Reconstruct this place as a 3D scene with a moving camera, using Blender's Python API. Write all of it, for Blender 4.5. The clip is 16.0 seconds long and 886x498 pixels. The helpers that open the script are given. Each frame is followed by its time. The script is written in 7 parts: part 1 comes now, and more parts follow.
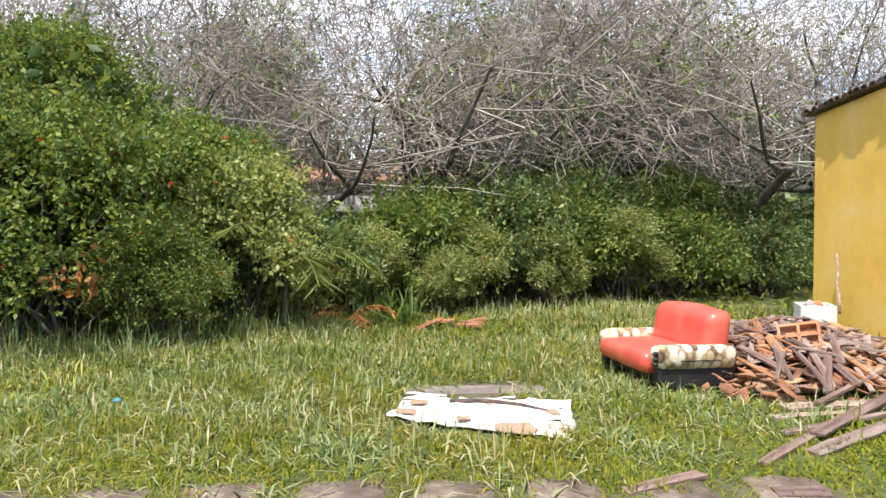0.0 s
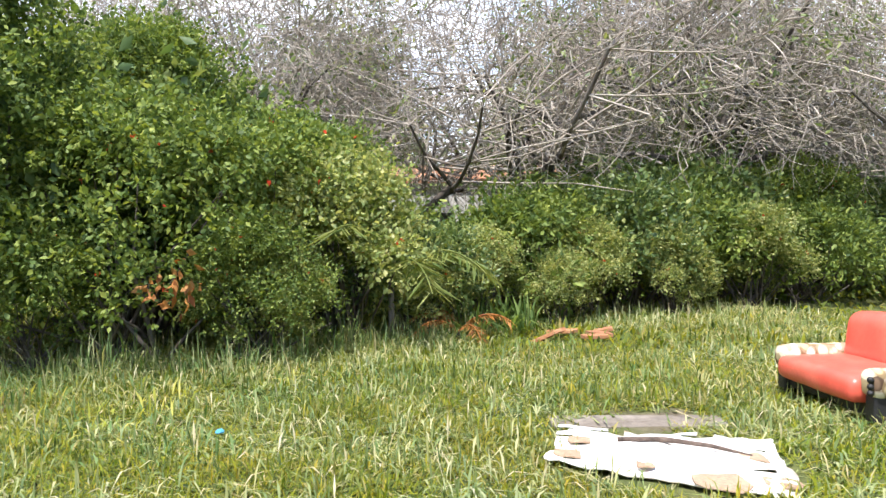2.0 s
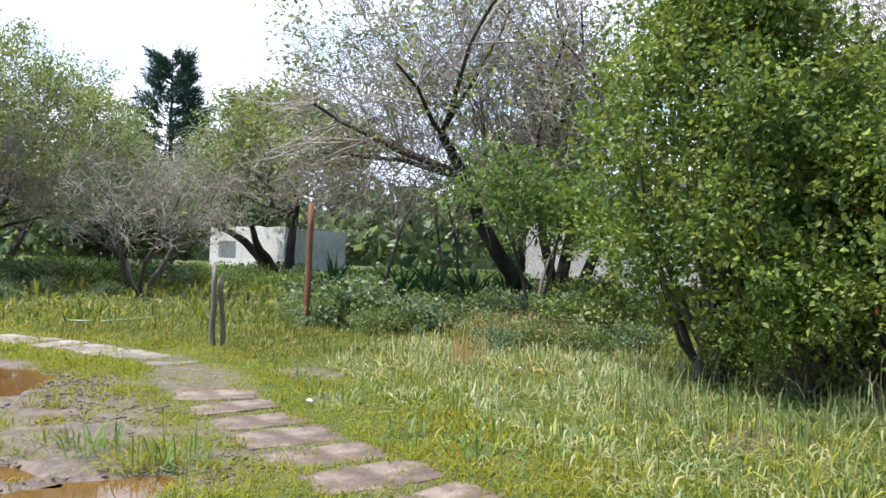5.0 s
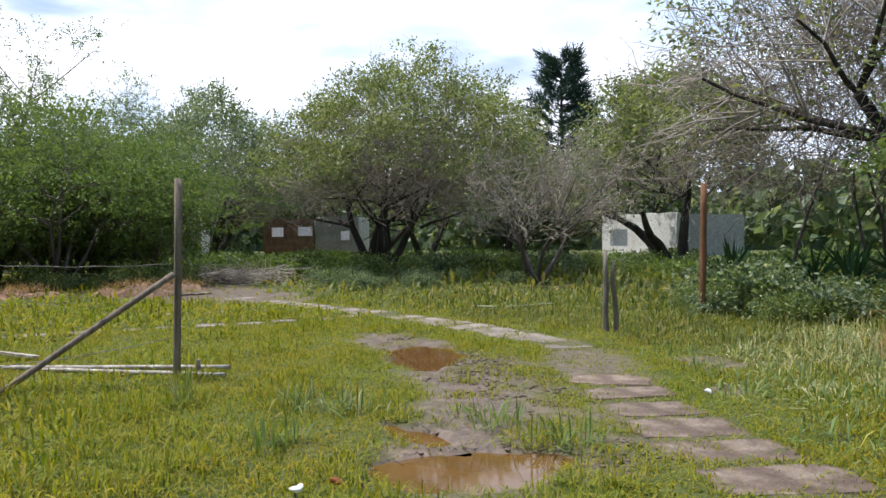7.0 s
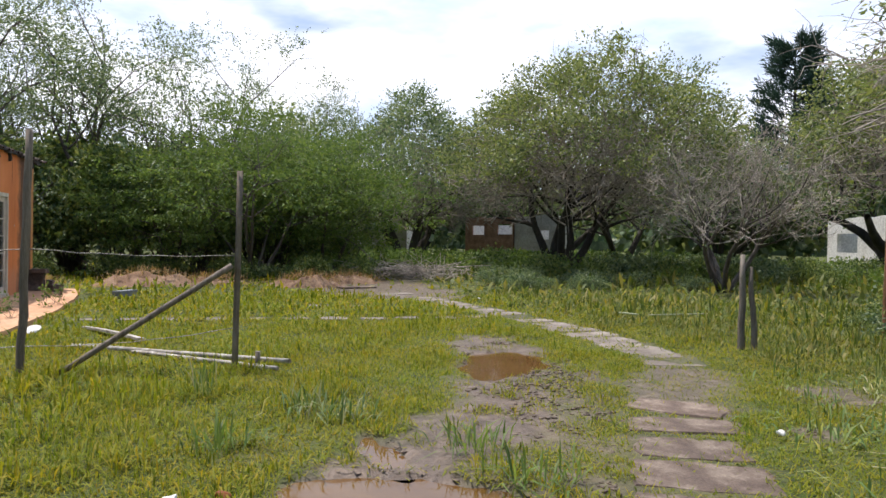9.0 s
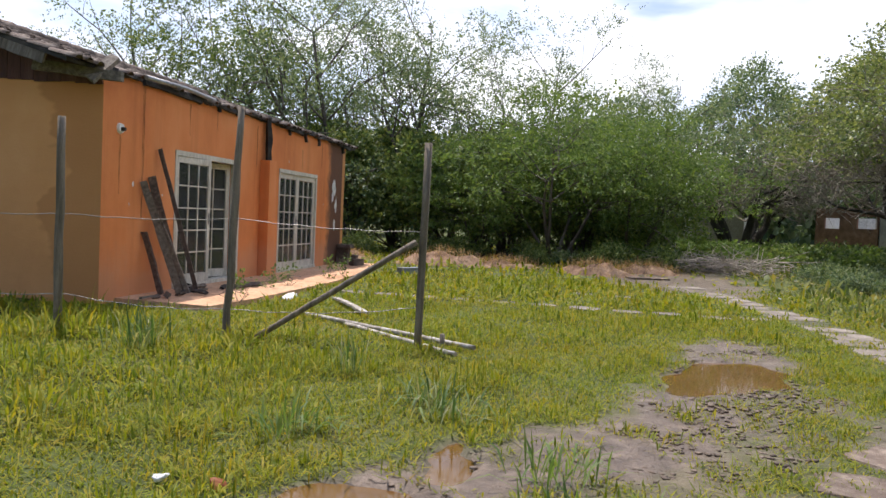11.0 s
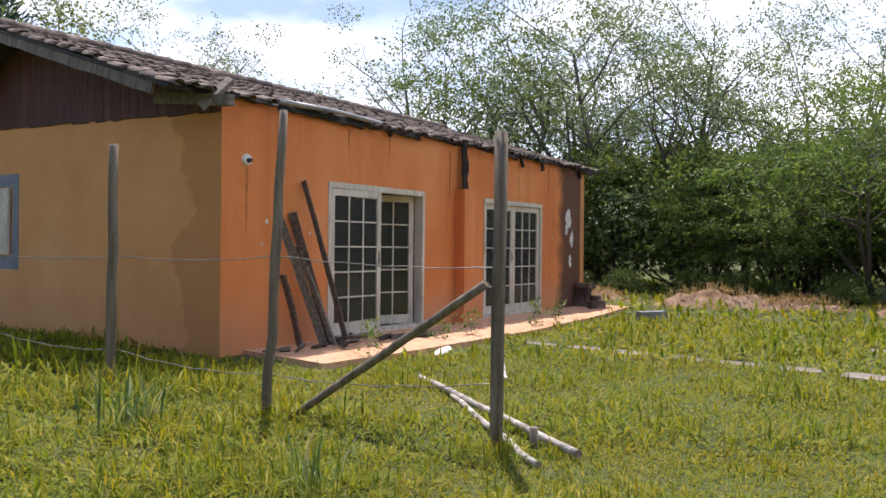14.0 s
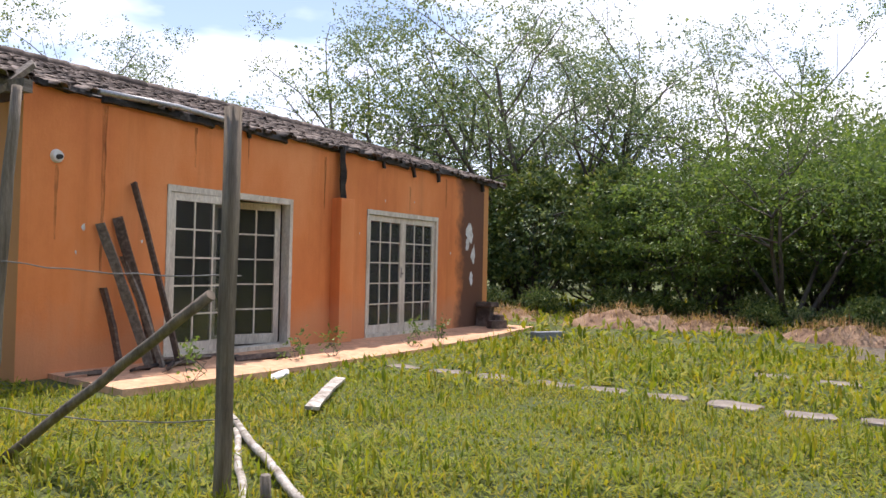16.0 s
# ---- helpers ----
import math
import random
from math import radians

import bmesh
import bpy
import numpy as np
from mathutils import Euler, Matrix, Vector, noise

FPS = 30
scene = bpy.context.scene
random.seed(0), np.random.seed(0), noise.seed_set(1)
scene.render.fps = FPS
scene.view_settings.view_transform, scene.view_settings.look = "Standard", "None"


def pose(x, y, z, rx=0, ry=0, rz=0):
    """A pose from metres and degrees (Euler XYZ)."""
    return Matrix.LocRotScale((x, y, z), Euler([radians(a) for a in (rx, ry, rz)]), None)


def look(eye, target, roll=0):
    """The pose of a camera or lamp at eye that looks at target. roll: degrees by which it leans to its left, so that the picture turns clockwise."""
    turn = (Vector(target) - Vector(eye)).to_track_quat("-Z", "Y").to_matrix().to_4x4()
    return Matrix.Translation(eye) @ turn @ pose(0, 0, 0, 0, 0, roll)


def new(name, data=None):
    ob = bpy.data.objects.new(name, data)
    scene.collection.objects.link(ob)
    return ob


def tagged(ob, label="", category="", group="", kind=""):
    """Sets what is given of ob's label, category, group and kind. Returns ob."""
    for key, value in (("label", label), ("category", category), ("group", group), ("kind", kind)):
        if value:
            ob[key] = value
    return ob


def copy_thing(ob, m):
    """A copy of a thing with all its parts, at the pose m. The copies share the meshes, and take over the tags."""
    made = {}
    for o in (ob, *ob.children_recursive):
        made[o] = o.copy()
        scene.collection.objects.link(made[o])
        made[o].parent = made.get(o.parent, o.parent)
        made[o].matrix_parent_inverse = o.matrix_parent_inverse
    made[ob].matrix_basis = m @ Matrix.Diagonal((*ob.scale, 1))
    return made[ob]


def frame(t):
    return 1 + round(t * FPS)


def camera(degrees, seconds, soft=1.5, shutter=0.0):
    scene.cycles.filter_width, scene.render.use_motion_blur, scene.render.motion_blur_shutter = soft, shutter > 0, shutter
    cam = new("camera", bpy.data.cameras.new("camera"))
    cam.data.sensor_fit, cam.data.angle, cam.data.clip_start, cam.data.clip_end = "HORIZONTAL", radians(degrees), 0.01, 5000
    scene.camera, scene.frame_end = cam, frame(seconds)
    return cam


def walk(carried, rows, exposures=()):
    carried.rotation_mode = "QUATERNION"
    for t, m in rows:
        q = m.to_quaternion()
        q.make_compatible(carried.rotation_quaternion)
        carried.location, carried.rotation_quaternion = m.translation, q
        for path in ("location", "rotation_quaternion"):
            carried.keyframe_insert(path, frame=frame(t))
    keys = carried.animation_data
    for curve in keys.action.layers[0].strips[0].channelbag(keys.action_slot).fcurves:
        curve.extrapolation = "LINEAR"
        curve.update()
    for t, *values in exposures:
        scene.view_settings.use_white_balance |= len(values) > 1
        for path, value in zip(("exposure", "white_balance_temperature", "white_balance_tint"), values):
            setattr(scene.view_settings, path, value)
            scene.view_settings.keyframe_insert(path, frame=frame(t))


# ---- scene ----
cam = camera(60.8, 16.0)
PATH = [
    (0, (1.037, -10.354, 1.513), (2.8, -11.299, 1.466), 0.1),
    (0.5, (1.261, -10.308, 1.484), (3.071, -11.157, 1.437), -0.0),
    (1, (1.534, -10.212, 1.502), (3.352, -11.043, 1.458), -0.0),
    (1.5, (1.957, -10.338, 1.462), (3.776, -11.168, 1.41), -0.6),
    (2, (2.307, -10.387, 1.495), (4.159, -11.141, 1.454), -0.7),
    (2.5, (2.566, -10.286, 1.494), (4.533, -10.646, 1.516), 0.2),
    (3, (2.666, -10.036, 1.56), (4.662, -9.91, 1.584), 0.5),
    (3.2, (2.63, -9.938, 1.558), (4.618, -9.714, 1.586), 1.7),
    (5.3, (2.635, -9.748, 1.482), (4.316, -8.666, 1.499), 1.6),
    (5.5, (2.633, -9.73, 1.483), (4.259, -8.565, 1.494), 1.6),
    (6, (2.654, -9.663, 1.469), (4.12, -8.303, 1.469), 1.5),
    (6.5, (2.659, -9.67, 1.468), (3.893, -8.096, 1.454), 0.9),
    (7, (2.802, -9.655, 1.433), (3.87, -7.964, 1.411), -0.3),
    (7.5, (3.102, -9.632, 1.452), (4.04, -7.866, 1.422), -1.7),
    (8, (3.593, -9.852, 1.424), (4.348, -8.0, 1.405), -2.7),
    (8.2, (3.81, -9.87, 1.438), (4.518, -8.0, 1.419), -1.9),
    (10.3, (5.895, -9.323, 1.369), (5.948, -7.324, 1.309), 2.2),
    (10.5, (6.047, -9.247, 1.37), (5.991, -7.249, 1.299), 2.1),
    (11, (6.292, -8.929, 1.358), (5.921, -6.965, 1.275), 2.6),
    (11.5, (6.424, -8.415, 1.342), (5.912, -6.483, 1.247), 2.2),
    (12, (6.626, -7.914, 1.344), (6.023, -6.009, 1.246), 1.2),
    (12.5, (6.774, -7.334, 1.329), (6.035, -5.478, 1.235), 1.0),
    (13, (6.97, -6.789, 1.364), (6.023, -5.029, 1.295), 0.6),
    (13.5, (7.121, -6.261, 1.357), (6.106, -4.538, 1.327), 0.6),
    (14, (7.238, -5.744, 1.339), (6.086, -4.109, 1.333), 0.6),
    (14.5, (7.41, -5.296, 1.344), (6.095, -3.789, 1.355), 0.8),
    (15, (7.502, -4.889, 1.283), (6.26, -3.322, 1.314), 0.8),
    (15.5, (7.663, -4.51, 1.276), (6.64, -2.792, 1.326), 0.5),
    (16, (7.755, -4.274, 1.271), (6.701, -2.575, 1.319), 1.2),
]
walk(cam, [(t, look(eye, target, roll)) for t, eye, target, roll in PATH],
     [(0, 0.68, 6450, 14), (1.5, 0.92, 6350, 13), (3, 1.15, 6300, 14), (4.3, 0.94, 6200, 14), (5.5, 0.67, 6100, 14), (7, 0.22, 6350, 14), (8, 0.12, 6450, 15), (11, 0.24, 6500, 17), (14.5, 0.38, 6500, 20), (16, 0.46, 6500, 20)])

# ---- world, sun, exposure ----
SUN = Vector((-0.65 * math.cos(radians(68)), 0.76 * math.cos(radians(68)), math.sin(radians(68))))
world = bpy.data.worlds.new("sky")
scene.world = world
world.use_nodes = True
wt = world.node_tree
wt.nodes.clear()


def wnode(kind, **kw):
    n = wt.nodes.new(kind)
    for k, v in kw.items():
        n.inputs[k].default_value = v
    return n


sky = wt.nodes.new("ShaderNodeTexSky")
sky.sky_type = "NISHITA"
sky.sun_disc = False
sky.sun_elevation = radians(68)
sky.sun_rotation = math.atan2(-0.65, 0.76)
skys = wt.nodes.new("ShaderNodeVectorMath")
skys.operation = "SCALE"
skys.inputs["Scale"].default_value = 0.12
wt.links.new(sky.outputs[0], skys.inputs[0])
wco = wt.nodes.new("ShaderNodeTexCoord")
wmap = wt.nodes.new("ShaderNodeMapping")
wmap.inputs["Scale"].default_value = (1.6, 1.6, 5.0)
wmap.inputs["Location"].default_value = (0.35, 0.1, 0.0)
wt.links.new(wco.outputs["Generated"], wmap.inputs[0])
wno = wnode("ShaderNodeTexNoise", Scale=2.0, Detail=5.0, Roughness=0.5)
wt.links.new(wmap.outputs[0], wno.inputs["Vector"])
wra = wt.nodes.new("ShaderNodeValToRGB")
wra.color_ramp.elements[0].position = 0.34
wra.color_ramp.elements[1].position = 0.5
wdot = wt.nodes.new("ShaderNodeVectorMath")
wdot.operation = "DOT_PRODUCT"
wdot.inputs[1].default_value = (0.13, 0.13, -0.22)
wt.links.new(wco.outputs["Generated"], wdot.inputs[0])
wadd = wt.nodes.new("ShaderNodeMath")
wadd.operation = "ADD"
wt.links.new(wdot.outputs["Value"], wadd.inputs[0])
wt.links.new(wno.outputs[0], wadd.inputs[1])
wt.links.new(wadd.outputs[0], wra.inputs[0])
wmix = wt.nodes.new("ShaderNodeMix")
wmix.data_type = "RGBA"
wno2 = wnode("ShaderNodeTexNoise", Scale=2.6, Detail=6.0, Roughness=0.55)
wt.links.new(wmap.outputs[0], wno2.inputs["Vector"])
wcl = wt.nodes.new("ShaderNodeValToRGB")
wcl.color_ramp.elements[0].position = 0.36
wcl.color_ramp.elements[0].color = (0.56, 0.71, 0.93, 1)
wcl.color_ramp.elements[1].position = 0.66
wcl.color_ramp.elements[1].color = (1.0, 1.03, 1.08, 1)
wt.links.new(wno2.outputs[0], wcl.inputs[0])
for s in wmix.inputs:
    if s.name == "B" and s.type == "RGBA":
        wt.links.new(wcl.outputs[0], s)
wt.links.new(wra.outputs[0], wmix.inputs[0])
for s in wmix.inputs:
    if s.name == "A" and s.type == "RGBA":
        wt.links.new(skys.outputs[0], s)
wbg = wnode("ShaderNodeBackground", Strength=1.22)
for s in wmix.outputs:
    if s.type == "RGBA":
        wt.links.new(s, wbg.inputs[0])
wout = wt.nodes.new("ShaderNodeOutputWorld")
wt.links.new(wbg.outputs[0], wout.inputs[0])

sun = new("sun", bpy.data.lights.new("sun", "SUN"))
sun.data.energy = 4.5
sun.data.angle = radians(0.6)
sun.data.color = (1.0, 0.95, 0.86)
sun.matrix_world = look(SUN * 60, (0, 0, 0))


# ---- materials ----
def mat(name):
    m = bpy.data.materials.new(name)
    m.use_nodes = True
    nt = m.node_tree
    return m, nt, nt.nodes["Principled BSDF"]


def ramp(nt, cols, fac):
    r = nt.nodes.new("ShaderNodeValToRGB")
    el = r.color_ramp.elements
    while len(el) < len(cols):
        el.new(0.5)
    for i, c in enumerate(cols):
        el[i].position = 0.3 + 0.4 * i / max(1, len(cols) - 1)
        el[i].color = (*c, 1)
    nt.links.new(fac, r.inputs[0])
    return r


def noise_of(nt, scale, stretch=(1, 1, 1), detail=6):
    co = nt.nodes.new("ShaderNodeTexCoord")
    mp = nt.nodes.new("ShaderNodeMapping")
    mp.inputs["Scale"].default_value = stretch
    nt.links.new(co.outputs["Object"], mp.inputs[0])
    n = nt.nodes.new("ShaderNodeTexNoise")
    n.inputs["Scale"].default_value = scale
    n.inputs["Detail"].default_value = detail
    n.inputs["Roughness"].default_value = 0.62
    nt.links.new(mp.outputs[0], n.inputs["Vector"])
    return n


def blend(nt, fac, a, b, mode="MIX"):
    x = nt.nodes.new("ShaderNodeMixRGB")
    x.blend_type = mode
    for sock, v in ((x.inputs[0], fac), (x.inputs[1], a), (x.inputs[2], b)):
        if hasattr(v, "is_linked"):
            nt.links.new(v, sock)
        elif isinstance(v, tuple):
            sock.default_value = (*v, 1)
        else:
            sock.default_value = v
    return x.outputs[0]


def bumped(nt, bsdf, scale, strength, dist=0.02, stretch=(1, 1, 1)):
    b = nt.nodes.new("ShaderNodeBump")
    b.inputs["Strength"].default_value = strength
    b.inputs["Distance"].default_value = dist
    nt.links.new(noise_of(nt, scale, stretch, 8).outputs[0], b.inputs["Height"])
    nt.links.new(b.outputs[0], bsdf.inputs["Normal"])


def M(name, cols, scale=3.0, rough=0.85, bump=0.4, bscale=45.0, stretch=(1, 1, 1), metal=0.0, rnd=0.0, island=False, fine=0.35):
    m, nt, p = mat(name)
    c = ramp(nt, cols, noise_of(nt, scale, stretch).outputs[0]).outputs[0]
    g = ramp(nt, [(1 - fine,) * 3, (1 + fine * 0.4,) * 3], noise_of(nt, scale * 11, stretch).outputs[0]).outputs[0]
    c = blend(nt, 1.0, c, g, "MULTIPLY")
    if rnd:
        if island:
            src = nt.nodes.new("ShaderNodeNewGeometry").outputs["Random Per Island"]
        else:
            src = nt.nodes.new("ShaderNodeObjectInfo").outputs["Random"]
        h = nt.nodes.new("ShaderNodeHueSaturation")
        mr = nt.nodes.new("ShaderNodeMapRange")
        mr.inputs["To Min"].default_value = 1 - rnd
        mr.inputs["To Max"].default_value = 1 + rnd
        nt.links.new(src, mr.inputs[0])
        nt.links.new(mr.outputs[0], h.inputs["Value"])
        nt.links.new(c, h.inputs["Color"])
        c = h.outputs[0]
    nt.links.new(c, p.inputs["Base Color"])
    p.inputs["Roughness"].default_value = rough
    p.inputs["Metallic"].default_value = metal
    if bump:
        bumped(nt, p, bscale, bump, 0.015, stretch)
    return m


def leafy(name, cols, patch=None, pscale=0.5, trans=0.4, rough=0.5, gloss=0.25):
    """Leaves and blades: colour by leaf, and by patches of the place."""
    m, nt, p = mat(name)
    isl = nt.nodes.new("ShaderNodeNewGeometry").outputs["Random Per Island"]
    r = nt.nodes.new("ShaderNodeValToRGB")
    el = r.color_ramp.elements
    while len(el) < len(cols):
        el.new(0.5)
    for i, c in enumerate(cols):
        el[i].position = i / max(1, len(cols) - 1)
        el[i].color = (*c, 1)
    nt.links.new(isl, r.inputs[0])
    c = r.outputs[0]
    if patch:
        f = ramp(nt, [(0, 0, 0), (1, 1, 1)], noise_of(nt, pscale).outputs[0]).outputs[0]
        c2 = blend(nt, 1.0, c, patch, "MULTIPLY")
        c = blend(nt, f, c, c2)
    nt.links.new(c, p.inputs["Base Color"])
    p.inputs["Roughness"].default_value = rough
    p.inputs["Specular IOR Level"].default_value = gloss
    t = nt.nodes.new("ShaderNodeBsdfTranslucent")
    tc = blend(nt, 1.0, c, (1.3, 1.25, 0.65), "MULTIPLY")
    nt.links.new(tc, t.inputs[0])
    mx = nt.nodes.new("ShaderNodeMixShader")
    mx.inputs[0].default_value = trans
    nt.links.new(p.outputs[0], mx.inputs[1])
    nt.links.new(t.outputs[0], mx.inputs[2])
    nt.links.new(mx.outputs[0], nt.nodes["Material Output"].inputs[0])
    return m


GRASS = leafy("grass", [(0.082, 0.14, 0.015), (0.145, 0.212, 0.02), (0.212, 0.272, 0.025), (0.268, 0.3, 0.03), (0.335, 0.305, 0.042)], (1.22, 0.98, 0.8), 0.5, 0.42, 0.62, 0.22)
FIELD = leafy("field_grass", [(0.054, 0.095, 0.026), (0.092, 0.145, 0.036), (0.151, 0.2, 0.052), (0.216, 0.25, 0.072), (0.335, 0.31, 0.128)], (1.15, 1.0, 0.85), 0.5, 0.4, 0.55, 0.3)
WILD = leafy("wild_grass", [(0.112, 0.185, 0.081), (0.19, 0.274, 0.121), (0.291, 0.364, 0.176), (0.414, 0.459, 0.257), (0.56, 0.538, 0.405)], (1.2, 1.0, 0.8), 0.8, 0.4, 0.5, 0.35)
TALL = leafy("tall_grass", [(0.07, 0.135, 0.04), (0.12, 0.2, 0.06), (0.22, 0.27, 0.11), (0.38, 0.36, 0.2)], None, 1, 0.35)
YGRASS = leafy("yellow_grass", [(0.25, 0.32, 0.05), (0.4, 0.42, 0.08), (0.5, 0.45, 0.12)], None, 1, 0.4)
LEAF_BUSH = leafy("leaf_bush", [(0.048, 0.088, 0.03), (0.078, 0.132, 0.04), (0.112, 0.172, 0.05), (0.15, 0.212, 0.06), (0.205, 0.262, 0.072)], (1.85, 1.6, 1.15), 1.5, 0.34, 0.55, 0.25)
LEAF_DARK = leafy("leaf_dark", [(0.052, 0.094, 0.042), (0.093, 0.16, 0.062), (0.163, 0.237, 0.088), (0.292, 0.341, 0.132)], (1.25, 1.1, 0.8), 0.5, 0.35, 0.42, 0.38)
LEAF_PALE = leafy("leaf_pale", [(0.06, 0.11, 0.068), (0.11, 0.17, 0.1), (0.18, 0.245, 0.145), (0.29, 0.345, 0.22)], (1.12, 1.1, 1.0), 0.5, 0.42, 0.45, 0.38)
LEAF_OLIVE = leafy("leaf_olive", [(0.085, 0.13, 0.06), (0.15, 0.21, 0.09), (0.225, 0.29, 0.12), (0.36, 0.4, 0.19)], (1.08, 1.0, 0.85), 0.5, 0.4, 0.45, 0.35)
LEAF_BRIGHT = leafy("leaf_bright", [(0.085, 0.15, 0.045), (0.135, 0.215, 0.06), (0.21, 0.285, 0.085)], None, 0.5, 0.42)
LEAF_LIME = leafy("leaf_lime", [(0.138, 0.207, 0.075), (0.23, 0.305, 0.112), (0.356, 0.414, 0.163), (0.483, 0.517, 0.25)], (1.15, 1.0, 0.85), 1.2, 0.42, 0.5, 0.3)
LEAF_YUCCA = leafy("leaf_yucca", [(0.03, 0.075, 0.03), (0.05, 0.11, 0.045)], None, 1, 0.15, 0.65, 0.15)
LEAF_PINE = leafy("needle", [(0.03, 0.065, 0.05), (0.06, 0.11, 0.08)], None, 1, 0.1)
LEAF_FROND = leafy("frond", [(0.12, 0.17, 0.04), (0.24, 0.26, 0.07), (0.08, 0.14, 0.035)], None, 1, 0.35)
LEAF_DRY = leafy("dry_leaf", [(0.4, 0.15, 0.04), (0.5, 0.25, 0.08), (0.3, 0.1, 0.04)], None, 1, 0.3)
FLOWER = leafy("flower", [(0.7, 0.06, 0.03), (0.6, 0.12, 0.04)], None, 1, 0.3)
STRAW = leafy("straw", [(0.35, 0.25, 0.13), (0.5, 0.36, 0.2), (0.3, 0.16, 0.09)], None, 1, 0.3)
BARK = M("bark", [(0.05, 0.042, 0.035), (0.12, 0.1, 0.085), (0.2, 0.18, 0.155)], 2.5, 0.9, 0.8, 25, (1, 1, 0.3))
BARK_DARK = M("bark_dark", [(0.02, 0.017, 0.014), (0.05, 0.042, 0.035), (0.09, 0.075, 0.06)], 2.5, 0.9, 0.8, 25, (1, 1, 0.3))
TWIG = M("twig_grey", [(0.25, 0.21, 0.175), (0.41, 0.36, 0.305), (0.56, 0.5, 0.43)], 1.2, 0.9, 0, 10)
TWIG_BROWN = M("twig_brown", [(0.11, 0.085, 0.065), (0.19, 0.155, 0.12)], 1.2, 0.9, 0, 10)
TWIG_TAN = M("twig_tan", [(0.17, 0.145, 0.115), (0.29, 0.25, 0.2), (0.42, 0.37, 0.31)], 1.2, 0.9, 0, 10)
CONCRETE = M("concrete", [(0.08, 0.053, 0.039), (0.145, 0.104, 0.078), (0.32, 0.26, 0.2)], 3.4, 0.8, 0.6, 50, rnd=0.2)
PALE_CONCRETE = M("pale_concrete", [(0.15, 0.122, 0.097), (0.235, 0.2, 0.165), (0.34, 0.3, 0.255)], 1.7, 0.85, 0.5, 60, rnd=0.14)
PATIO = M("patio", [(0.52, 0.29, 0.16), (0.66, 0.38, 0.22), (0.72, 0.46, 0.29)], 1.1, 0.85, 0.3, 50)
WOOD_GREY = M("weathered_wood", [(0.09, 0.075, 0.06), (0.2, 0.17, 0.135), (0.32, 0.28, 0.23)], 3, 0.85, 0.6, 30, (6, 6, 0.5), rnd=0.25)
WOOD_DARK = M("dark_wood", [(0.045, 0.033, 0.027), (0.115, 0.08, 0.062), (0.21, 0.16, 0.125)], 3, 0.85, 0.6, 30, (6, 6, 0.5), rnd=0.3)
WOOD_POST = M("post_wood", [(0.1, 0.079, 0.056), (0.19, 0.155, 0.115), (0.29, 0.24, 0.185)], 3, 0.85, 0.6, 30, (6, 6, 0.5), rnd=0.2)
WOOD_ORANGE = M("split_wood", [(0.2, 0.075, 0.03), (0.36, 0.15, 0.06), (0.5, 0.28, 0.13)], 3, 0.85, 0.4, 30, (1, 5, 5), rnd=0.35)
WOOD_PALE = M("pale_wood", [(0.17, 0.115, 0.09), (0.28, 0.2, 0.16), (0.42, 0.335, 0.275)], 3, 0.85, 0.5, 30, (0.6, 6, 6), rnd=0.35)
WOOD_RED = M("reddish_weathered_wood", [(0.09, 0.052, 0.042), (0.175, 0.11, 0.09), (0.3, 0.215, 0.18)], 3, 0.9, 0.6, 30, (0.6, 6, 6), rnd=0.3)
CHARRED = M("charred", [(0.012, 0.011, 0.01), (0.03, 0.026, 0.023), (0.07, 0.06, 0.052)], 5, 0.8, 0.9, 25, rnd=0.3)
MAROON = M("maroon_board", [(0.075, 0.028, 0.024), (0.105, 0.04, 0.034), (0.15, 0.07, 0.06)], 2, 0.75, 0.4, 30, (4, 4, 0.4), rnd=0.12)
TILE = M("roof_tile", [(0.055, 0.042, 0.035), (0.135, 0.1, 0.08), (0.3, 0.245, 0.2)], 5, 0.9, 0.6, 30, rnd=0.5)
TILE_JOINED = M("roof_tile_far", [(0.055, 0.042, 0.035), (0.135, 0.1, 0.08), (0.3, 0.245, 0.2)], 5, 0.9, 0.6, 30, rnd=0.5, island=True)
WHITE_WOOD = M("white_paint", [(0.44, 0.39, 0.31), (0.68, 0.63, 0.53), (0.79, 0.75, 0.66)], 2.2, 0.6, 0.3, 40, (3, 3, 0.6))
WHITE_WALL = M("white_plaster", [(0.62, 0.6, 0.56), (0.78, 0.77, 0.74), (0.84, 0.83, 0.81)], 0.9, 0.9, 0.3, 30)
GREY_WALL = M("grey_plaster", [(0.25, 0.22, 0.2), (0.38, 0.35, 0.32), (0.46, 0.43, 0.4)], 0.8, 0.9, 0.4, 20)
BRICK_WALL = M("brick_wall", [(0.13, 0.07, 0.05), (0.24, 0.13, 0.085), (0.34, 0.2, 0.14)], 2.5, 0.9, 0.6, 14)
BLUE_BAND = M("blue_grey_paint", [(0.17, 0.2, 0.25), (0.23, 0.26, 0.31), (0.28, 0.3, 0.34)], 2, 0.8, 0.2, 40)
YELLOW = M("yellow_plaster", [(0.7, 0.42, 0.07), (0.8, 0.52, 0.1), (0.84, 0.62, 0.25)], 0.7, 0.85, 0.2, 35, fine=0.06)
RED_VINYL = M("red_vinyl", [(0.62, 0.085, 0.06), (0.7, 0.11, 0.075), (0.76, 0.16, 0.11)], 2.5, 0.36, 0.15, 12, fine=0.08)
BLACK_BASE = M("black_base", [(0.012, 0.012, 0.014), (0.025, 0.024, 0.025)], 5, 0.55, 0.3, 40)
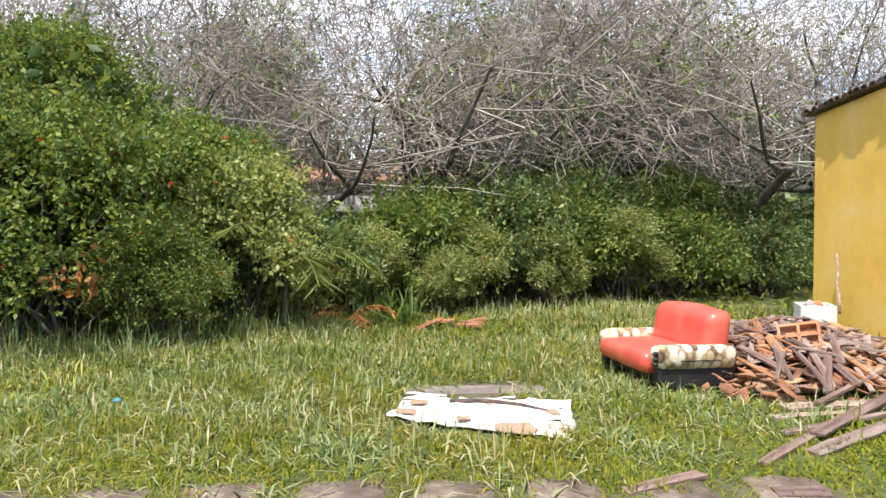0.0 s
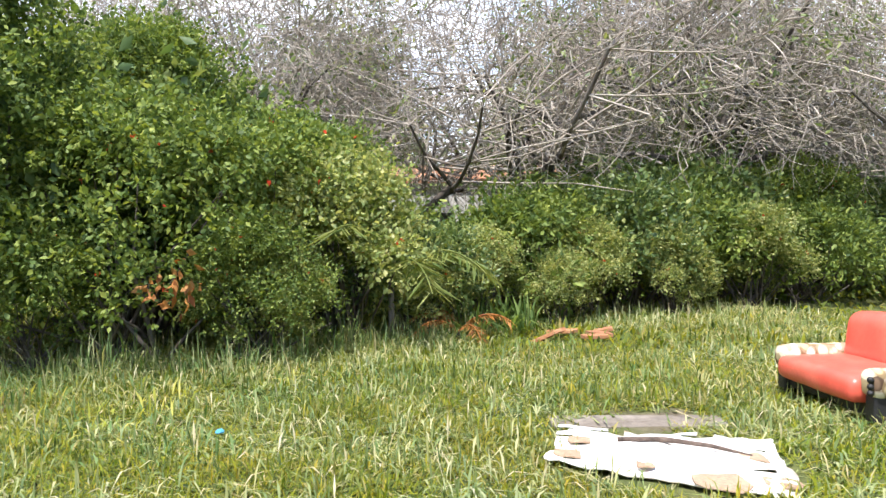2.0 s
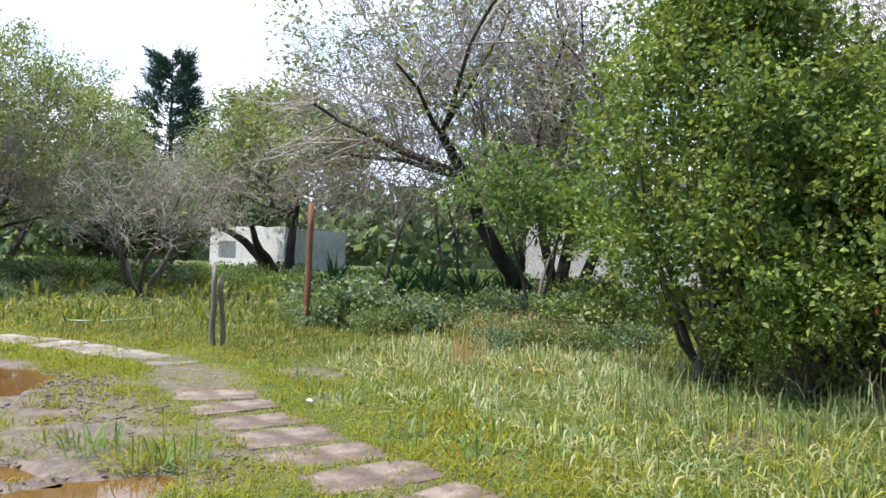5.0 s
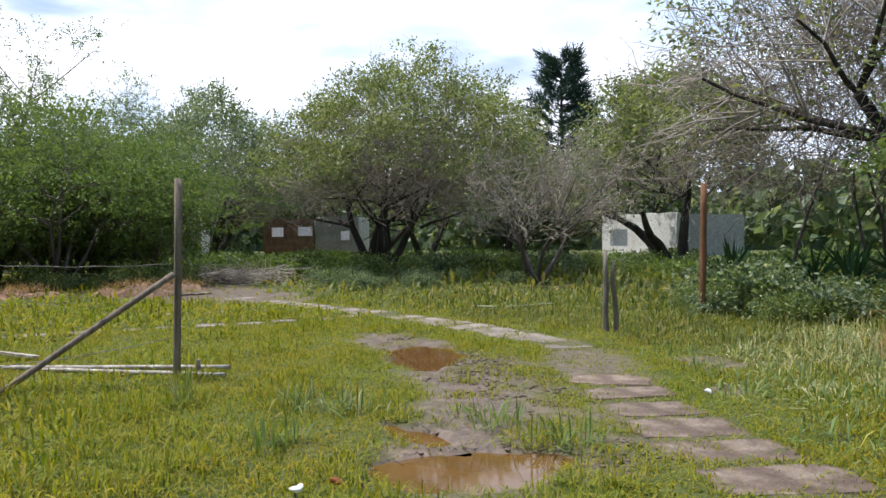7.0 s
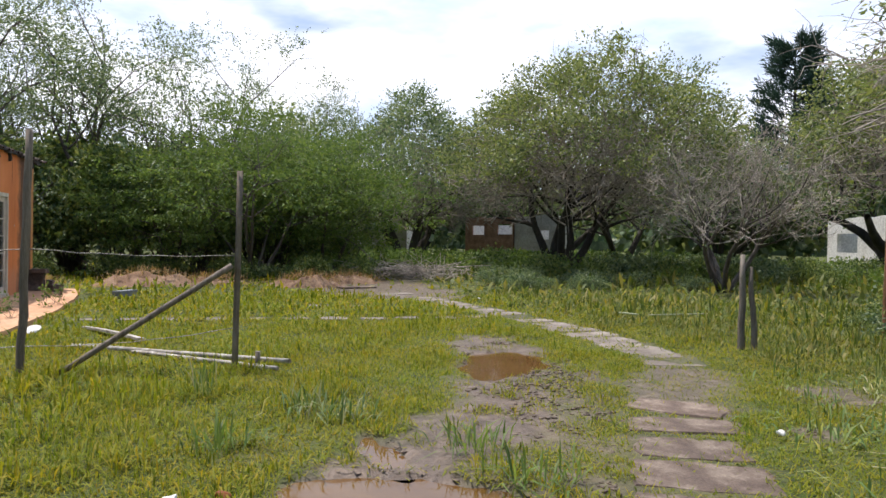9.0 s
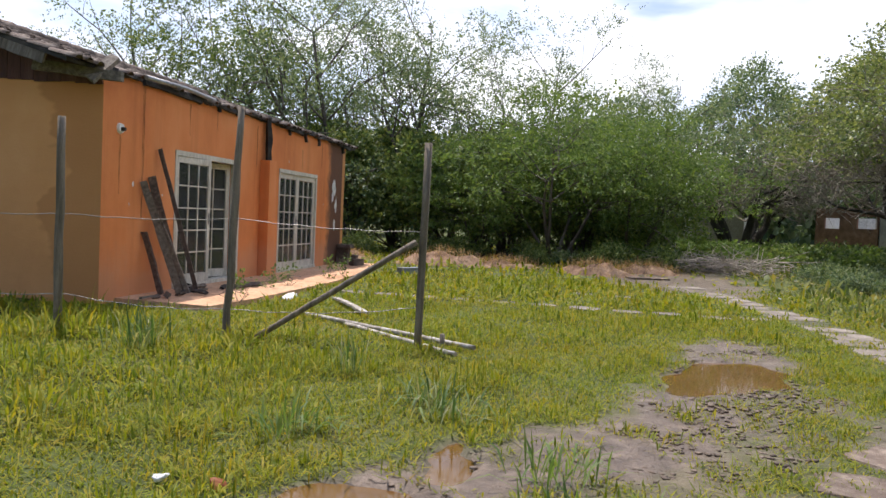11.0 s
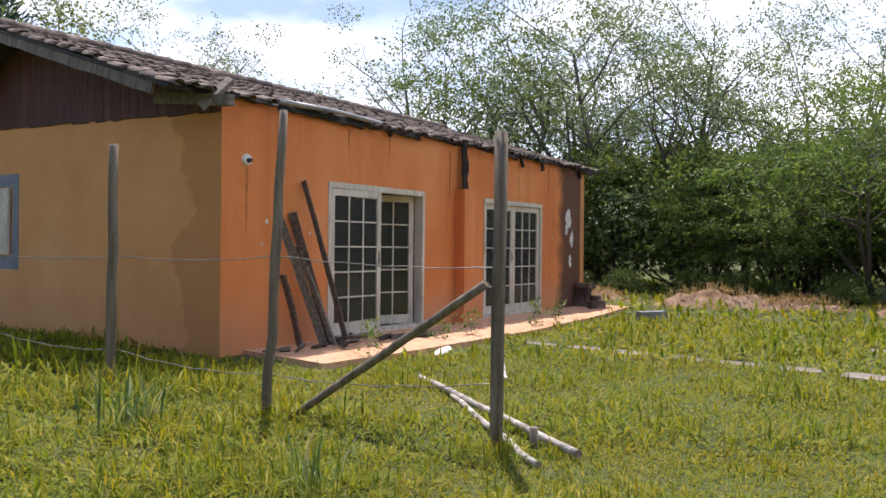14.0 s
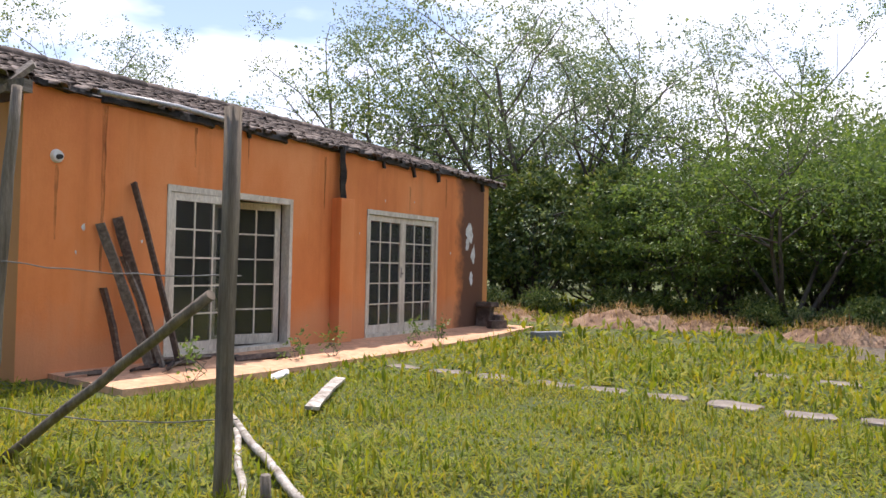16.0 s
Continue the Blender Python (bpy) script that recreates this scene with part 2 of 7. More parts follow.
PLASTIC_WHITE = M("white_foam", [(0.7, 0.7, 0.68), (0.8, 0.8, 0.78)], 3, 0.6, 0.2, 50, fine=0.1)
PEELED = M("peeled_white_paint", [(0.16, 0.125, 0.09), (0.42, 0.38, 0.32), (0.74, 0.71, 0.64)], 11, 0.7, 0.5, 40, (1, 1, 1))
METAL = M("wire_metal", [(0.2, 0.19, 0.18), (0.4, 0.38, 0.36)], 8, 0.5, 0.1, 60, metal=0.6)
GUTTER = M("gutter_metal", [(0.25, 0.25, 0.25), (0.5, 0.5, 0.5)], 3, 0.45, 0.1, 30, metal=0.5)
BRICK = M("loose_brick", [(0.33, 0.13, 0.06), (0.48, 0.22, 0.11), (0.58, 0.32, 0.18)], 5, 0.9, 0.6, 40, rnd=0.25)
BLOCK = M("concrete_block", [(0.2, 0.22, 0.24), (0.3, 0.32, 0.34)], 5, 0.9, 0.6, 40)
SOOT_BLOCK = M("sooty_masonry", [(0.045, 0.035, 0.029), (0.12, 0.09, 0.072), (0.28, 0.22, 0.18)], 4, 0.9, 0.7, 30)
SOIL = M("soil", [(0.16, 0.09, 0.055), (0.3, 0.19, 0.12), (0.42, 0.29, 0.19)], 2.2, 0.95, 0.8, 18)
# room shade put into the colour, so the panes look dark
INTERIOR = M("darkened_interior", [(0.12, 0.105, 0.09), (0.2, 0.18, 0.15)], 1.5, 0.9, 0.2, 30)
HOSE = M("pale_green_cane", [(0.3, 0.36, 0.2), (0.45, 0.48, 0.3)], 4, 0.6, 0.1, 30)


def orange_plaster():
    """Facade paint: streaks, a pinkish patch low down and soot by the far corner."""
    m, nt, p = mat("orange_plaster")
    c = ramp(nt, [(0.62, 0.18, 0.05), (0.74, 0.245, 0.07), (0.8, 0.31, 0.115)], noise_of(nt, 0.9, (1, 1, 0.5)).outputs[0]).outputs[0]
    streak = ramp(nt, [(0.72, 0.66, 0.6), (1, 1, 1), (1, 1, 1)], noise_of(nt, 3.0, (1, 1, 0.06)).outputs[0]).outputs[0]
    c = blend(nt, 0.55, c, streak, "MULTIPLY")
    co = nt.nodes.new("ShaderNodeTexCoord")
    sx = nt.nodes.new("ShaderNodeSeparateXYZ")
    nt.links.new(co.outputs["Object"], sx.inputs[0])

    def band(out, lo, hi, scale, amp):
        a = nt.nodes.new("ShaderNodeMath")
        a.operation = "MULTIPLY_ADD"
        a.inputs[1].default_value = amp
        nt.links.new(noise_of(nt, scale).outputs[0], a.inputs[0])
        nt.links.new(out, a.inputs[2])
        r = nt.nodes.new("ShaderNodeMapRange")
        r.inputs["From Min"].default_value = lo
        r.inputs["From Max"].default_value = hi
        nt.links.new(a.outputs[0], r.inputs[0])
        return r.outputs[0]
    pale = band(sx.outputs[2], 1.35, 0.95, 1.6, 1.2)
    pf = nt.nodes.new("ShaderNodeMath")
    pf.operation = "MULTIPLY"
    pf.inputs[1].default_value = 0.55
    nt.links.new(pale, pf.inputs[0])
    c = blend(nt, pf.outputs[0], c, (0.62, 0.3, 0.16))
    soot = band(sx.outputs[1], 9.15, 9.45, 1.8, 0.9)
    sf = nt.nodes.new("ShaderNodeMath")
    sf.operation = "MULTIPLY"
    sf.inputs[1].default_value = 0.86
    nt.links.new(soot, sf.inputs[0])
    c = blend(nt, sf.outputs[0], c, (0.05, 0.035, 0.028))
    nt.links.new(c, p.inputs["Base Color"])
    p.inputs["Roughness"].default_value = 0.85
    bumped(nt, p, 30, 0.25)
    return m


ORANGE = orange_plaster()


def streak_stain():
    """A thin see-through brown run of rusty water."""
    m, nt, p = mat("rusty_streak")
    p.inputs["Base Color"].default_value = (0.3, 0.1, 0.035, 1)
    p.inputs["Roughness"].default_value = 0.85
    tr = nt.nodes.new("ShaderNodeBsdfTransparent")
    mx = nt.nodes.new("ShaderNodeMixShader")
    r = nt.nodes.new("ShaderNodeMapRange")
    r.inputs["From Min"].default_value = 0.35
    r.inputs["From Max"].default_value = 0.7
    r.inputs["To Max"].default_value = 0.75
    nt.links.new(noise_of(nt, 5, (1, 3, 0.5)).outputs[0], r.inputs[0])
    nt.links.new(r.outputs[0], mx.inputs[0])
    nt.links.new(tr.outputs[0], mx.inputs[1])
    nt.links.new(p.outputs[0], mx.inputs[2])
    nt.links.new(mx.outputs[0], nt.nodes["Material Output"].inputs[0])
    return m


STREAK = streak_stain()


def ochre_plaster():
    """End wall paint with a brown damp stain by the corner."""
    m, nt, p = mat("ochre_plaster")
    c = ramp(nt, [(0.62, 0.29, 0.1), (0.7, 0.34, 0.125), (0.75, 0.39, 0.16)], noise_of(nt, 0.7).outputs[0]).outputs[0]
    co = nt.nodes.new("ShaderNodeTexCoord")
    sx = nt.nodes.new("ShaderNodeSeparateXYZ")
    nt.links.new(co.outputs["Object"], sx.inputs[0])
    a = nt.nodes.new("ShaderNodeMath")
    a.operation = "MULTIPLY_ADD"
    a.inputs[1].default_value = 2.2
    nt.links.new(noise_of(nt, 0.8, (0.5, 0.5, 1), 4).outputs[0], a.inputs[0])
    nt.links.new(sx.outputs[0], a.inputs[2])
    r = nt.nodes.new("ShaderNodeMapRange")
    r.inputs["From Min"].default_value = 0.28
    r.inputs["From Max"].default_value = 0.36
    r.inputs["To Max"].default_value = 0.6
    nt.links.new(a.outputs[0], r.inputs[0])
    c = blend(nt, r.outputs[0], c, (0.47, 0.2, 0.06))
    nt.links.new(c, p.inputs["Base Color"])
    p.inputs["Roughness"].default_value = 0.85
    bumped(nt, p, 30, 0.25)
    return m


OCHRE = ochre_plaster()


def glass():
    m, nt, p = mat("dusty_glass")
    tr = nt.nodes.new("ShaderNodeBsdfTransparent")
    tr.inputs[0].default_value = (0.78, 0.8, 0.8, 1)
    gl = nt.nodes.new("ShaderNodeBsdfGlossy")
    gl.inputs["Roughness"].default_value = 0.06
    fr = nt.nodes.new("ShaderNodeFresnel")
    fr.inputs[0].default_value = 1.5
    m1 = nt.nodes.new("ShaderNodeMixShader")
    nt.links.new(fr.outputs[0], m1.inputs[0])
    nt.links.new(tr.outputs[0], m1.inputs[1])
    nt.links.new(gl.outputs[0], m1.inputs[2])
    df = nt.nodes.new("ShaderNodeBsdfDiffuse")
    df.inputs[0].default_value = (0.4, 0.38, 0.34, 1)
    m2 = nt.nodes.new("ShaderNodeMixShader")
    m2.inputs[0].default_value = 0.05
    nt.links.new(m1.outputs[0], m2.inputs[1])
    nt.links.new(df.outputs[0], m2.inputs[2])
    nt.links.new(m2.outputs[0], nt.nodes["Material Output"].inputs[0])
    return m


GLASS = glass()


def water():
    m, nt, p = mat("puddle_water")
    c = ramp(nt, [(0.1, 0.05, 0.015), (0.15, 0.08, 0.026)], noise_of(nt, 2).outputs[0]).outputs[0]
    nt.links.new(c, p.inputs["Base Color"])
    p.inputs["Roughness"].default_value = 0.03
    p.inputs["IOR"].default_value = 1.33
    bumped(nt, p, 6, 0.02, 0.01)
    return m


WATER = water()


def floral():
    """Upholstery with large leaves in cream, ochre and dark brown."""
    m, nt, p = mat("floral_fabric")
    co = nt.nodes.new("ShaderNodeTexCoord")
    v = nt.nodes.new("ShaderNodeTexVoronoi")
    v.inputs["Scale"].default_value = 9.0
    mp = nt.nodes.new("ShaderNodeMapping")
    mp.inputs["Rotation"].default_value = (0.4, 0.7, 0.5)
    mp.inputs["Scale"].default_value = (1, 1.7, 1.2)
    nt.links.new(co.outputs["Object"], mp.inputs[0])
    nt.links.new(mp.outputs[0], v.inputs["Vector"])
    r = nt.nodes.new("ShaderNodeValToRGB")
    r.color_ramp.interpolation = "CONSTANT"
    el = r.color_ramp.elements
    for pos, c in ((0.0, (0.66, 0.58, 0.42)), (0.4, (0.45, 0.36, 0.2)), (0.62, (0.7, 0.64, 0.52)), (0.8, (0.16, 0.1, 0.06))):
        e = el[0] if pos == 0 else el.new(pos)
        e.color = (*c, 1)
    nt.links.new(v.outputs["Color"], r.inputs[0])
    d = ramp(nt, [(1, 1, 1), (1, 1, 1), (0.3, 0.22, 0.15)], v.outputs["Distance"]).outputs[0]
    c = blend(nt, 0.8, r.outputs[0], d, "MULTIPLY")
    nt.links.new(c, p.inputs["Base Color"])
    p.inputs["Roughness"].default_value = 0.85
    bumped(nt, p, 60, 0.2)
    return m


FLORAL = floral()


def cloth():
    m, nt, p = mat("white_sheet")
    c = ramp(nt, [(0.78, 0.77, 0.74), (0.8, 0.79, 0.76), (0.42, 0.3, 0.2)], noise_of(nt, 2.6).outputs[0]).outputs[0]
    nt.links.new(c, p.inputs["Base Color"])
    p.inputs["Roughness"].default_value = 0.8
    bumped(nt, p, 14, 0.4)
    return m


CLOTH = cloth()
CARD = M("brown_cardboard", [(0.3, 0.2, 0.13), (0.42, 0.3, 0.2)], 4, 0.9, 0.2, 30)


def ground_mat():
    m, nt, p = mat("ground")
    a = nt.nodes.new("ShaderNodeAttribute")
    a.attribute_name = "mud"
    g = ramp(nt, [(0.045, 0.065, 0.014), (0.09, 0.112, 0.024), (0.14, 0.135, 0.042)], noise_of(nt, 0.8).outputs[0]).outputs[0]
    g2 = ramp(nt, [(0.6, 0.6, 0.6), (1.15, 1.15, 1.15)], noise_of(nt, 22).outputs[0]).outputs[0]
    g = blend(nt, 1.0, g, g2, "MULTIPLY")
    d = ramp(nt, [(0.06, 0.04, 0.027), (0.125, 0.09, 0.064), (0.225, 0.17, 0.125)], noise_of(nt, 6).outputs[0]).outputs[0]
    c = blend(nt, a.outputs["Fac"], g, d)
    nt.links.new(c, p.inputs["Base Color"])
    r = nt.nodes.new("ShaderNodeMapRange")
    r.inputs["To Min"].default_value = 0.95
    r.inputs["To Max"].default_value = 0.5
    nt.links.new(a.outputs["Fac"], r.inputs[0])
    nt.links.new(r.outputs[0], p.inputs["Roughness"])
    bumped(nt, p, 15, 0.9, 0.04)
    return m


GROUND = ground_mat()


# ---- mesh helpers ----
def np_mesh(name, verts, faces, material):
    """A mesh from arrays; faces all of one size."""
    verts = np.asarray(verts, dtype=np.float32).reshape(-1, 3)
    faces = np.asarray(faces, dtype=np.int32)
    me = bpy.data.meshes.new(name)
    k = faces.shape[1]
    me.vertices.add(len(verts))
    me.vertices.foreach_set("co", verts.ravel())
    me.loops.add(faces.size)
    me.loops.foreach_set("vertex_index", faces.ravel())
    me.polygons.add(len(faces))
    me.polygons.foreach_set("loop_start", np.arange(len(faces), dtype=np.int32) * k)
    me.update(calc_edges=True)
    me.materials.append(material)
    return me


def child(name, me, parent, label=""):
    ob = new(name, me)
    ob.parent = parent
    if label:
        tagged(ob, label)
    return ob


def part(name, bm, material, parent=None, label="", smooth=False):
    me = bpy.data.meshes.new(name)
    bm.normal_update()
    bm.to_mesh(me)
    bm.free()
    me.materials.append(material)
    if smooth:
        for f in me.polygons:
            f.use_smooth = True
    ob = new(name, me)
    if parent:
        ob.parent = parent
    if label:
        tagged(ob, label)
    return ob


def empty(name, m, label, category, group="", kind=""):
    ob = new(name)
    ob.matrix_world = m
    ob.empty_display_size = 0.1
    return tagged(ob, label, category, group, kind)


def box(bm, x0, x1, y0, y1, z0, z1, m=None, bev=0.0):
    r = bmesh.ops.create_cube(bm, size=1)
    vs = r["verts"]
    for v in vs:
        v.co = Vector((x0 + (v.co.x + 0.5) * (x1 - x0), y0 + (v.co.y + 0.5) * (y1 - y0), z0 + (v.co.z + 0.5) * (z1 - z0)))
    if bev:
        es = list({e for v in vs for e in v.link_edges})
        r = bmesh.ops.bevel(bm, geom=es, offset=bev, segments=2, affect="EDGES", profile=0.6)
        vs = list({v for f in r["faces"] for v in f.verts} | {v for v in vs if v.is_valid})
    if m is not None:
        for v in vs:
            v.co = m @ v.co
    return vs


def roughen(bm, amp, scale=4.0, seed=0.0):
    for v in bm.verts:
        v.co += amp * noise.noise_vector(v.co * scale + Vector((seed, seed * 0.7, 3.1)))


def plank_bm(length, width, thick, rng, warp=0.02, cuts=6):
    """A worn board along x, with uneven ends and edges."""
    bm = bmesh.new()
    xs = np.linspace(0, length, cuts + 1)
    rows = []
    for i, x in enumerate(xs):
        w = width * 0.5 * (1 + rng.uniform(-0.08, 0.08))
        o = rng.uniform(-1, 1) * width * 0.05
        z = warp * math.sin(x / length * 3.1)
        e = rng.uniform(-0.05, 0.05) * width * 4 if i in (0, cuts) else 0
        rows.append([bm.verts.new((x + e * s, o + sy * w, z + sz * thick * 0.5)) for s, sy, sz in ((1, -1, -1), (-1, 1, -1), (-0.6, 1, 1), (0.8, -1, 1))])
    for a, b in zip(rows, rows[1:]):
        for k in range(4):
            bm.faces.new((a[k], a[(k + 1) % 4], b[(k + 1) % 4], b[k]))
    bm.faces.new(rows[0][::-1])
    bm.faces.new(rows[-1])
    bmesh.ops.recalc_face_normals(bm, faces=bm.faces)
    return bm


def aim(p, q, spin=0.0):
    """A pose at p whose x axis points to q."""
    d = (Vector(q) - Vector(p)).normalized()
    r = d.to_track_quat("X", "Z").to_matrix().to_4x4()
    return Matrix.Translation(p) @ r @ Matrix.Rotation(spin, 4, "X")


def tubes(P, Q, RA, RB, n):
    P, Q = np.asarray(P, float), np.asarray(Q, float)
    RA, RB = np.asarray(RA, float), np.asarray(RB, float)
    d = Q - P
    d /= np.linalg.norm(d, axis=1, keepdims=True) + 1e-9
    ref = np.where(np.abs(d[:, 2:3]) > 0.9, np.array([[1.0, 0, 0]]), np.array([[0, 0, 1.0]]))
    u = np.cross(d, ref)
    u /= np.linalg.norm(u, axis=1, keepdims=True) + 1e-9
    v = np.cross(d, u)
    a = np.arange(n) * 2 * np.pi / n
    ring = np.cos(a)[None, :, None] * u[:, None, :] + np.sin(a)[None, :, None] * v[:, None, :]
    A = P[:, None, :] + ring * RA[:, None, None]
    B = Q[:, None, :] + ring * RB[:, None, None]
    verts = np.concatenate([A, B], axis=1).reshape(-1, 3)
    base = (np.arange(len(P)) * 2 * n)[:, None]
    k = np.arange(n)
    f = np.stack([k, (k + 1) % n, (k + 1) % n + n, k + n], axis=1)
    faces = (base[:, :, None] + f[None]).reshape(-1, 4)
    return verts, faces


def pole_mesh(name, pts, radii, n, material):
    """One round pole through points."""
    bm = bmesh.new()
    rings = []
    for i, (p, r) in enumerate(zip(pts, radii)):
        p = Vector(p)
        d = (Vector(pts[min(i + 1, len(pts) - 1)]) - Vector(pts[max(i - 1, 0)])).normalized()
        u = d.orthogonal().normalized() if i == 0 else (u - d * u.dot(d)).normalized()
        v = d.cross(u)
        rings.append([bm.verts.new(p + r * (math.cos(a) * u + math.sin(a) * v)) for a in [2 * math.pi * k / n for k in range(n)]])
    for a, b in zip(rings, rings[1:]):
        for k in range(n):
            bm.faces.new((a[k], a[(k + 1) % n], b[(k + 1) % n], b[k]))
    bm.faces.new(rings[0][::-1])
    bm.faces.new(rings[-1])
    me = bpy.data.meshes.new(name)
    bm.to_mesh(me)
    bm.free()
    me.materials.append(material)
    for f in me.polygons:
        f.use_smooth = len(f.vertices) == 4
    return me


# ---- plants ----
def leaves(C, D, L, W, rng, spread=0.8, droop=0.2):
    """Folded leaves at C, pointing about D."""
    n = len(C)
    d = D + rng.normal(0, spread, (n, 3))
    d[:, 2] -= droop
    d /= np.linalg.norm(d, axis=1, keepdims=True) + 1e-9
    s = np.cross(d, rng.normal(0, 1, (n, 3)))
    s /= np.linalg.norm(s, axis=1, keepdims=True) + 1e-9
    nn = np.cross(d, s)
    L = (L * rng.uniform(0.6, 1.3, n))[:, None]
    W = L * W
    v = np.stack([C, C + d * L * 0.5 + s * W + nn * W * 0.4, C + d * L, C + d * L * 0.5 - s * W + nn * W * 0.4], axis=1).reshape(-1, 3)
    b = (np.arange(n) * 4)[:, None]
    f = np.concatenate([b + np.array([[0, 1, 2]]), b + np.array([[0, 2, 3]])], axis=0)
    return v, f


def sprigs(tips, dirs, k, length, L, W, rng, spread=0.8, droop=0.2, scatter=0.06):
    """k leaves along a shoot at each tip."""
    T = np.repeat(tips, k, axis=0)
    D = np.repeat(dirs, k, axis=0)
    s = np.tile(np.linspace(0, 1, k), len(tips))[:, None]
    C = T + D * s * length + rng.normal(0, scatter, T.shape)
    return leaves(C, D, L, W, rng, spread, droop)


def dome(rng, n, rx, ry, h, lobes, low=0.0, lr=(0.18, 0.36)):
    """Points on a lumpy crown with its outward directions."""
    lc = []
    for _ in range(lobes):
        a, e = rng.uniform(0, 2 * math.pi), rng.uniform(-0.15, 1.35)
        q = rng.uniform(0.4, 0.86)
        lc.append((math.cos(a) * math.cos(e) * rx * q, math.sin(a) * math.cos(e) * ry * q, low + max(0.1, 0.3 + 0.56 * math.sin(e)) * (h - low), rng.uniform(*lr)))
    lc = np.array(lc)
    pick = rng.integers(0, lobes, n)
    d = rng.normal(0, 1, (n, 3))
    d[:, 2] = d[:, 2] * 0.8 + 0.25
    d /= np.linalg.norm(d, axis=1, keepdims=True)
    r = lc[pick, 3:4] * rng.uniform(0.55, 1.05, (n, 1)) ** 0.6
    P = lc[pick, :3] + d * r * np.array([[rx, ry, h * 0.45]])
    P[:, 2] = np.maximum(P[:, 2], 0.05 + 0.15 * rng.random(n))
    return P, d


def bush(name, m, seed, rx, ry, h, n, material, label, L=0.09, lobes=26, k=7, W=0.28, low=0.0, flowers=0, stem=BARK, group="", lr=(0.12, 0.28), taper=1.0):
    rng = np.random.default_rng(seed)
    top = empty(name, m, label, name.replace("_", " ") if name != "bush" else "bush", group)
    P, d = dome(rng, n // k, rx, ry, h, lobes, low, lr)
    P[:, :2] *= (taper + (1 - taper) * np.clip(P[:, 2:] / (0.42 * h), 0, 1))
    v, f = sprigs(P, d, k, L * 2.2, L, W, rng, 0.75, 0.15, L * 0.5)
    if h > 1.5:
        i = rng.integers(0, len(P), len(P) // 9)
        up_ = d[i] * 0.7 + rng.normal(0, 0.35, (len(i), 3)) + np.array([[0, 0, 0.75]])
        up_ /= np.linalg.norm(up_, axis=1, keepdims=True)
        v2, f2 = sprigs(P[i], up_ * rng.uniform(0.5, 1.3, (len(i), 1)), 9, L * 5.0, L * 1.05, W, rng, 0.9, 0.1, L * 0.25)
        v, f = np.concatenate([v, v2]), np.concatenate([f, f2 + len(v)])
    child("foliage", np_mesh("foliage", v, f, material), top)["kind"] = "stuff"
    S, E = [], []
    ns = 22 if h > 1.5 else 6
    for _ in range(ns):
        a = rng.uniform(0, 6.28)
        b = np.array([math.cos(a) * rx * 0.15, math.sin(a) * ry * 0.15, -0.03])
        t = P[rng.integers(0, len(P))] * np.array([0.85, 0.85, 0.9])
        mid = (b + t) * 0.5 + rng.normal(0, 0.12, 3)
        mid[2] = max(mid[2], 0.1)
        S += [b, mid]
        E += [mid, t]
    r = np.tile([0.03 * h / 3, 0.018 * h / 3], ns)
    v, f = tubes(S, E, r, np.tile([0.018 * h / 3, 0.006], ns), 5)
    child("stem", np_mesh("stem", v, f, stem), top)["kind"] = "stuff"
    if flowers:
        i = rng.integers(0, len(P), flowers)
        v, f = leaves(np.repeat(P[i] + d[i] * 0.06, 4, axis=0), np.repeat(d[i], 4, axis=0), 0.06, 0.4, rng, 0.6, 0)
        child("flowers", np_mesh("flowers", v, f, FLOWER), top, "small red flowers")["kind"] = "stuff"
    return top


def grow(seg, tips, rng, p, d, L, r, lv, nlv, kids, up, wob, spread, shrink):
    n = 5 if lv < 2 else 3
    for i in range(n):
        d = (d + Vector(rng.normal(0, wob, 3)) + Vector((0, 0, up))).normalized()
        q = p + d * (L / n)
        ra, rb = r * (1 - 0.6 * i / n), r * (1 - 0.6 * (i + 1) / n)
        seg.append((p, q, ra, rb, lv))
        if lv < nlv and i >= (2 if lv == 0 else 1):
            for _ in range(kids[lv]):
                w = Vector(rng.normal(0, 1, 3))
                w = (w - d * w.dot(d)).normalized()
                e = (d * (1 - spread * 0.5) + w * spread).normalized()
                grow(seg, tips, rng, q, e, L * shrink * rng.uniform(0.75, 1.2), rb * 0.62, lv + 1, nlv, kids, up * 0.8, wob, spread, shrink)
        p = q
    tips.append((p, d))
    return p, d


def woody(seg, top, fine_from, bark, twig):
    """One trunk mesh for each stem with its limbs, and the fine branchwork as one."""
    stems = []
    for g in seg:
        if g[4] == 0 and (not stems or (g[0] - stems[-1][1]).length > 1e-5):
            stems.append([[], g[1]])
        if g[4] == 0:
            stems[-1][1] = g[1]
        if g[4] == 0:
            stems[-1][0].append(g)
    groups = [("trunk", s_[0], 7, bark) for s_ in stems] + [("branchwork", [g for g in seg if 0 < g[4] < fine_from], 6, bark), ("branchwork", [g for g in seg if g[4] >= fine_from], 3, twig)]
    for name, part_, n, mt in groups:
        if part_:
            v, f = tubes([g[0] for g in part_], [g[1] for g in part_], [max(g[2], 0.004) for g in part_], [max(g[3], 0.003) for g in part_], n)
            ob = child(name, np_mesh(name, v, f, mt), top)
            if name != "trunk":
                ob["kind"] = "stuff"


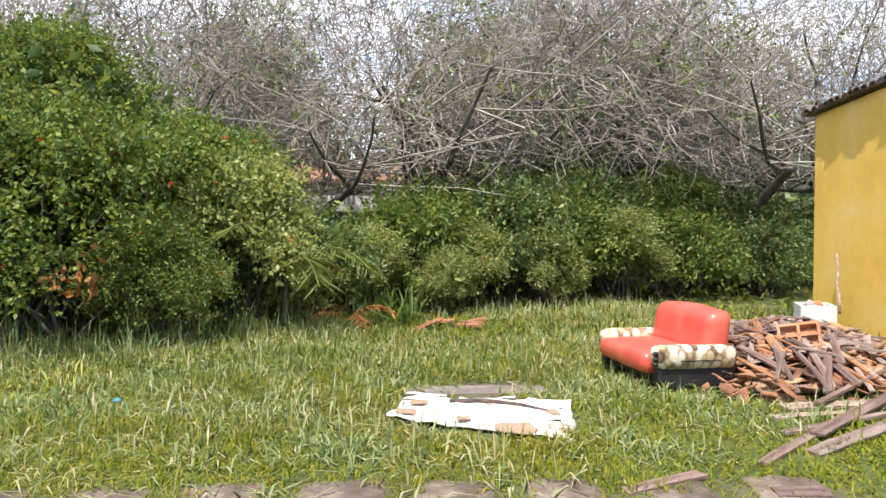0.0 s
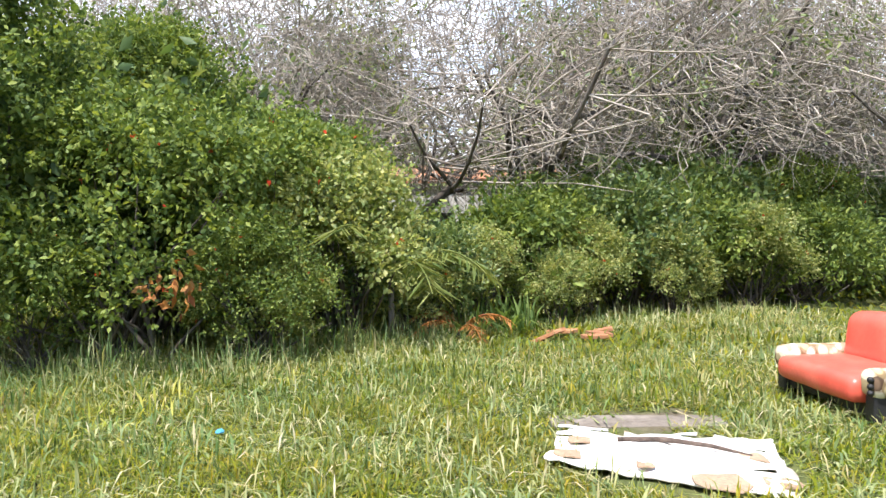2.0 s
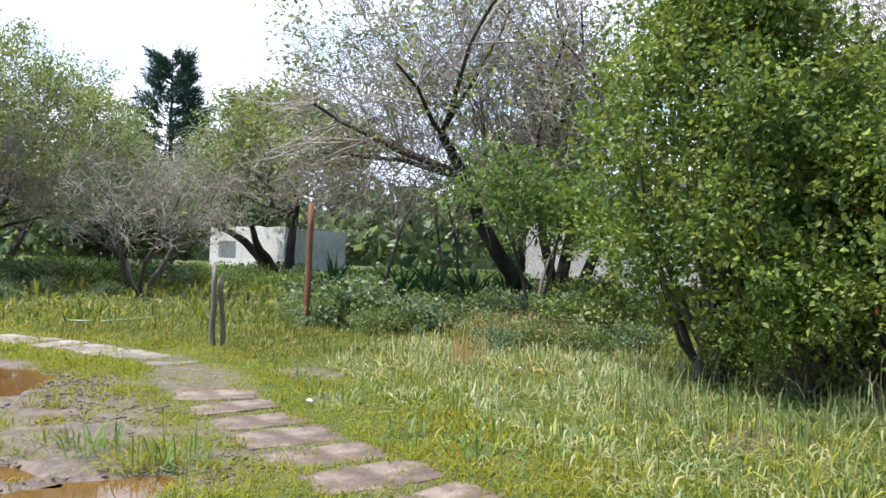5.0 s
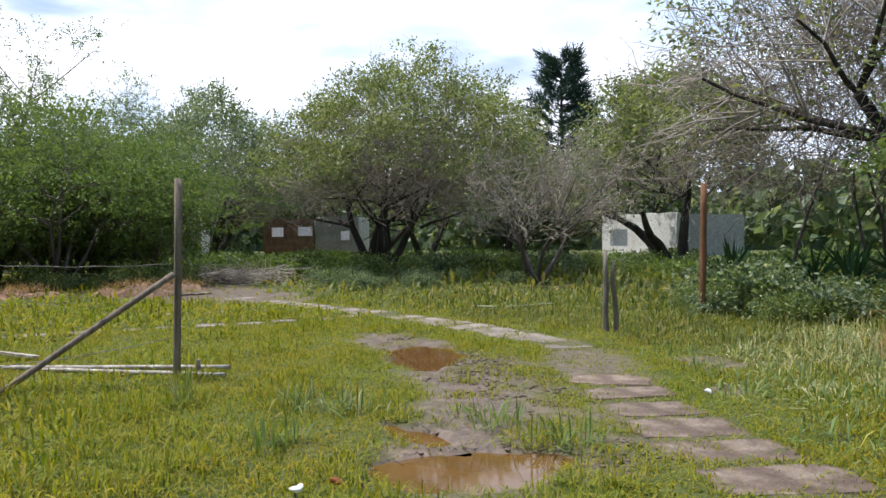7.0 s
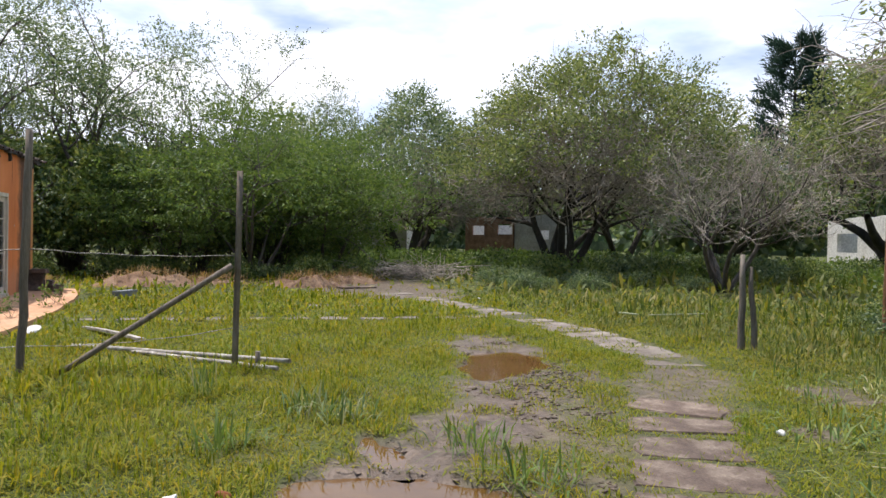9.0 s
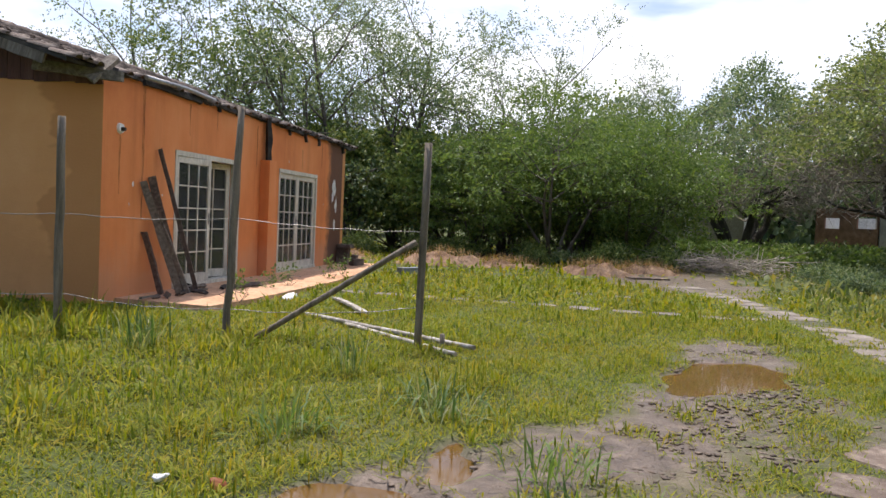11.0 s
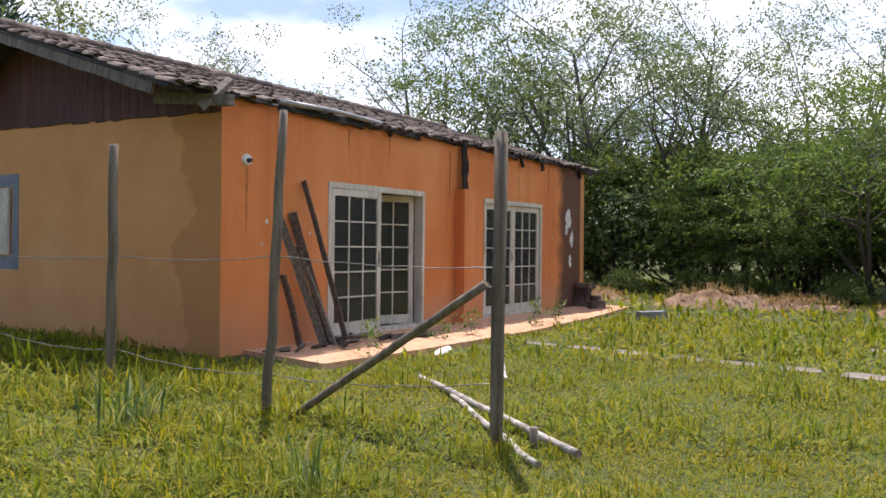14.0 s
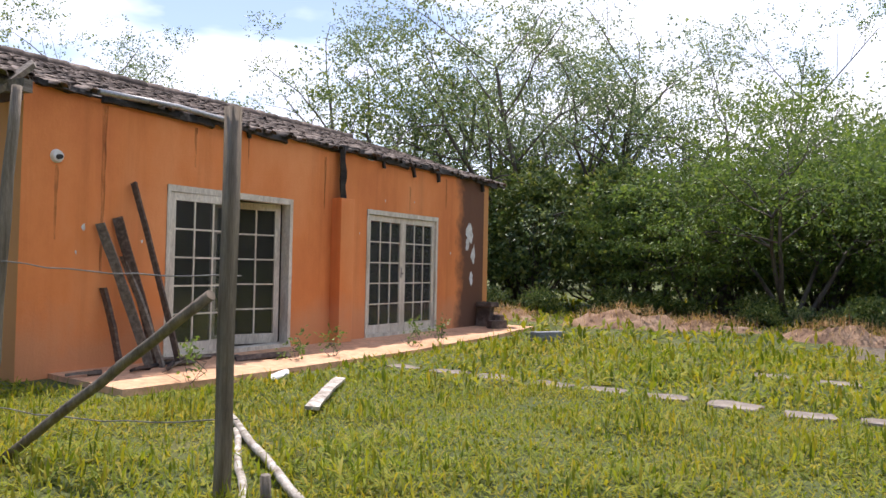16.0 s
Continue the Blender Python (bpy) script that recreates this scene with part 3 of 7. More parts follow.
def chains(P, D, steps, step, r0, rng, bend=0.45, grav=0.06):
    """Crooked twigs of several joints from P about D: tube ends and the tips."""
    S, E, RA, RB = [], [], [], []
    p, d = P.copy(), D / (np.linalg.norm(D, axis=1, keepdims=True) + 1e-9)
    for i in range(steps):
        q = p + d * step * rng.uniform(0.6, 1.3, (len(p), 1))
        S.append(p)
        E.append(q)
        RA.append(np.full(len(p), r0 * (1 - 0.8 * i / steps)))
        RB.append(np.full(len(p), r0 * (1 - 0.8 * (i + 1) / steps)))
        d = d + rng.normal(0, bend, d.shape)
        d[:, 2] -= grav
        d /= np.linalg.norm(d, axis=1, keepdims=True) + 1e-9
        p = q
    return tubes(np.concatenate(S), np.concatenate(E), np.concatenate(RA), np.concatenate(RB), 3), p, d


def tree(m, seed, h, trunk_r, stems, label, leaf, leaf_L=0.16, k=5, kids=(2, 2), nlv=2, up=0.05, wob=0.16, spread=0.75, shrink=0.62, lean=(0, 0), flare=0.5,
         bark=BARK_DARK, twig=TWIG_BROWN, extra=0, steps=3, step=0.25, twig_r=0.012, grav=0.06, W=0.28, droop=0.3, leaf_keep=1.0, first=0.45, crown=None, zmin=0.0, group=""):
    """crown: (rx, ry, height, low, lobes, leaves, lobe sizes) for a full crown; else leaves sit on the twigs' tips."""
    rng = np.random.default_rng(seed)
    top = empty("tree", m, label, "tree", group)
    seg, tips = [], []
    for s in range(stems):
        a = 6.283 * s / stems + rng.uniform(-0.4, 0.4)
        f = flare if stems > 1 else flare * 0.3
        d = Vector((math.cos(a) * f + lean[0], math.sin(a) * f + lean[1], 1)).normalized()
        grow(seg, tips, rng, Vector((math.cos(a) * trunk_r * 0.7, math.sin(a) * trunk_r * 0.7, -0.1)) if stems > 1 else Vector((0, 0, -0.1)), d, h * first, trunk_r, 0, nlv, kids, up, wob, spread, shrink)
    tips = [t for t in tips if t[0].z > zmin + 0.6]
    seg = [g for g in seg if g[4] == 0 or min(g[0].z, g[1].z) > zmin]
    P = np.array([t[0] for t in tips])
    D = np.array([t[1] for t in tips])
    woody(seg, top, 2, bark, twig)
    if extra:
        (v, f), tp, td = chains(np.repeat(P, extra, axis=0), np.repeat(D, extra, axis=0) + rng.normal(0, 0.8, (len(P) * extra, 3)), steps, step, twig_r, rng, 0.45, grav)
        child("branchwork", np_mesh("branchwork", v, f, twig), top, "fine bare twigs")["kind"] = "stuff"
        P, D = np.concatenate([P, tp]), np.concatenate([D, td])
    if leaf is not None:
        if crown:
            rx, ry, ch, low, lobes, n, lr = crown
            P, D = dome(rng, n // k, rx, ry, ch, lobes, low, lr)
        else:
            keep = rng.random(len(P)) < leaf_keep
            P, D = P[keep], D[keep]
        v, f = sprigs(P, D, k, leaf_L * 2.2, leaf_L, W, rng, 0.8, droop, leaf_L * 0.6)
        child("crown", np_mesh("crown", v, f, leaf), top)["kind"] = "stuff"
    return top


def canopy(top, rng, off, rx, ry, h, low, clumps, per, L, W, leaf, twig, sprays, steps=4, step=0.4, twig_r=0.014, grav=0.12, spread=0.4, bare=0.0, droop=0.5):
    """A dense umbrella of leaf clumps over a tangle of twigs."""
    def shell(n, r0, r1, e0):
        a, e = rng.uniform(0, 6.2832, n), np.arcsin(rng.uniform(e0, 1, n))
        k = 1 + 0.09 * np.sin(3 * a + 1.3) + 0.07 * np.sin(5 * a + 4 * e) + 0.06 * np.sin(9 * a - 7 * e)
        r = k * rng.uniform(r0, r1, n)
        d = np.stack([np.cos(a) * np.cos(e), np.sin(a) * np.cos(e), np.sin(e)], axis=1)
        return d * r[:, None] * np.array([[rx, ry, h - low]]) + np.array([[off[0], off[1], low]]), d
    C, D = shell(clumps, 0.8, 1.0, bare)
    P = np.repeat(C, per, axis=0) + rng.normal(0, spread, (clumps * per, 3)) * np.array([[1, 1, 0.6]])
    v, f = sprigs(P, np.repeat(D, per, axis=0), 4, L * 1.8, L, W, rng, 0.8, droop, L * 0.5)
    child("crown", np_mesh("crown", v, f, leaf), top)["kind"] = "stuff"
    C, D = shell(sprays, 0.45, 0.92, -0.12)
    C, D = C[C[:, 2] > low - 0.2], D[C[:, 2] > low - 0.2]
    (v, f), tp, td = chains(C, D + rng.normal(0, 0.7, C.shape), steps, step, twig_r, rng, 0.5, grav)
    child("branchwork", np_mesh("branchwork", v, f, twig), top, "fine grey twigs")["kind"] = "stuff"


def airy(m, seed, h, trunk_r, stems, label, leaf, L, W, group="", kids=(2, 2), spread=0.8, shrink=0.46, up=0.05, wob=0.15, flare=0.35, first=0.74, shoots=9, k=6, puff=(0.34, 0.2), bark=BARK, low=1.6, keep=0.9):
    """A loose tree: forking limbs in view, with the leaves in separate puffs at the ends of the branches."""
    rng = np.random.default_rng(seed)
    top = empty("tree", m, label, "tree", group)
    seg, tips = [], []
    for i in range(stems):
        a = 6.283 * i / stems + rng.uniform(-0.5, 0.5)
        d = Vector((math.cos(a) * flare, math.sin(a) * flare, 1)).normalized()
        grow(seg, tips, rng, Vector((math.cos(a) * trunk_r, math.sin(a) * trunk_r, -0.1)), d, h * first * rng.uniform(0.8, 1.1), trunk_r, 0, 2, kids, up, wob, spread, shrink)
    tips = [t for t in tips if t[0].z > low]
    seg = [g for g in seg if g[4] == 0 or min(g[0].z, g[1].z) > low * 0.8]
    woody(seg, top, 2, bark, bark)
    tips = [t for t in tips if rng.random() < keep]
    P, D = np.array([t[0] for t in tips]), np.array([t[1] for t in tips])
    size = rng.uniform(0.6, 1.5, (len(P), 1))
    P, D, size = np.repeat(P, shoots, axis=0), np.repeat(D, shoots, axis=0), np.repeat(size, shoots, axis=0)
    off = rng.normal(0, 1, P.shape) * np.array([[puff[0], puff[0], puff[1]]]) * size
    dirs = D * 0.6 + off / puff[0] * 0.5 + rng.normal(0, 0.35, P.shape)
    dirs /= np.linalg.norm(dirs, axis=1, keepdims=True)
    v, f = sprigs(P + off, dirs, k, L * 2.6, L, W, rng, 0.7, 0.25, L * 0.35)
    child("crown", np_mesh("crown", v, f, leaf), top)["kind"] = "stuff"
    return top


def blades(P, L, W, rng, lean=0.45, bend=0.5):
    """Bent grass blades at P, widest in the middle."""
    n = len(P)
    a = rng.uniform(0, 2 * np.pi, n)
    h = np.stack([np.cos(a), np.sin(a), np.zeros(n)], axis=1)
    s = np.stack([-np.sin(a), np.cos(a), np.zeros(n)], axis=1)
    ln = np.abs(rng.normal(0, lean, n))[:, None] + 0.05
    L = L[:, None]
    W = W[:, None]
    up = np.array([[0, 0, 1.0]])
    mid = P + (up * np.maximum(0.55 - 0.22 * ln, 0.12) + h * 0.55 * ln) * L
    tip = P + (up * np.maximum(0.95 - bend * ln * 1.3, 0.06) + h * np.minimum(ln * 1.25, 1.1)) * L
    v = np.stack([P, mid + s * W, tip, mid - s * W], axis=1).reshape(-1, 3)
    b = (np.arange(n) * 4)[:, None]
    f = np.concatenate([b + np.array([[0, 1, 3]]), b + np.array([[3, 1, 2]])], axis=0)
    return v, f


def stubble(P, L, W, rng):
    """Short single-faced blades that lie about over the ground."""
    n = len(P)
    a = rng.uniform(0, 2 * np.pi, n)
    h = np.stack([np.cos(a), np.sin(a), rng.uniform(0.15, 0.9, n)], axis=1)
    s = np.stack([-np.sin(a), np.cos(a), rng.uniform(-0.3, 0.3, n)], axis=1)
    v = np.stack([P - s * W[:, None], P + s * W[:, None], P + h * L[:, None]], axis=1).reshape(-1, 3)
    return v, np.arange(n * 3).reshape(-1, 3)


def tuft(name, m, seed, n, L, W, material, label, spread=0.12, category="grass tuft", lean=0.5):
    rng = np.random.default_rng(seed)
    P = np.concatenate([rng.normal(0, spread, (n, 2)), np.zeros((n, 1)) - 0.02], axis=1)
    v, f = blades(P, L * rng.uniform(0.5, 1.15, n), W * rng.uniform(0.7, 1.2, n), rng, lean, 0.55)
    ob = new(name, np_mesh(name, v, f, material))
    ob.matrix_world = m
    return tagged(ob, label, category, kind="stuff")


# ---- the ground and the paths ----
PATH_LINE = [(3.75, -14.1), (4.72, -12.1), (5.5, -10.5), (6.22, -8.8), (6.75, -7.3), (7.4, -5.8), (8.3, -4.1), (9.25, -2.9), (9.75, -1.6), (9.88, 0.0), (9.85, 2.0), (9.55, 4.5), (9.15, 6.5), (8.5, 9.5)]
MUD_LINE = [(5.35, -5.8), (6.1, -4.9), (6.75, -3.9), (7.25, -2.8), (7.7, -1.4), (8.1, 0.3)]
PUDDLES = [(5.5, -5.76, 0.62, 0.4, -0.2), (7.72, -1.45, 0.42, 0.95, -0.5), (5.6, -4.85, 0.11, 0.45, 0.1), (7.25, -5.55, 0.12, 0.16, 0.3)]
STONES = [(2.35, 3.6), (3.03, 3.56), (3.66, 3.55), (4.4, 3.45), (5.0, 3.46), (5.66, 3.42), (6.33, 3.38), (7.0, 3.24), (7.6, 3.32), (8.3, 3.2), (8.95, 3.42), (6.32, 5.85), (7.05, 5.7)]


# slabs of the garden path: place, turn, stretch and whether they belong to the pale far part
SLABS = []
rngk = np.random.default_rng(3)
run = 0.0
for (ax, ay), (bx, by) in zip(PATH_LINE, PATH_LINE[1:]):
    L_ = math.hypot(bx - ax, by - ay)
    while run < L_:
        x, y = ax + (bx - ax) * run / L_, ay + (by - ay) * run / L_
        if not (-3.7 < y < -2.3):
            SLABS.append((x, y, math.degrees(math.atan2(by - ay, bx - ax)) + rngk.uniform(-7, 7), rngk.uniform(0.8, 1.08), rngk.uniform(0.78, 1.1), y > -3))
        run += 0.65
    run -= L_


def on_slab(X, Y, grow_=1.0):
    """Where a slab of the path covers the ground."""
    out = np.zeros(X.shape, bool)
    for x, y, a, sx, sy, far_ in SLABS:
        c, n = math.cos(radians(a)), math.sin(radians(a))
        u, w = (X - x) * c + (Y - y) * n, -(X - x) * n + (Y - y) * c
        out |= (np.abs(u) < (0.31 if far_ else 0.25) * sx * grow_) & (np.abs(w) < 0.43 * sy * grow_)
    return out


def to_line(X, Y, line):
    """Distance to a line through points, and the way along it."""
    best = np.full(X.shape, 1e9)
    for (ax, ay), (bx, by) in zip(line, line[1:]):
        dx, dy = bx - ax, by - ay
        t = np.clip(((X - ax) * dx + (Y - ay) * dy) / (dx * dx + dy * dy), 0, 1)
        best = np.minimum(best, np.hypot(X - ax - t * dx, Y - ay - t * dy))
    return best


def lumps(X, Y, s, seed=0):
    rng = np.random.default_rng(seed)
    out = np.zeros(X.shape)
    for _ in range(10):
        kx, ky = rng.normal(0, 1 / s, 2)
        out += np.sin(X * kx * 2 + Y * ky * 2 + rng.uniform(0, 6.28))
    return out / 10 ** 0.5


def puddle_mask(X, Y):
    out = np.zeros(X.shape)
    for cx, cy, rx, ry, a in PUDDLES:
        u = (X - cx) * math.cos(a) + (Y - cy) * math.sin(a)
        w = -(X - cx) * math.sin(a) + (Y - cy) * math.cos(a)
        q = (u / rx) ** 2 + (w / ry) ** 2 + 0.3 * lumps(X, Y, 0.28, 5)
        out = np.maximum(out, np.clip(1.4 - q, 0, 1))
    return out


def mud_mask(X, Y):
    d = to_line(X, Y, MUD_LINE) + 0.13 * lumps(X, Y, 0.3, 3)
    m = np.clip((0.66 - d) / 0.35, 0, 1)
    side = to_line(X, Y, [(6.3, -6.0), (6.9, -5.0), (7.5, -3.6), (8.1, -2.2)]) + 0.3 * lumps(X, Y, 0.22, 12)
    m = np.maximum(m, np.clip((0.5 - side) / 0.5, 0, 0.62))
    far = np.hypot((X - 8.6) / 1.9, (Y - 11.5) / 4.5) + 0.25 * lumps(X, Y, 1.2, 4)
    m = np.maximum(m, np.clip((1.05 - far) / 0.3, 0, 0.9))
    gap = to_line(X, Y, [(8.45, -3.9), (8.9, -3.3), (9.35, -2.5)]) + 0.16 * lumps(X, Y, 0.25, 14)
    m = np.maximum(m, np.clip((0.6 - gap) / 0.4, 0, 0.85))
    edge = to_line(X, Y, PATH_LINE) + 0.1 * lumps(X, Y, 0.35, 6)
    m = np.maximum(m, np.clip((0.42 - edge) / 0.3, 0, 0.35))
    for cx, cy, r in ((8.85, -5.1, 0.35), (9.5, -8.95, 0.5), (7.1, -14.2, 0.5), (10.3, -3.9, 0.7), (9.9, -9.1, 0.4)):
        m = np.maximum(m, np.clip((1 - np.hypot(X - cx, Y - cy) / r + 0.3 * lumps(X, Y, 0.3, 8)) * 1.5, 0, 0.8))
    return np.maximum(m, np.clip(puddle_mask(X, Y) * 3, 0, 1))


def ground_z(X, Y):
    z = 0.014 * lumps(X, Y, 0.6, 1) + 0.006 * lumps(X, Y, 0.13, 2) * (0.4 + 0.9 * mud_mask(X, Y))
    flat = np.clip((0.62 - to_line(X, Y, PATH_LINE)) / 0.2, 0, 1)
    z = z * (1 - 0.8 * flat)
    p = puddle_mask(X, Y)
    return np.maximum(z, -0.012) * (1 - np.clip(p * 4, 0, 1)) - 0.06 * np.clip(p * 1.6, 0, 1)


def axis(lo, hi, step, far):
    a = list(np.arange(lo, hi, step))
    s, x = step, hi
    while x < far:
        a.append(x)
        s *= 1.35
        x += s
    a.append(far)
    s, x, b = step, lo - step, []
    while x > -far:
        b.append(x)
        s *= 1.35
        x -= s
    b.append(-far)
    return np.array(b[::-1] + a)


gx, gy = axis(-3.0, 13.0, 0.11, 380.0), axis(-17.0, 9.0, 0.11, 380.0)
GX, GY = np.meshgrid(gx, gy)
GZ = ground_z(GX, GY)
ni, nj = len(gy), len(gx)
ii, jj = np.meshgrid(np.arange(ni - 1), np.arange(nj - 1), indexing="ij")
q0 = (ii * nj + jj).ravel()
gme = np_mesh("ground", np.stack([GX, GY, GZ], axis=2), np.stack([q0, q0 + 1, q0 + nj + 1, q0 + nj], axis=1), GROUND)
gat = gme.attributes.new("mud", "FLOAT", "POINT")
gat.data.foreach_set("value", mud_mask(GX, GY).ravel().astype(np.float32))
for f_ in gme.polygons:
    f_.use_smooth = True
ground = tagged(new("ground", gme), "grassy ground with a muddy wheel track", "ground", kind="structure")

for cx, cy, rx, ry, a in PUDDLES:
    bm = bmesh.new()
    ring = [bm.verts.new((1.35 * rx * math.cos(t), 1.35 * ry * math.sin(t), 0)) for t in np.linspace(0, 6.2832, 29)[:-1]]
    bm.faces.new(ring)
    w_ = part("puddle", bm, WATER)
    w_.matrix_world = pose(cx, cy, -0.022, 0, 0, math.degrees(a))
    tagged(w_, "shallow puddle of brown rainwater on the muddy track", "puddle", "puddles", "structure")


def slab_mesh(seed, lx, ly, t=0.05, mt=CONCRETE):
    rng = np.random.default_rng(seed)
    bm = bmesh.new()
    outline = []
    for a in np.linspace(0, 2 * math.pi, 17)[:-1]:
        c, s = math.cos(a), math.sin(a)
        q = 1 / max(abs(c) ** 9 + abs(s) ** 9, 1e-6) ** (1 / 9)
        r = 1 + rng.uniform(-0.1, 0.05)
        outline.append((c * q * lx * 0.5 * r, s * q * ly * 0.5 * r))
    top = [bm.verts.new((x * 0.965, y * 0.965, t + rng.uniform(-0.004, 0.004))) for x, y in outline]
    low = [bm.verts.new((x, y, t - 0.016)) for x, y in outline]
    bot = [bm.verts.new((x, y, -0.05)) for x, y in outline]
    n = len(outline)
    bm.faces.new(top)
    for k in range(n):
        bm.faces.new((low[k], low[(k + 1) % n], top[(k + 1) % n], top[k]))
        bm.faces.new((bot[k], bot[(k + 1) % n], low[(k + 1) % n], low[k]))
    me = bpy.data.meshes.new("slab")
    bm.normal_update()
    bm.to_mesh(me)
    bm.free()
    me.materials.append(mt)
    return me


# ---- the orange house ----
house = empty("house", Matrix(), "abandoned orange plastered house with a damaged tiled roof", "house")
rngh = np.random.default_rng(11)
HL = 9.85


def top_of(y):
    return 3.085 + 0.05 * noise.noise(Vector((y * 2.3, 1.7, 0))) + 0.035 * noise.noise(Vector((y * 9.0, 4.0, 0)))


def facade_run(bm, y0, y1, z0, x0=-0.2, x1=0.0, ragged=True):
    n = max(2, int((y1 - y0) / 0.09))
    ys = np.linspace(y0, y1, n + 1)
    c = []
    for y in ys:
        zt = top_of(y) if ragged else 2.3
        c.append([bm.verts.new(p) for p in ((x1, y, z0), (x1, y, zt), (x0, y, zt), (x0, y, z0))])
    for a, b in zip(c, c[1:]):
        for k in range(4):
            bm.faces.new((a[k], b[k], b[(k + 1) % 4], a[(k + 1) % 4]))
    bm.faces.new(c[0])
    bm.faces.new(c[-1][::-1])


D1, D2 = (1.79, 4.0), (5.79, 8.02)
DTOP, DBOT = 2.2, 0.1
bm = bmesh.new()
for y0, y1, z0 in ((0, D1[0], -0.1), (D1[0], D1[1], DTOP), (D1[1], D2[0], -0.1), (D2[0], D2[1], DTOP), (D2[1], HL, -0.1)):
    facade_run(bm, y0, y1, z0)
for y0, y1 in (D1, D2):
    box(bm, -0.2, 0.0, y0, y1, -0.1, DBOT - 0.02)
bmesh.ops.remove_doubles(bm, verts=bm.verts, dist=0.0005)
bmesh.ops.recalc_face_normals(bm, faces=bm.faces)
part("wall", bm, ORANGE, house, "orange plastered front wall with a broken top edge")
bm = bmesh.new()
box(bm, 0.0, 0.2, 4.88, 5.2, -0.05, 2.32, bev=0.012)
roughen(bm, 0.006, 6)
part("pilaster", bm, ORANGE, house, "orange plastered pilaster between the doors")
bm = bmesh.new()
WX0, WX1, WZ0, WZ1 = -7.8, -6.0, 1.13, 2.2
wall_top = {-9.0: 3.0, WX0: 3.3, WX1: 3.22, -3.0: 3.12, -0.003: 3.04}
gx_ = list(wall_top)
cell = {}
for i, x in enumerate(gx_):
    for j, z in enumerate((-0.1, WZ0, WZ1, wall_top[x])):
        cell[i, j] = [bm.verts.new((x, y, z)) for y in (-0.004, 0.2)]
solid = [(i, j) for i in range(4) for j in range(3) if (i, j) != (1, 1)]
for i, j in solid:
    c4 = [cell[i, j], cell[i + 1, j], cell[i + 1, j + 1], cell[i, j + 1]]
    bm.faces.new([c[0] for c in c4])
    bm.faces.new([c[1] for c in c4][::-1])
    for k, (di, dj) in enumerate(((0, -1), (1, 0), (0, 1), (-1, 0))):
        if (i + di, j + dj) not in solid:
            p0, p1 = c4[k], c4[(k + 1) % 4]
            bm.faces.new((p0[0], p0[1], p1[1], p1[0]))
bmesh.ops.recalc_face_normals(bm, faces=bm.faces)
part("gable_wall", bm, OCHRE, house, "ochre plastered end wall with brown damp stains")
bm = bmesh.new()
box(bm, -9.0, 0.0, HL, HL + 0.2, -0.1, 3.05)
box(bm, -9.0, -8.8, 0.2, HL, -0.1, 3.05)
part("back_wall", bm, OCHRE, house, "ochre plastered rear walls")
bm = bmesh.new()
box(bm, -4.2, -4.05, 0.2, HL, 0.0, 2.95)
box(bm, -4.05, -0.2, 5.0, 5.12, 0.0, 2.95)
part("partition", bm, INTERIOR, house, "plastered inner walls coloured dark for the dim rooms")
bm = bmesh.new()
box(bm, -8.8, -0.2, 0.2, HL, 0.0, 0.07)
part("inner_floor", bm, INTERIOR, house, "indoor floor coloured dark for the dim rooms")
# unseen ceiling, added to shut daylight out of the rooms
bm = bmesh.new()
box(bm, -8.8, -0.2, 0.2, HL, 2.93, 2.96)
part("inner_ceiling", bm, INTERIOR, house, "unseen ceiling added to keep the rooms dark")
for y0, w, h, x in ((1.0, 0.9, 1.7, -3.9), (7.0, 1.3, 0.9, -3.6)):
    bm = bmesh.new()
    box(bm, x, x + 0.55, y0, y0 + w, 0.07, 0.07 + h, bev=0.01)
    cab = part("cupboard", bm, BLUE_BAND if h > 1 else WOOD_PALE)
    tagged(cab, "old cupboard standing in the dark room", "cupboard")

# roof: right slope falls to the front, ridge along y
RS = (4.5 - 3.13) / 4.45
SL = math.hypot(4.45, 4.5 - 3.13)
TILT = math.atan(RS)
RY0, RY1 = -0.72, 10.85


def on_roof(u, y, side=1, lift=0.0):
    """A pose on the roof, u metres down from the ridge, x down the slope."""
    x = -4.4 + side * u * math.cos(TILT)
    z = 4.5 - u * math.sin(TILT)
    m = Matrix.Translation((x, y, z)) @ Matrix.Rotation(0 if side > 0 else math.pi, 4, "Z") @ Matrix.Rotation(TILT, 4, "Y")
    return m @ Matrix.Translation((0, 0, lift))


bm = bmesh.new()
for side in (1, -1):
    vs = box(bm, 0, SL - 0.04, -(RY1 - RY0) / 2, (RY1 - RY0) / 2, -0.09, -0.04)
    m_ = on_roof(0, (RY0 + RY1) / 2, side)
    for v in vs:
        v.co = m_ @ v.co
roof = part("roof", bm, CHARRED, house, "low pitched roof of weathered brown clay tiles")


def tile_mesh(seed, n=5):
    rng = np.random.default_rng(seed)
    vs, fs = [], []
    for i, (x, rr) in enumerate(((0.0, 0.067), (0.2, 0.072), (0.41, 0.077))):
        for t in (0, 0.014):
            for k in range(n + 1):
                a = math.pi * k / n
                vs.append((x, -math.cos(a) * (rr - t) * 1.05, math.sin(a) * (rr - t) * 0.72 + rng.uniform(-0.002, 0.002)))
    w = n + 1
    for i in range(2):
        for k in range(n):
            o = i * 2 * w
            fs.append((o + k, o + 2 * w + k, o + 2 * w + k + 1, o + k + 1))
    for k in range(n):
        o = 4 * w
        fs.append((o + k, o + w + k, o + w + k + 1, o + k + 1))
    return np.array(vs), np.array(fs)


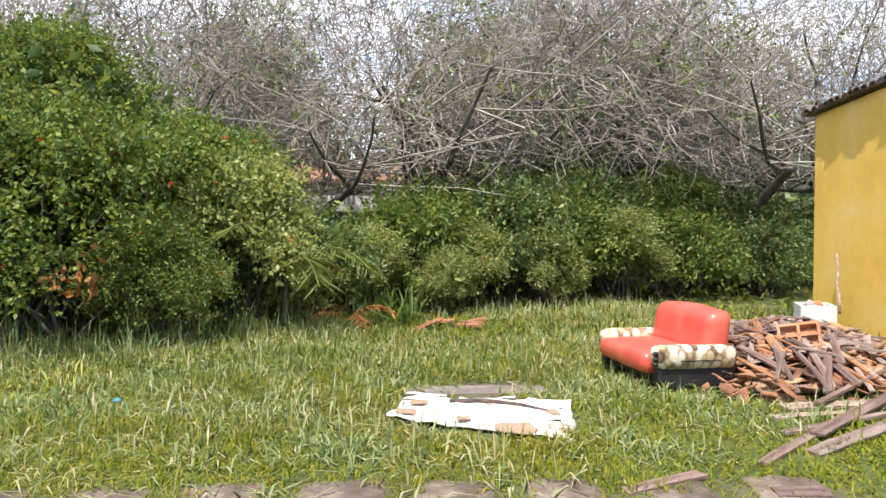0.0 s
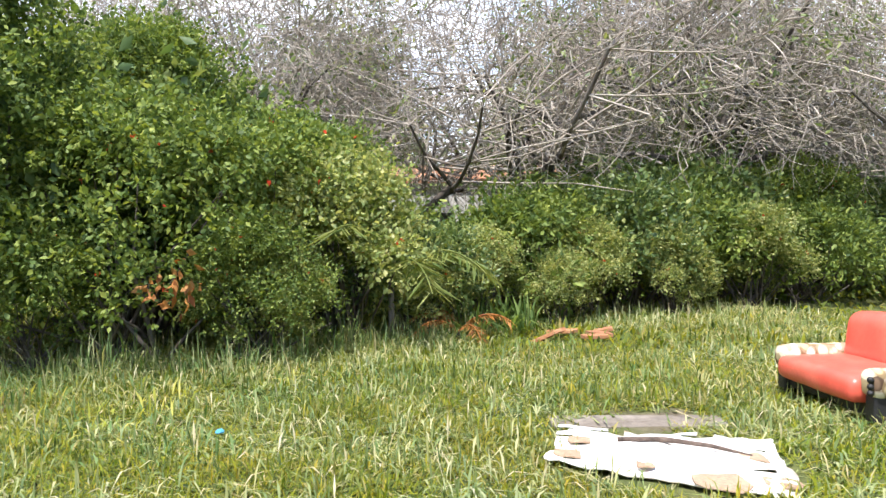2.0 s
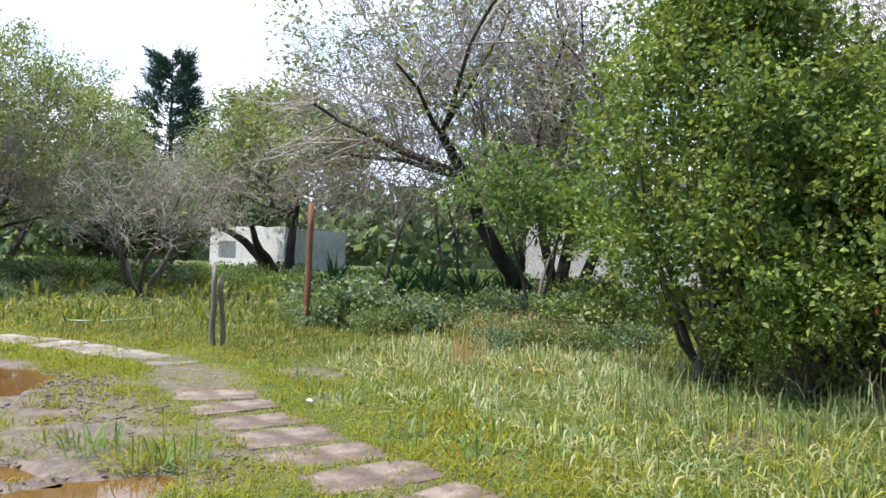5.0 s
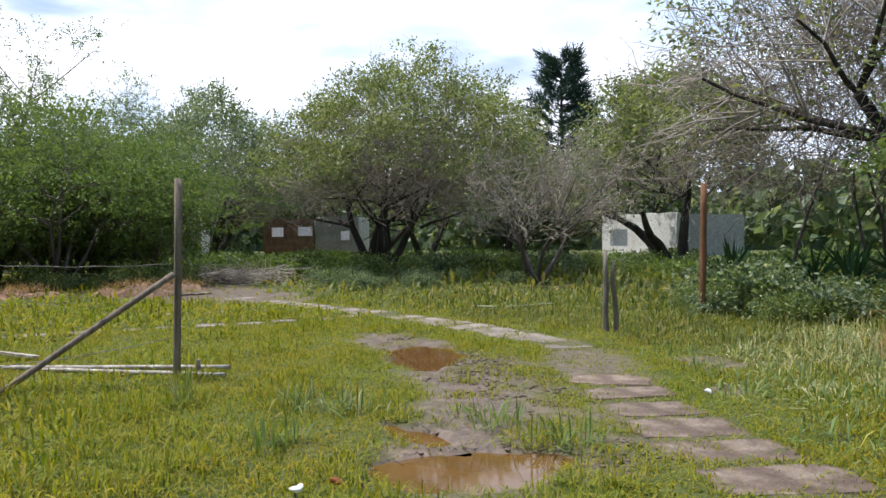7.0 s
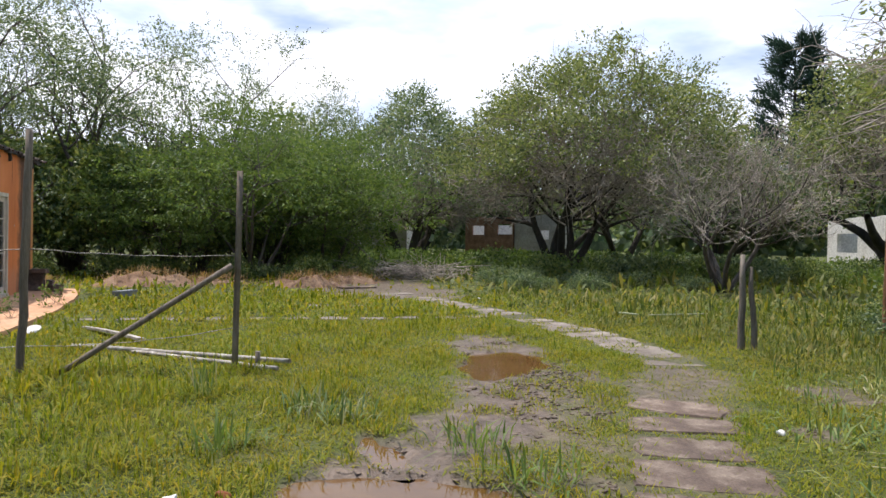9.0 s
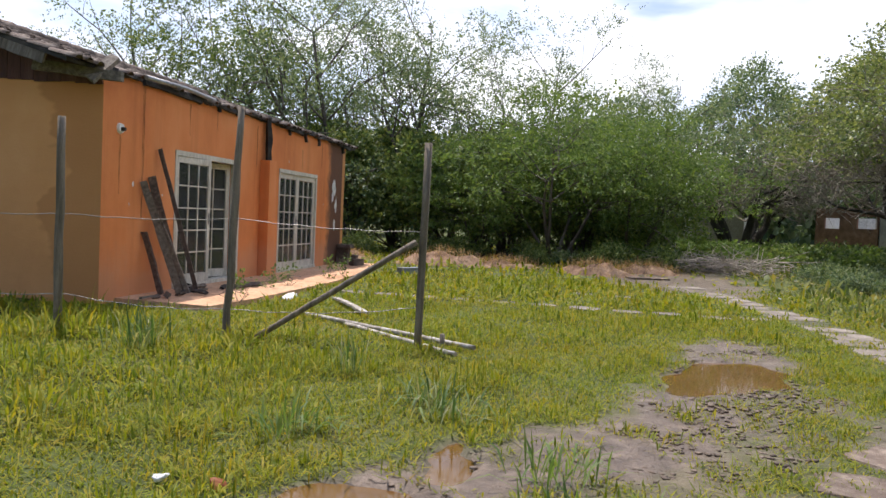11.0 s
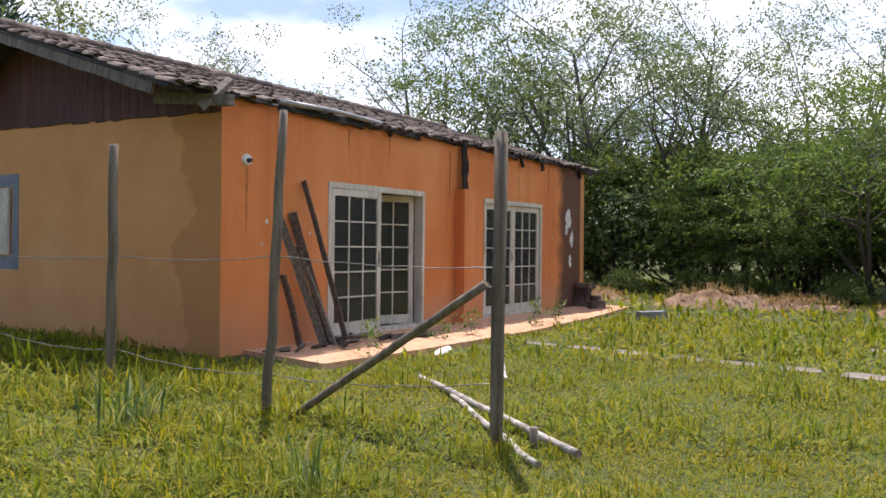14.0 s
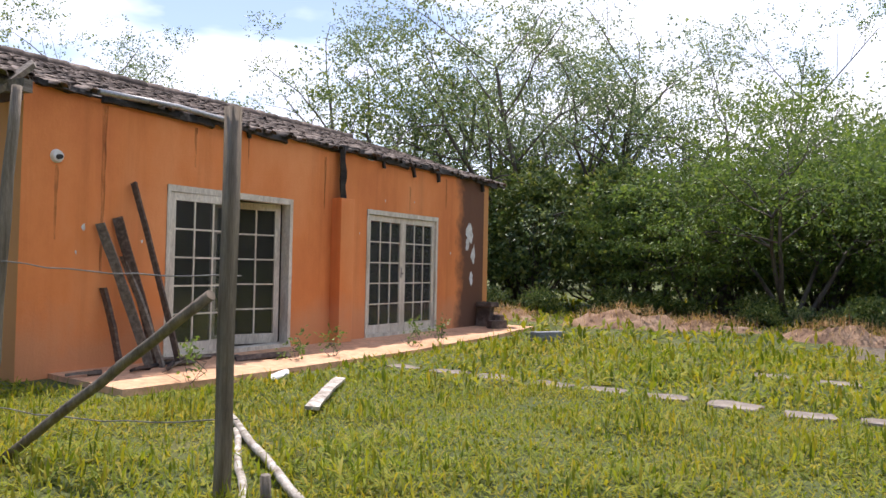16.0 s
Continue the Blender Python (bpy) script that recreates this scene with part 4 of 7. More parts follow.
tile_kinds = []
for s in range(4):
    v, f = tile_mesh(s)
    me = np_mesh("tile", v, f, TILE)
    for p_ in me.polygons:
        p_.use_smooth = True
    tile_kinds.append(me)
tv, tf = tile_mesh(9)
TP, TR = 0.15, 0.33
ncol, nrow = int((RY1 - RY0) / TP), int(SL / TR)
far_v, far_f, cnt, singles = [], [], 0, []
for side in (1, -1):
    for r in range(nrow):
        for c in range(ncol):
            y = RY0 + (c + 0.5) * TP
            u = SL - (r + 1) * TR + rngh.uniform(-0.02, 0.02)
            if r == 0 and rngh.random() < 0.22:
                continue
            drop_ = (rngh.uniform(-0.06, 0.1) if r == 0 else 0.0)
            sag = 0.02 * noise.noise(Vector((y * 0.6, u * 0.6, 2.0)))
            m_ = on_roof(u + drop_, y + rngh.uniform(-0.012, 0.012), side, -0.035 + sag + rngh.uniform(0, 0.008)) @ pose(0, 0, 0, rngh.uniform(-4, 4), -2.2 + rngh.uniform(-1.5, 1.5), rngh.uniform(-5, 5))
            if side == 1 and r < 4:
                singles.append(m_)
            else:
                mm = np.array(m_)
                far_v.append(tv @ mm[:3, :3].T + mm[:3, 3])
                far_f.append(tf + cnt)
                cnt += len(tv)
child("tiles", np_mesh("tiles", np.concatenate(far_v), np.concatenate(far_f), TILE_JOINED), roof)
roof.children[0]["kind"] = "stuff"
v, f = tubes(*zip(*[((-4.4, y, 4.5), (-4.4, y + 0.42, 4.51), 0.1, 0.115) for y in np.arange(RY0, RY1 - 0.3, 0.38)]), 8)
child("ridge_tiles", np_mesh("ridge_tiles", v, f, TILE_JOINED), roof)

# maroon boards over the end wall
n_b = 44
for i in range(n_b):
    x0 = -8.95 + i * 8.95 / n_b
    x1 = x0 + 8.95 / n_b - 0.008
    zt = [min(4.5 - abs(x + 4.4) * RS - 0.1, 4.4) for x in (x0, x1)]
    bm = bmesh.new()
    vs = box(bm, x0, x1, -0.03, 0.0, 2.89 - 0.042 * x0 + rngh.uniform(-0.012, 0.012), 3.4)
    for v in vs:
        if v.co.z > 3.39:
            v.co.z = zt[0] if abs(v.co.x - x0) < 1e-4 else zt[1]
    part("gable_board", bm, MAROON, house)
# barge boards and beam ends under the overhang
for side in (1, -1):
    bm = bmesh.new()
    box(bm, 0.0, SL - 0.35, -0.02, 0.02, -0.22, -0.05)
    bmesh.ops.subdivide_edges(bm, edges=[e for e in bm.edges if e.calc_length() > 1], cuts=24)
    roughen(bm, 0.022, 3, side)
    b_ = part("barge_board", bm, WOOD_GREY, house, "weathered grey barge board")
    b_.matrix_local = on_roof(0, RY0 + 0.03, side)
    for u in (1.4, 2.9):
        bm = bmesh.new()
        box(bm, -0.05, 0.05, -0.62, 0.25, -0.2, -0.09)
        b_ = part("purlin", bm, WOOD_DARK, house)
        b_.matrix_local = on_roof(u, 0.0, side)
bm = plank_bm(1.15, 0.13, 0.1, rngh, 0.0)
b_ = part("beam_end", bm, WOOD_GREY, house, "broken grey beam at the roof corner")
b_.matrix_local = aim((-0.75, -0.35, 3.08), (0.2, -0.2, 2.98), 1.57)
bm = plank_bm(0.5, 0.2, 0.05, rngh, 0.0)
b_ = part("beam_end", bm, WOOD_GREY, house)
b_.matrix_local = aim((0.02, -0.32, 2.9), (0.14, -0.05, 3.2), 0.3)
bm = plank_bm(3.2, 0.14, 0.08, rngh, 0.0)
b_ = part("tie_beam", bm, WOOD_GREY, house, "grey tie beam under the overhang")
b_.matrix_local = aim((-8.6, -0.6, 3.42), (-5.4, -0.6, 3.5), 1.57)
bm = plank_bm(2.4, 0.1, 0.08, rngh, 0.0)
b_ = part("strut", bm, WOOD_GREY, house)
b_.matrix_local = aim((-7.3, -0.55, 3.0), (-5.2, -0.55, 4.05), 1.57)
# burnt wood and gaps along the eaves
y = 0.1
while y < 9.6:
    L_ = rngh.uniform(0.4, 1.1)
    bm = plank_bm(L_, rngh.uniform(0.06, 0.13), 0.05, rngh, 0.01, 8)
    roughen(bm, 0.02, 7, y)
    b_ = part("burnt_batten", bm, CHARRED, house)
    b_.matrix_local = aim((0.03, y, 3.1 + rngh.uniform(-0.03, 0.03)), (0.05, y + L_, 3.1 + rngh.uniform(-0.05, 0.05)), 1.4)
    if rngh.random() < 0.45:
        bm = plank_bm(rngh.uniform(0.12, 0.28), 0.06, 0.04, rngh, 0.0, 3)
        roughen(bm, 0.02, 9, y)
        b_ = part("burnt_batten", bm, CHARRED, house)
        b_.matrix_local = aim((0.05, y + 0.2, 3.1), (0.06, y + 0.24, 2.85), 0)
    y += L_ * rngh.uniform(0.7, 1.3)
bm = plank_bm(1.0, 0.12, 0.09, rngh, 0.0, 8)
roughen(bm, 0.03, 8, 2)
b_ = part("burnt_batten", bm, CHARRED, house, "charred timber hanging over the pilaster")
b_.matrix_local = aim((0.08, 5.02, 3.12), (0.1, 5.04, 2.2), 0)
me = pole_mesh("gutter", [(0.13, 0.75, 3.13), (0.13, 1.8, 3.16), (0.12, 2.75, 3.13)], [0.035] * 3, 8, GUTTER)
child("gutter", me, house, "loose piece of grey metal gutter")
# flaked plaster by the far corner and stray flakes
for y0, z0, s in ((9.25, 1.95, 0.3), (9.42, 1.55, 0.22), (9.35, 1.05, 0.16), (9.15, 1.72, 0.14), (0.7, 1.63, 0.05), (0.62, 1.35, 0.03), (8.5, 1.55, 0.035), (6.3, 2.4, 0.03), (7.2, 2.45, 0.025), (1.45, 1.5, 0.03), (5.6, 1.8, 0.03)):
    bm = bmesh.new()
    r_ = [bm.verts.new((0.004, y0 + s * 0.55 * math.cos(a) * rngh.uniform(0.4, 1.1), z0 + s * math.sin(a) * rngh.uniform(0.5, 1.1))) for a in np.linspace(0, 6.283, 17)[:-1]]
    bm.faces.new(r_)
    part("flaked_patch", bm, WHITE_WALL, house, "bare white patch of flaked plaster")

# brown streaks that run down from the eaves and the lamp
for y0, zt, ln, w in ((0.92, 3.02, 1.9, 0.07), (0.37, 2.28, 0.8, 0.05), (2.2, 2.98, 0.5, 0.05), (4.7, 2.95, 0.9, 0.06), (7.05, 2.72, 0.5, 0.05), (3.1, 3.0, 0.35, 0.04), (8.3, 3.0, 0.6, 0.06)):
    bm = bmesh.new()
    n_ = 10
    l_ = [bm.verts.new((0.003, y0 - w * 0.5 * (1 - 0.6 * k / n_) * rngh.uniform(0.6, 1.2), zt - ln * k / n_)) for k in range(n_ + 1)]
    r_ = [bm.verts.new((0.003, y0 + w * 0.5 * (1 - 0.6 * k / n_) * rngh.uniform(0.6, 1.2), zt - ln * k / n_)) for k in range(n_ + 1)]
    for k in range(n_):
        bm.faces.new((l_[k], r_[k], r_[k + 1], l_[k + 1]))
    bmesh.ops.recalc_face_normals(bm, faces=bm.faces)
    part("rust_streak", bm, STREAK, house, "brown water streak on the plaster")

# window in the end wall
bm = bmesh.new()
for a in ((-8.55, -4.8, 2.2, 2.4), (-8.55, -4.8, 0.92, 1.12), (-5.0, -4.8, 1.12, 2.2), (-8.55, -8.45, 1.12, 2.2)):
    box(bm, a[0], a[1], -0.01, -0.004, a[2], a[3])
part("window_band", bm, BLUE_BAND, house, "blue-grey painted band round the window")
win = part("window", (lambda b: (box(b, WX0, WX1, 0.06, 0.1, WZ0, WZ0 + 0.07), box(b, WX0, WX1, 0.06, 0.1, WZ1 - 0.07, WZ1), box(b, WX0, WX0 + 0.1, 0.02, 0.1, WZ0, WZ1), box(b, WX1 - 0.16, WX1, 0.02, 0.1, WZ0, WZ1), b)[-1])(bmesh.new()), WOOD_DARK, house, "brown wooden window with iron bars")
for i in range(5):
    me = pole_mesh("bar", [(WX0 + 0.25 + i * 0.3, 0.05, WZ0), (WX0 + 0.25 + i * 0.3, 0.05, WZ1)], [0.009] * 2, 6, BLACK_BASE)
    child("bar", me, win)
bm = bmesh.new()
box(bm, WX0 + 0.1, WX1 - 0.16, 0.075, 0.081, WZ0 + 0.07, WZ1 - 0.07)
pn = part("pane", bm, GLASS, win)
for x0, x1 in ((-5.94, -5.03), (-8.43, -7.85)):
    sh = part("shutter", (lambda b: (box(b, x0, x1, -0.05, -0.02, WZ0 + 0.02, WZ1 - 0.02, bev=0.006), b)[-1])(bmesh.new()), WHITE_WOOD, house, "open white board shutter")
    for i in range(5):
        bm = bmesh.new()
        xa = x0 + (x1 - x0) * i / 5
        box(bm, xa + 0.006, xa + (x1 - x0) / 5 - 0.006, -0.062, -0.05, WZ0 + 0.03, WZ1 - 0.03)
        part("slat", bm, WHITE_WOOD, sh)


# french doors
def leaf_part(parent, w, h, cols, rows, m, label):
    """A glazed door leaf, hinged at x = 0, in the x z plane."""
    bm = bmesh.new()
    s = 0.085
    box(bm, 0, s, -0.02, 0.02, 0, h, bev=0.004)
    box(bm, w - s, w, -0.02, 0.02, 0, h, bev=0.004)
    box(bm, s, w - s, -0.019, 0.019, 0, 0.14)
    box(bm, s, w - s, -0.019, 0.019, h - 0.1, h)
    lf = part("door_leaf", bm, WHITE_WOOD, parent, label)
    lf.matrix_local = m
    gw, gh = w - 2 * s, h - 0.24
    for i in range(1, cols):
        bm = bmesh.new()
        box(bm, s + gw * i / cols - 0.011, s + gw * i / cols + 0.011, -0.014, 0.014, 0.14, h - 0.1)
        part("muntin", bm, WHITE_WOOD, lf)
    for j in range(1, rows):
        bm = bmesh.new()
        z = 0.14 + gh * j / rows
        box(bm, s, w - s, -0.0125, 0.0125, z - 0.011, z + 0.011)
        part("muntin", bm, WHITE_WOOD, lf)
    bm = bmesh.new()
    box(bm, -gw / cols / 2 + 0.012, gw / cols / 2 - 0.012, -0.002, 0.002, -gh / rows / 2 + 0.012, gh / rows / 2 - 0.012)
    pm = None
    for i in range(cols):
        for j in range(rows):
            mt = Matrix.Translation((s + gw * (i + 0.5) / cols, 0, 0.14 + gh * (j + 0.5) / rows))
            if pm is None:
                ob = part("pane", bm, GLASS, lf)
                pm = ob.data
            else:
                ob = child("pane", pm, lf)
            ob.matrix_local = mt
            ob.visible_shadow = False
    bm = bmesh.new()
    box(bm, w - 0.06, w - 0.035, -0.035, -0.02, h * 0.47, h * 0.56, bev=0.004)
    box(bm, w - 0.055, w - 0.04, -0.07, -0.035, h * 0.5, h * 0.515)
    part("handle", bm, METAL, lf, "dull metal handle")
    return lf


def door_part(y0, y1, name):
    bm = bmesh.new()
    box(bm, -0.15, 0.012, y0, y0 + 0.06, DBOT, DTOP)
    box(bm, -0.15, 0.012, y1 - 0.06, y1, DBOT, DTOP)
    box(bm, -0.15, 0.014, y0, y1, DTOP - 0.06, DTOP + 0.02)
    box(bm, -0.19, 0.03, y0, y1, DBOT - 0.05, DBOT + 0.015)
    door = empty(name, Matrix(), "pair of worn white glazed doors in the orange wall", "door")
    part("frame", bm, WHITE_WOOD, door, "worn white door frame")
    return door


RZ = Matrix.Rotation(math.pi / 2, 4, "Z")
LH = DTOP - 0.06 - DBOT - 0.02
lw = (D1[1] - D1[0] - 0.12) / 2
d1 = door_part(*D1, "french_door")
leaf_part(d1, lw, LH, 3, 5, Matrix.Translation((-0.03, D1[0] + 0.06, DBOT + 0.017)) @ RZ @ Matrix.Rotation(radians(-2), 4, "Z"), "closed white glazed door leaf")
leaf_part(d1, lw, LH, 3, 5, Matrix.Translation((-0.16, D1[1] - 0.09, DBOT + 0.017)) @ Matrix.Rotation(radians(-90 - 20), 4, "Z"), "white glazed door leaf standing ajar inwards")
lw2 = (D2[1] - D2[0] - 0.13) / 2
d2 = door_part(*D2, "french_door")
leaf_part(d2, lw2, LH, 3, 5, Matrix.Translation((-0.05, D2[0] + 0.065, DBOT + 0.017)) @ RZ, "closed white glazed door leaf")
leaf_part(d2, lw2, LH, 3, 5, Matrix.Translation((-0.05, D2[1] - 0.065, DBOT + 0.017)) @ Matrix.Rotation(radians(-90), 4, "Z"), "closed white glazed door leaf")

# wall lamp
lamp = empty("wall_lamp", pose(0.0, 0.37, 2.37), "round white wall lamp base with a bulb holder", "wall lamp")
bm = bmesh.new()
bmesh.ops.create_cone(bm, cap_ends=True, segments=24, radius1=0.075, radius2=0.06, depth=0.035, matrix=Matrix.Translation((0.0175, 0, 0)) @ Matrix.Rotation(math.pi / 2, 4, "Y"))
part("base", bm, PLASTIC_WHITE, lamp, smooth=False)
bm = bmesh.new()
bmesh.ops.create_cone(bm, cap_ends=True, segments=14, radius1=0.03, radius2=0.024, depth=0.05, matrix=Matrix.Translation((0.06, 0.0, -0.01)) @ Matrix.Rotation(math.pi / 2, 4, "Y"))
part("bulb_holder", bm, BLACK_BASE, lamp, "dark bulb holder")

# patio
bm = bmesh.new()
pts = [(0.0, 0.35), (1.5, 0.2), (1.6, 1.5), (1.66, 4.4), (1.45, 7.2), (1.0, 10.3), (0.0, 10.3)]
pl = []
for (ax, ay), (bx, by) in zip(pts, pts[1:] + pts[:1]):
    for t in np.linspace(0, 1, 9)[:-1]:
        j_ = 0.05 * noise.noise(Vector((ax + t * 3, ay + t * 5, 0))) if ax + bx > 1 else 0
        pl.append((ax + (bx - ax) * t + j_, ay + (by - ay) * t))
tp = [bm.verts.new((x, y, 0.06)) for x, y in pl]
bt = [bm.verts.new((x + 0.01, y, -0.06)) for x, y in pl]
bm.faces.new(tp)
for k in range(len(pl)):
    bm.faces.new((bt[k], bt[(k + 1) % len(pl)], tp[(k + 1) % len(pl)], tp[k]))
bmesh.ops.recalc_face_normals(bm, faces=bm.faces)
tagged(part("patio", bm, PATIO), "orange-washed concrete patio along the house front", "patio", kind="structure")


# ---- fence ----
def post(m_pts, r, label, square=False, mtl=WOOD_POST):
    me = pole_mesh("fence_post", m_pts, r, 4 if square else 9, mtl)
    ob = new("fence_post", me)
    return tagged(ob, label, "fence post", "fence posts")


def bent(p, q, n, amp, seed):
    rng = np.random.default_rng(seed)
    out = []
    for i in range(n + 1):
        t = i / n
        o = amp * rng.normal(0, 1, 2) if 0 < i < n else (0, 0)
        out.append((p[0] + (q[0] - p[0]) * t + o[0], p[1] + (q[1] - p[1]) * t + o[1], p[2] + (q[2] - p[2]) * t))
    return out


pA = post(bent((4.655, -1.455, -0.3), (4.69, -1.475, 2.1), 4, 0.004, 1), [0.046] * 5, "square sawn grey fence post standing in grass", True)
post(bent((2.65, -1.66, -0.3), (2.69, -1.53, 2.42), 9, 0.007, 2), [0.04, 0.042, 0.039, 0.042, 0.038, 0.042, 0.04, 0.038, 0.036, 0.033], "crooked weathered fence pole leaning slightly")
post(bent((0.86, -1.89, -0.3), (0.83, -1.86, 2.24), 8, 0.004, 3), [0.044, 0.045, 0.043, 0.048, 0.043, 0.045, 0.043, 0.042, 0.04], "knotty brown round fence post")
post(bent((-1.35, -1.95, -0.3), (-1.32, -1.95, 2.4), 8, 0.004, 4), [0.045, 0.045, 0.043, 0.045, 0.04, 0.042, 0.04, 0.04, 0.036], "slim weathered fence post before the end wall")
post(bent((11.15, -1.14, -0.3), (11.16, -1.12, 1.28), 5, 0.012, 5), [0.05, 0.05, 0.046, 0.045, 0.04, 0.03], "split grey fence post with a pointed top", False, WOOD_GREY)
post(bent((11.3, -1.24, -0.3), (11.24, -1.2, 1.12), 5, 0.012, 15), [0.045, 0.04, 0.04, 0.038, 0.034, 0.02], "split half of a grey fence post", False, WOOD_GREY)
post(bent((14.1, -0.6, -0.3), (14.15, -0.58, 2.45), 6, 0.01, 6), [0.065, 0.065, 0.06, 0.065, 0.06, 0.06, 0.056], "reddish-brown round fence post in tall grass", False, M("red_post", [(0.16, 0.07, 0.03), (0.3, 0.14, 0.06)], 3, 0.8, 0.5, 30, (5, 5, 0.5)))
br = new("brace_pole", pole_mesh("brace_pole", bent((2.98, -1.7, 0.02), (4.62, -1.53, 1.1), 8, 0.006, 7), [0.031] * 9, 9, WOOD_POST))
tagged(br, "slanting round brace pole against the square post", "brace pole")


def wire(pts, sag, label):
    out = []
    for p, q in zip(pts, pts[1:]):
        for t in np.linspace(0, 1, 11)[:-1]:
            out.append((p[0] + (q[0] - p[0]) * t, p[1] + (q[1] - p[1]) * t, p[2] + (q[2] - p[2]) * t - sag * 4 * t * (1 - t) + 0.006 * math.sin(t * 23)))
    out.append(pts[-1])
    ob = new("fence_wire", pole_mesh("fence_wire", out, [0.0045] * len(out), 5, METAL))
    tagged(ob, label, "wire", "fence wires")


wire([(-4.6, -1.93, 1.2), (-1.3, -1.9, 1.21), (0.9, -1.8, 1.22), (2.75, -1.6, 1.25), (4.64, -1.34, 1.2)], 0.03, "thin slack wire strung between the fence posts")
wire([(-4.6, -1.9, 0.4), (-1.3, -1.9, 0.38), (0.9, -1.83, 0.37), (2.65, -1.6, 0.3), (4.64, -1.34, 0.42)], 0.05, "thin slack lower wire between the fence posts")

# poles and boards lying in the grass
for k, (p, q, r) in enumerate((((2.75, 0.25, 0.05), (5.24, -1.42, 0.06), 0.027), ((3.5, -0.28, 0.035), (5.1, -1.7, 0.03), 0.025))):
    ob = new("fallen_pole", pole_mesh("fallen_pole", bent(p, q, 8, 0.008, 20 + k), [r * 0.8] + [r] * 8, 9, PEELED))
    tagged(ob, "pole with peeling white paint lying in the grass", "pole", "fallen poles")
ob = new("stake", pole_mesh("stake", [(4.9, -1.37, -0.1), (4.9, -1.38, 0.17)], [0.03, 0.028], 6, WOOD_GREY))
tagged(ob, "short grey wooden stake in the grass", "stake")
rngp = np.random.default_rng(31)
ob = part("fallen_board", plank_bm(1.75, 0.11, 0.03, rngp, 0.015), PEELED)
ob.matrix_world = aim((3.5, 0.55, 0.07), (2.55, 2.1, 0.06), 0.1)
tagged(ob, "whitewashed board lying in the grass", "board")

# boards leaning on the wall
for p, q, w, mt, lb in (((0.42, 1.3, 0.06), (0.06, 0.86, 1.68), 0.1, WOOD_GREY, "broad grey board leaning on the orange wall"),
                        ((0.36, 1.46, 0.06), (0.05, 1.08, 1.76), 0.11, WOOD_DARK, "dark weathered board leaning on the orange wall"),
                        ((0.52, 1.62, 0.06), (0.05, 1.28, 2.18), 0.06, WOOD_DARK, "long narrow batten leaning on the orange wall"),
                        ((0.5, 1.4, 0.06), (0.06, 1.16, 1.32), 0.07, WOOD_GREY, "narrow grey board leaning on the orange wall"),
                        ((0.3, 1.0, 0.06), (0.05, 0.93, 0.96), 0.08, WOOD_DARK, "short dark board leaning on the orange wall")):
    ob = part("leaning_board", plank_bm((Vector(q) - Vector(p)).length, w, 0.04, rngp, 0.02, 8), mt)
    ob.matrix_world = aim(p, q, 1.35)
    tagged(ob, lb, "board", "boards against the wall")
for k in range(12):
    p = (rngp.uniform(0.12, 0.75), rngp.uniform(0.4, 2.6), 0.085)
    a = rngp.uniform(0, 6.28)
    L_ = rngp.uniform(0.12, 0.5) if k > 3 else rngp.uniform(0.5, 0.8)
    ob = part("wood_scrap", plank_bm(L_, rngp.uniform(0.03, 0.1), 0.03, rngp, 0.01, 4), (WOOD_DARK, WOOD_GREY, CHARRED)[k % 3])
    ob.matrix_world = aim(p, (p[0] + 0.3 * math.cos(a), p[1] + math.sin(a), 0.1), rngp.uniform(0, 1))
    tagged(ob, "broken scrap of wood on the patio", "wood scrap", "wood scraps")

# sooty masonry by the far corner, blocks
st = empty("masonry_stump", pose(0.0, 9.75, 0.0), "sooty broken masonry stump at the house corner", "masonry")
for a in ((0.02, 0.34, -0.2, 0.02, 0.05, 0.5), (0.04, 0.4, -0.26, 0.1, 0.46, 0.56), (0.36, 0.52, -0.05, 0.14, 0.05, 0.3)):
    bm = bmesh.new()
    box(bm, *a, bev=0.02)
    bmesh.ops.subdivide_edges(bm, edges=bm.edges, cuts=2, use_grid_fill=True)
    roughen(bm, 0.03, 5, a[0])
    part("stone", bm, SOOT_BLOCK, st)


def block(m, sx, sy, sz, mt, name, label, cat, group=""):
    bm = bmesh.new()
    box(bm, -sx / 2, sx / 2, -sy / 2, sy / 2, 0, sz, bev=min(sx, sy, sz) * 0.08)
    bmesh.ops.subdivide_edges(bm, edges=[e for e in bm.edges if e.calc_length() > 0.08], cuts=2, use_grid_fill=True)
    roughen(bm, min(sx, sy, sz) * 0.06, 11, sx + m.translation.x)
    ob = part(name, bm, mt)
    ob.matrix_world = m
    return tagged(ob, label, cat, group)


block(pose(0.65, 9.3, 0.06, 0, 0, 70), 0.42, 0.16, 0.16, SOOT_BLOCK, "concrete_block", "sooty broken block on the patio", "block", "blocks")
block(pose(2.3, 8.1, 0.0, 0, 0, 60), 0.62, 0.2, 0.17, BLOCK, "concrete_block", "blue-grey concrete block in the grass", "block", "blocks")
block(pose(7.9, 11.2, 0.0, 0, 0, 20), 1.0, 0.5, 0.05, CONCRETE, "stone_slab", "pale slab lying near the soil heaps", "slab")

# white litter
def litter(p, s, label, mt=PLASTIC_WHITE, seed=1):
    bm = bmesh.new()
    bmesh.ops.create_icosphere(bm, subdivisions=2, radius=s)
    for v in bm.verts:
        v.co.z = max(v.co.z * 0.6, -0.2 * s)
    roughen(bm, s * 0.7, 1.6 / s * 0.35, seed)
    ob = part("litter", bm, mt)
    ob.matrix_world = pose(*p)
    tagged(ob, label, "litter", "litter")


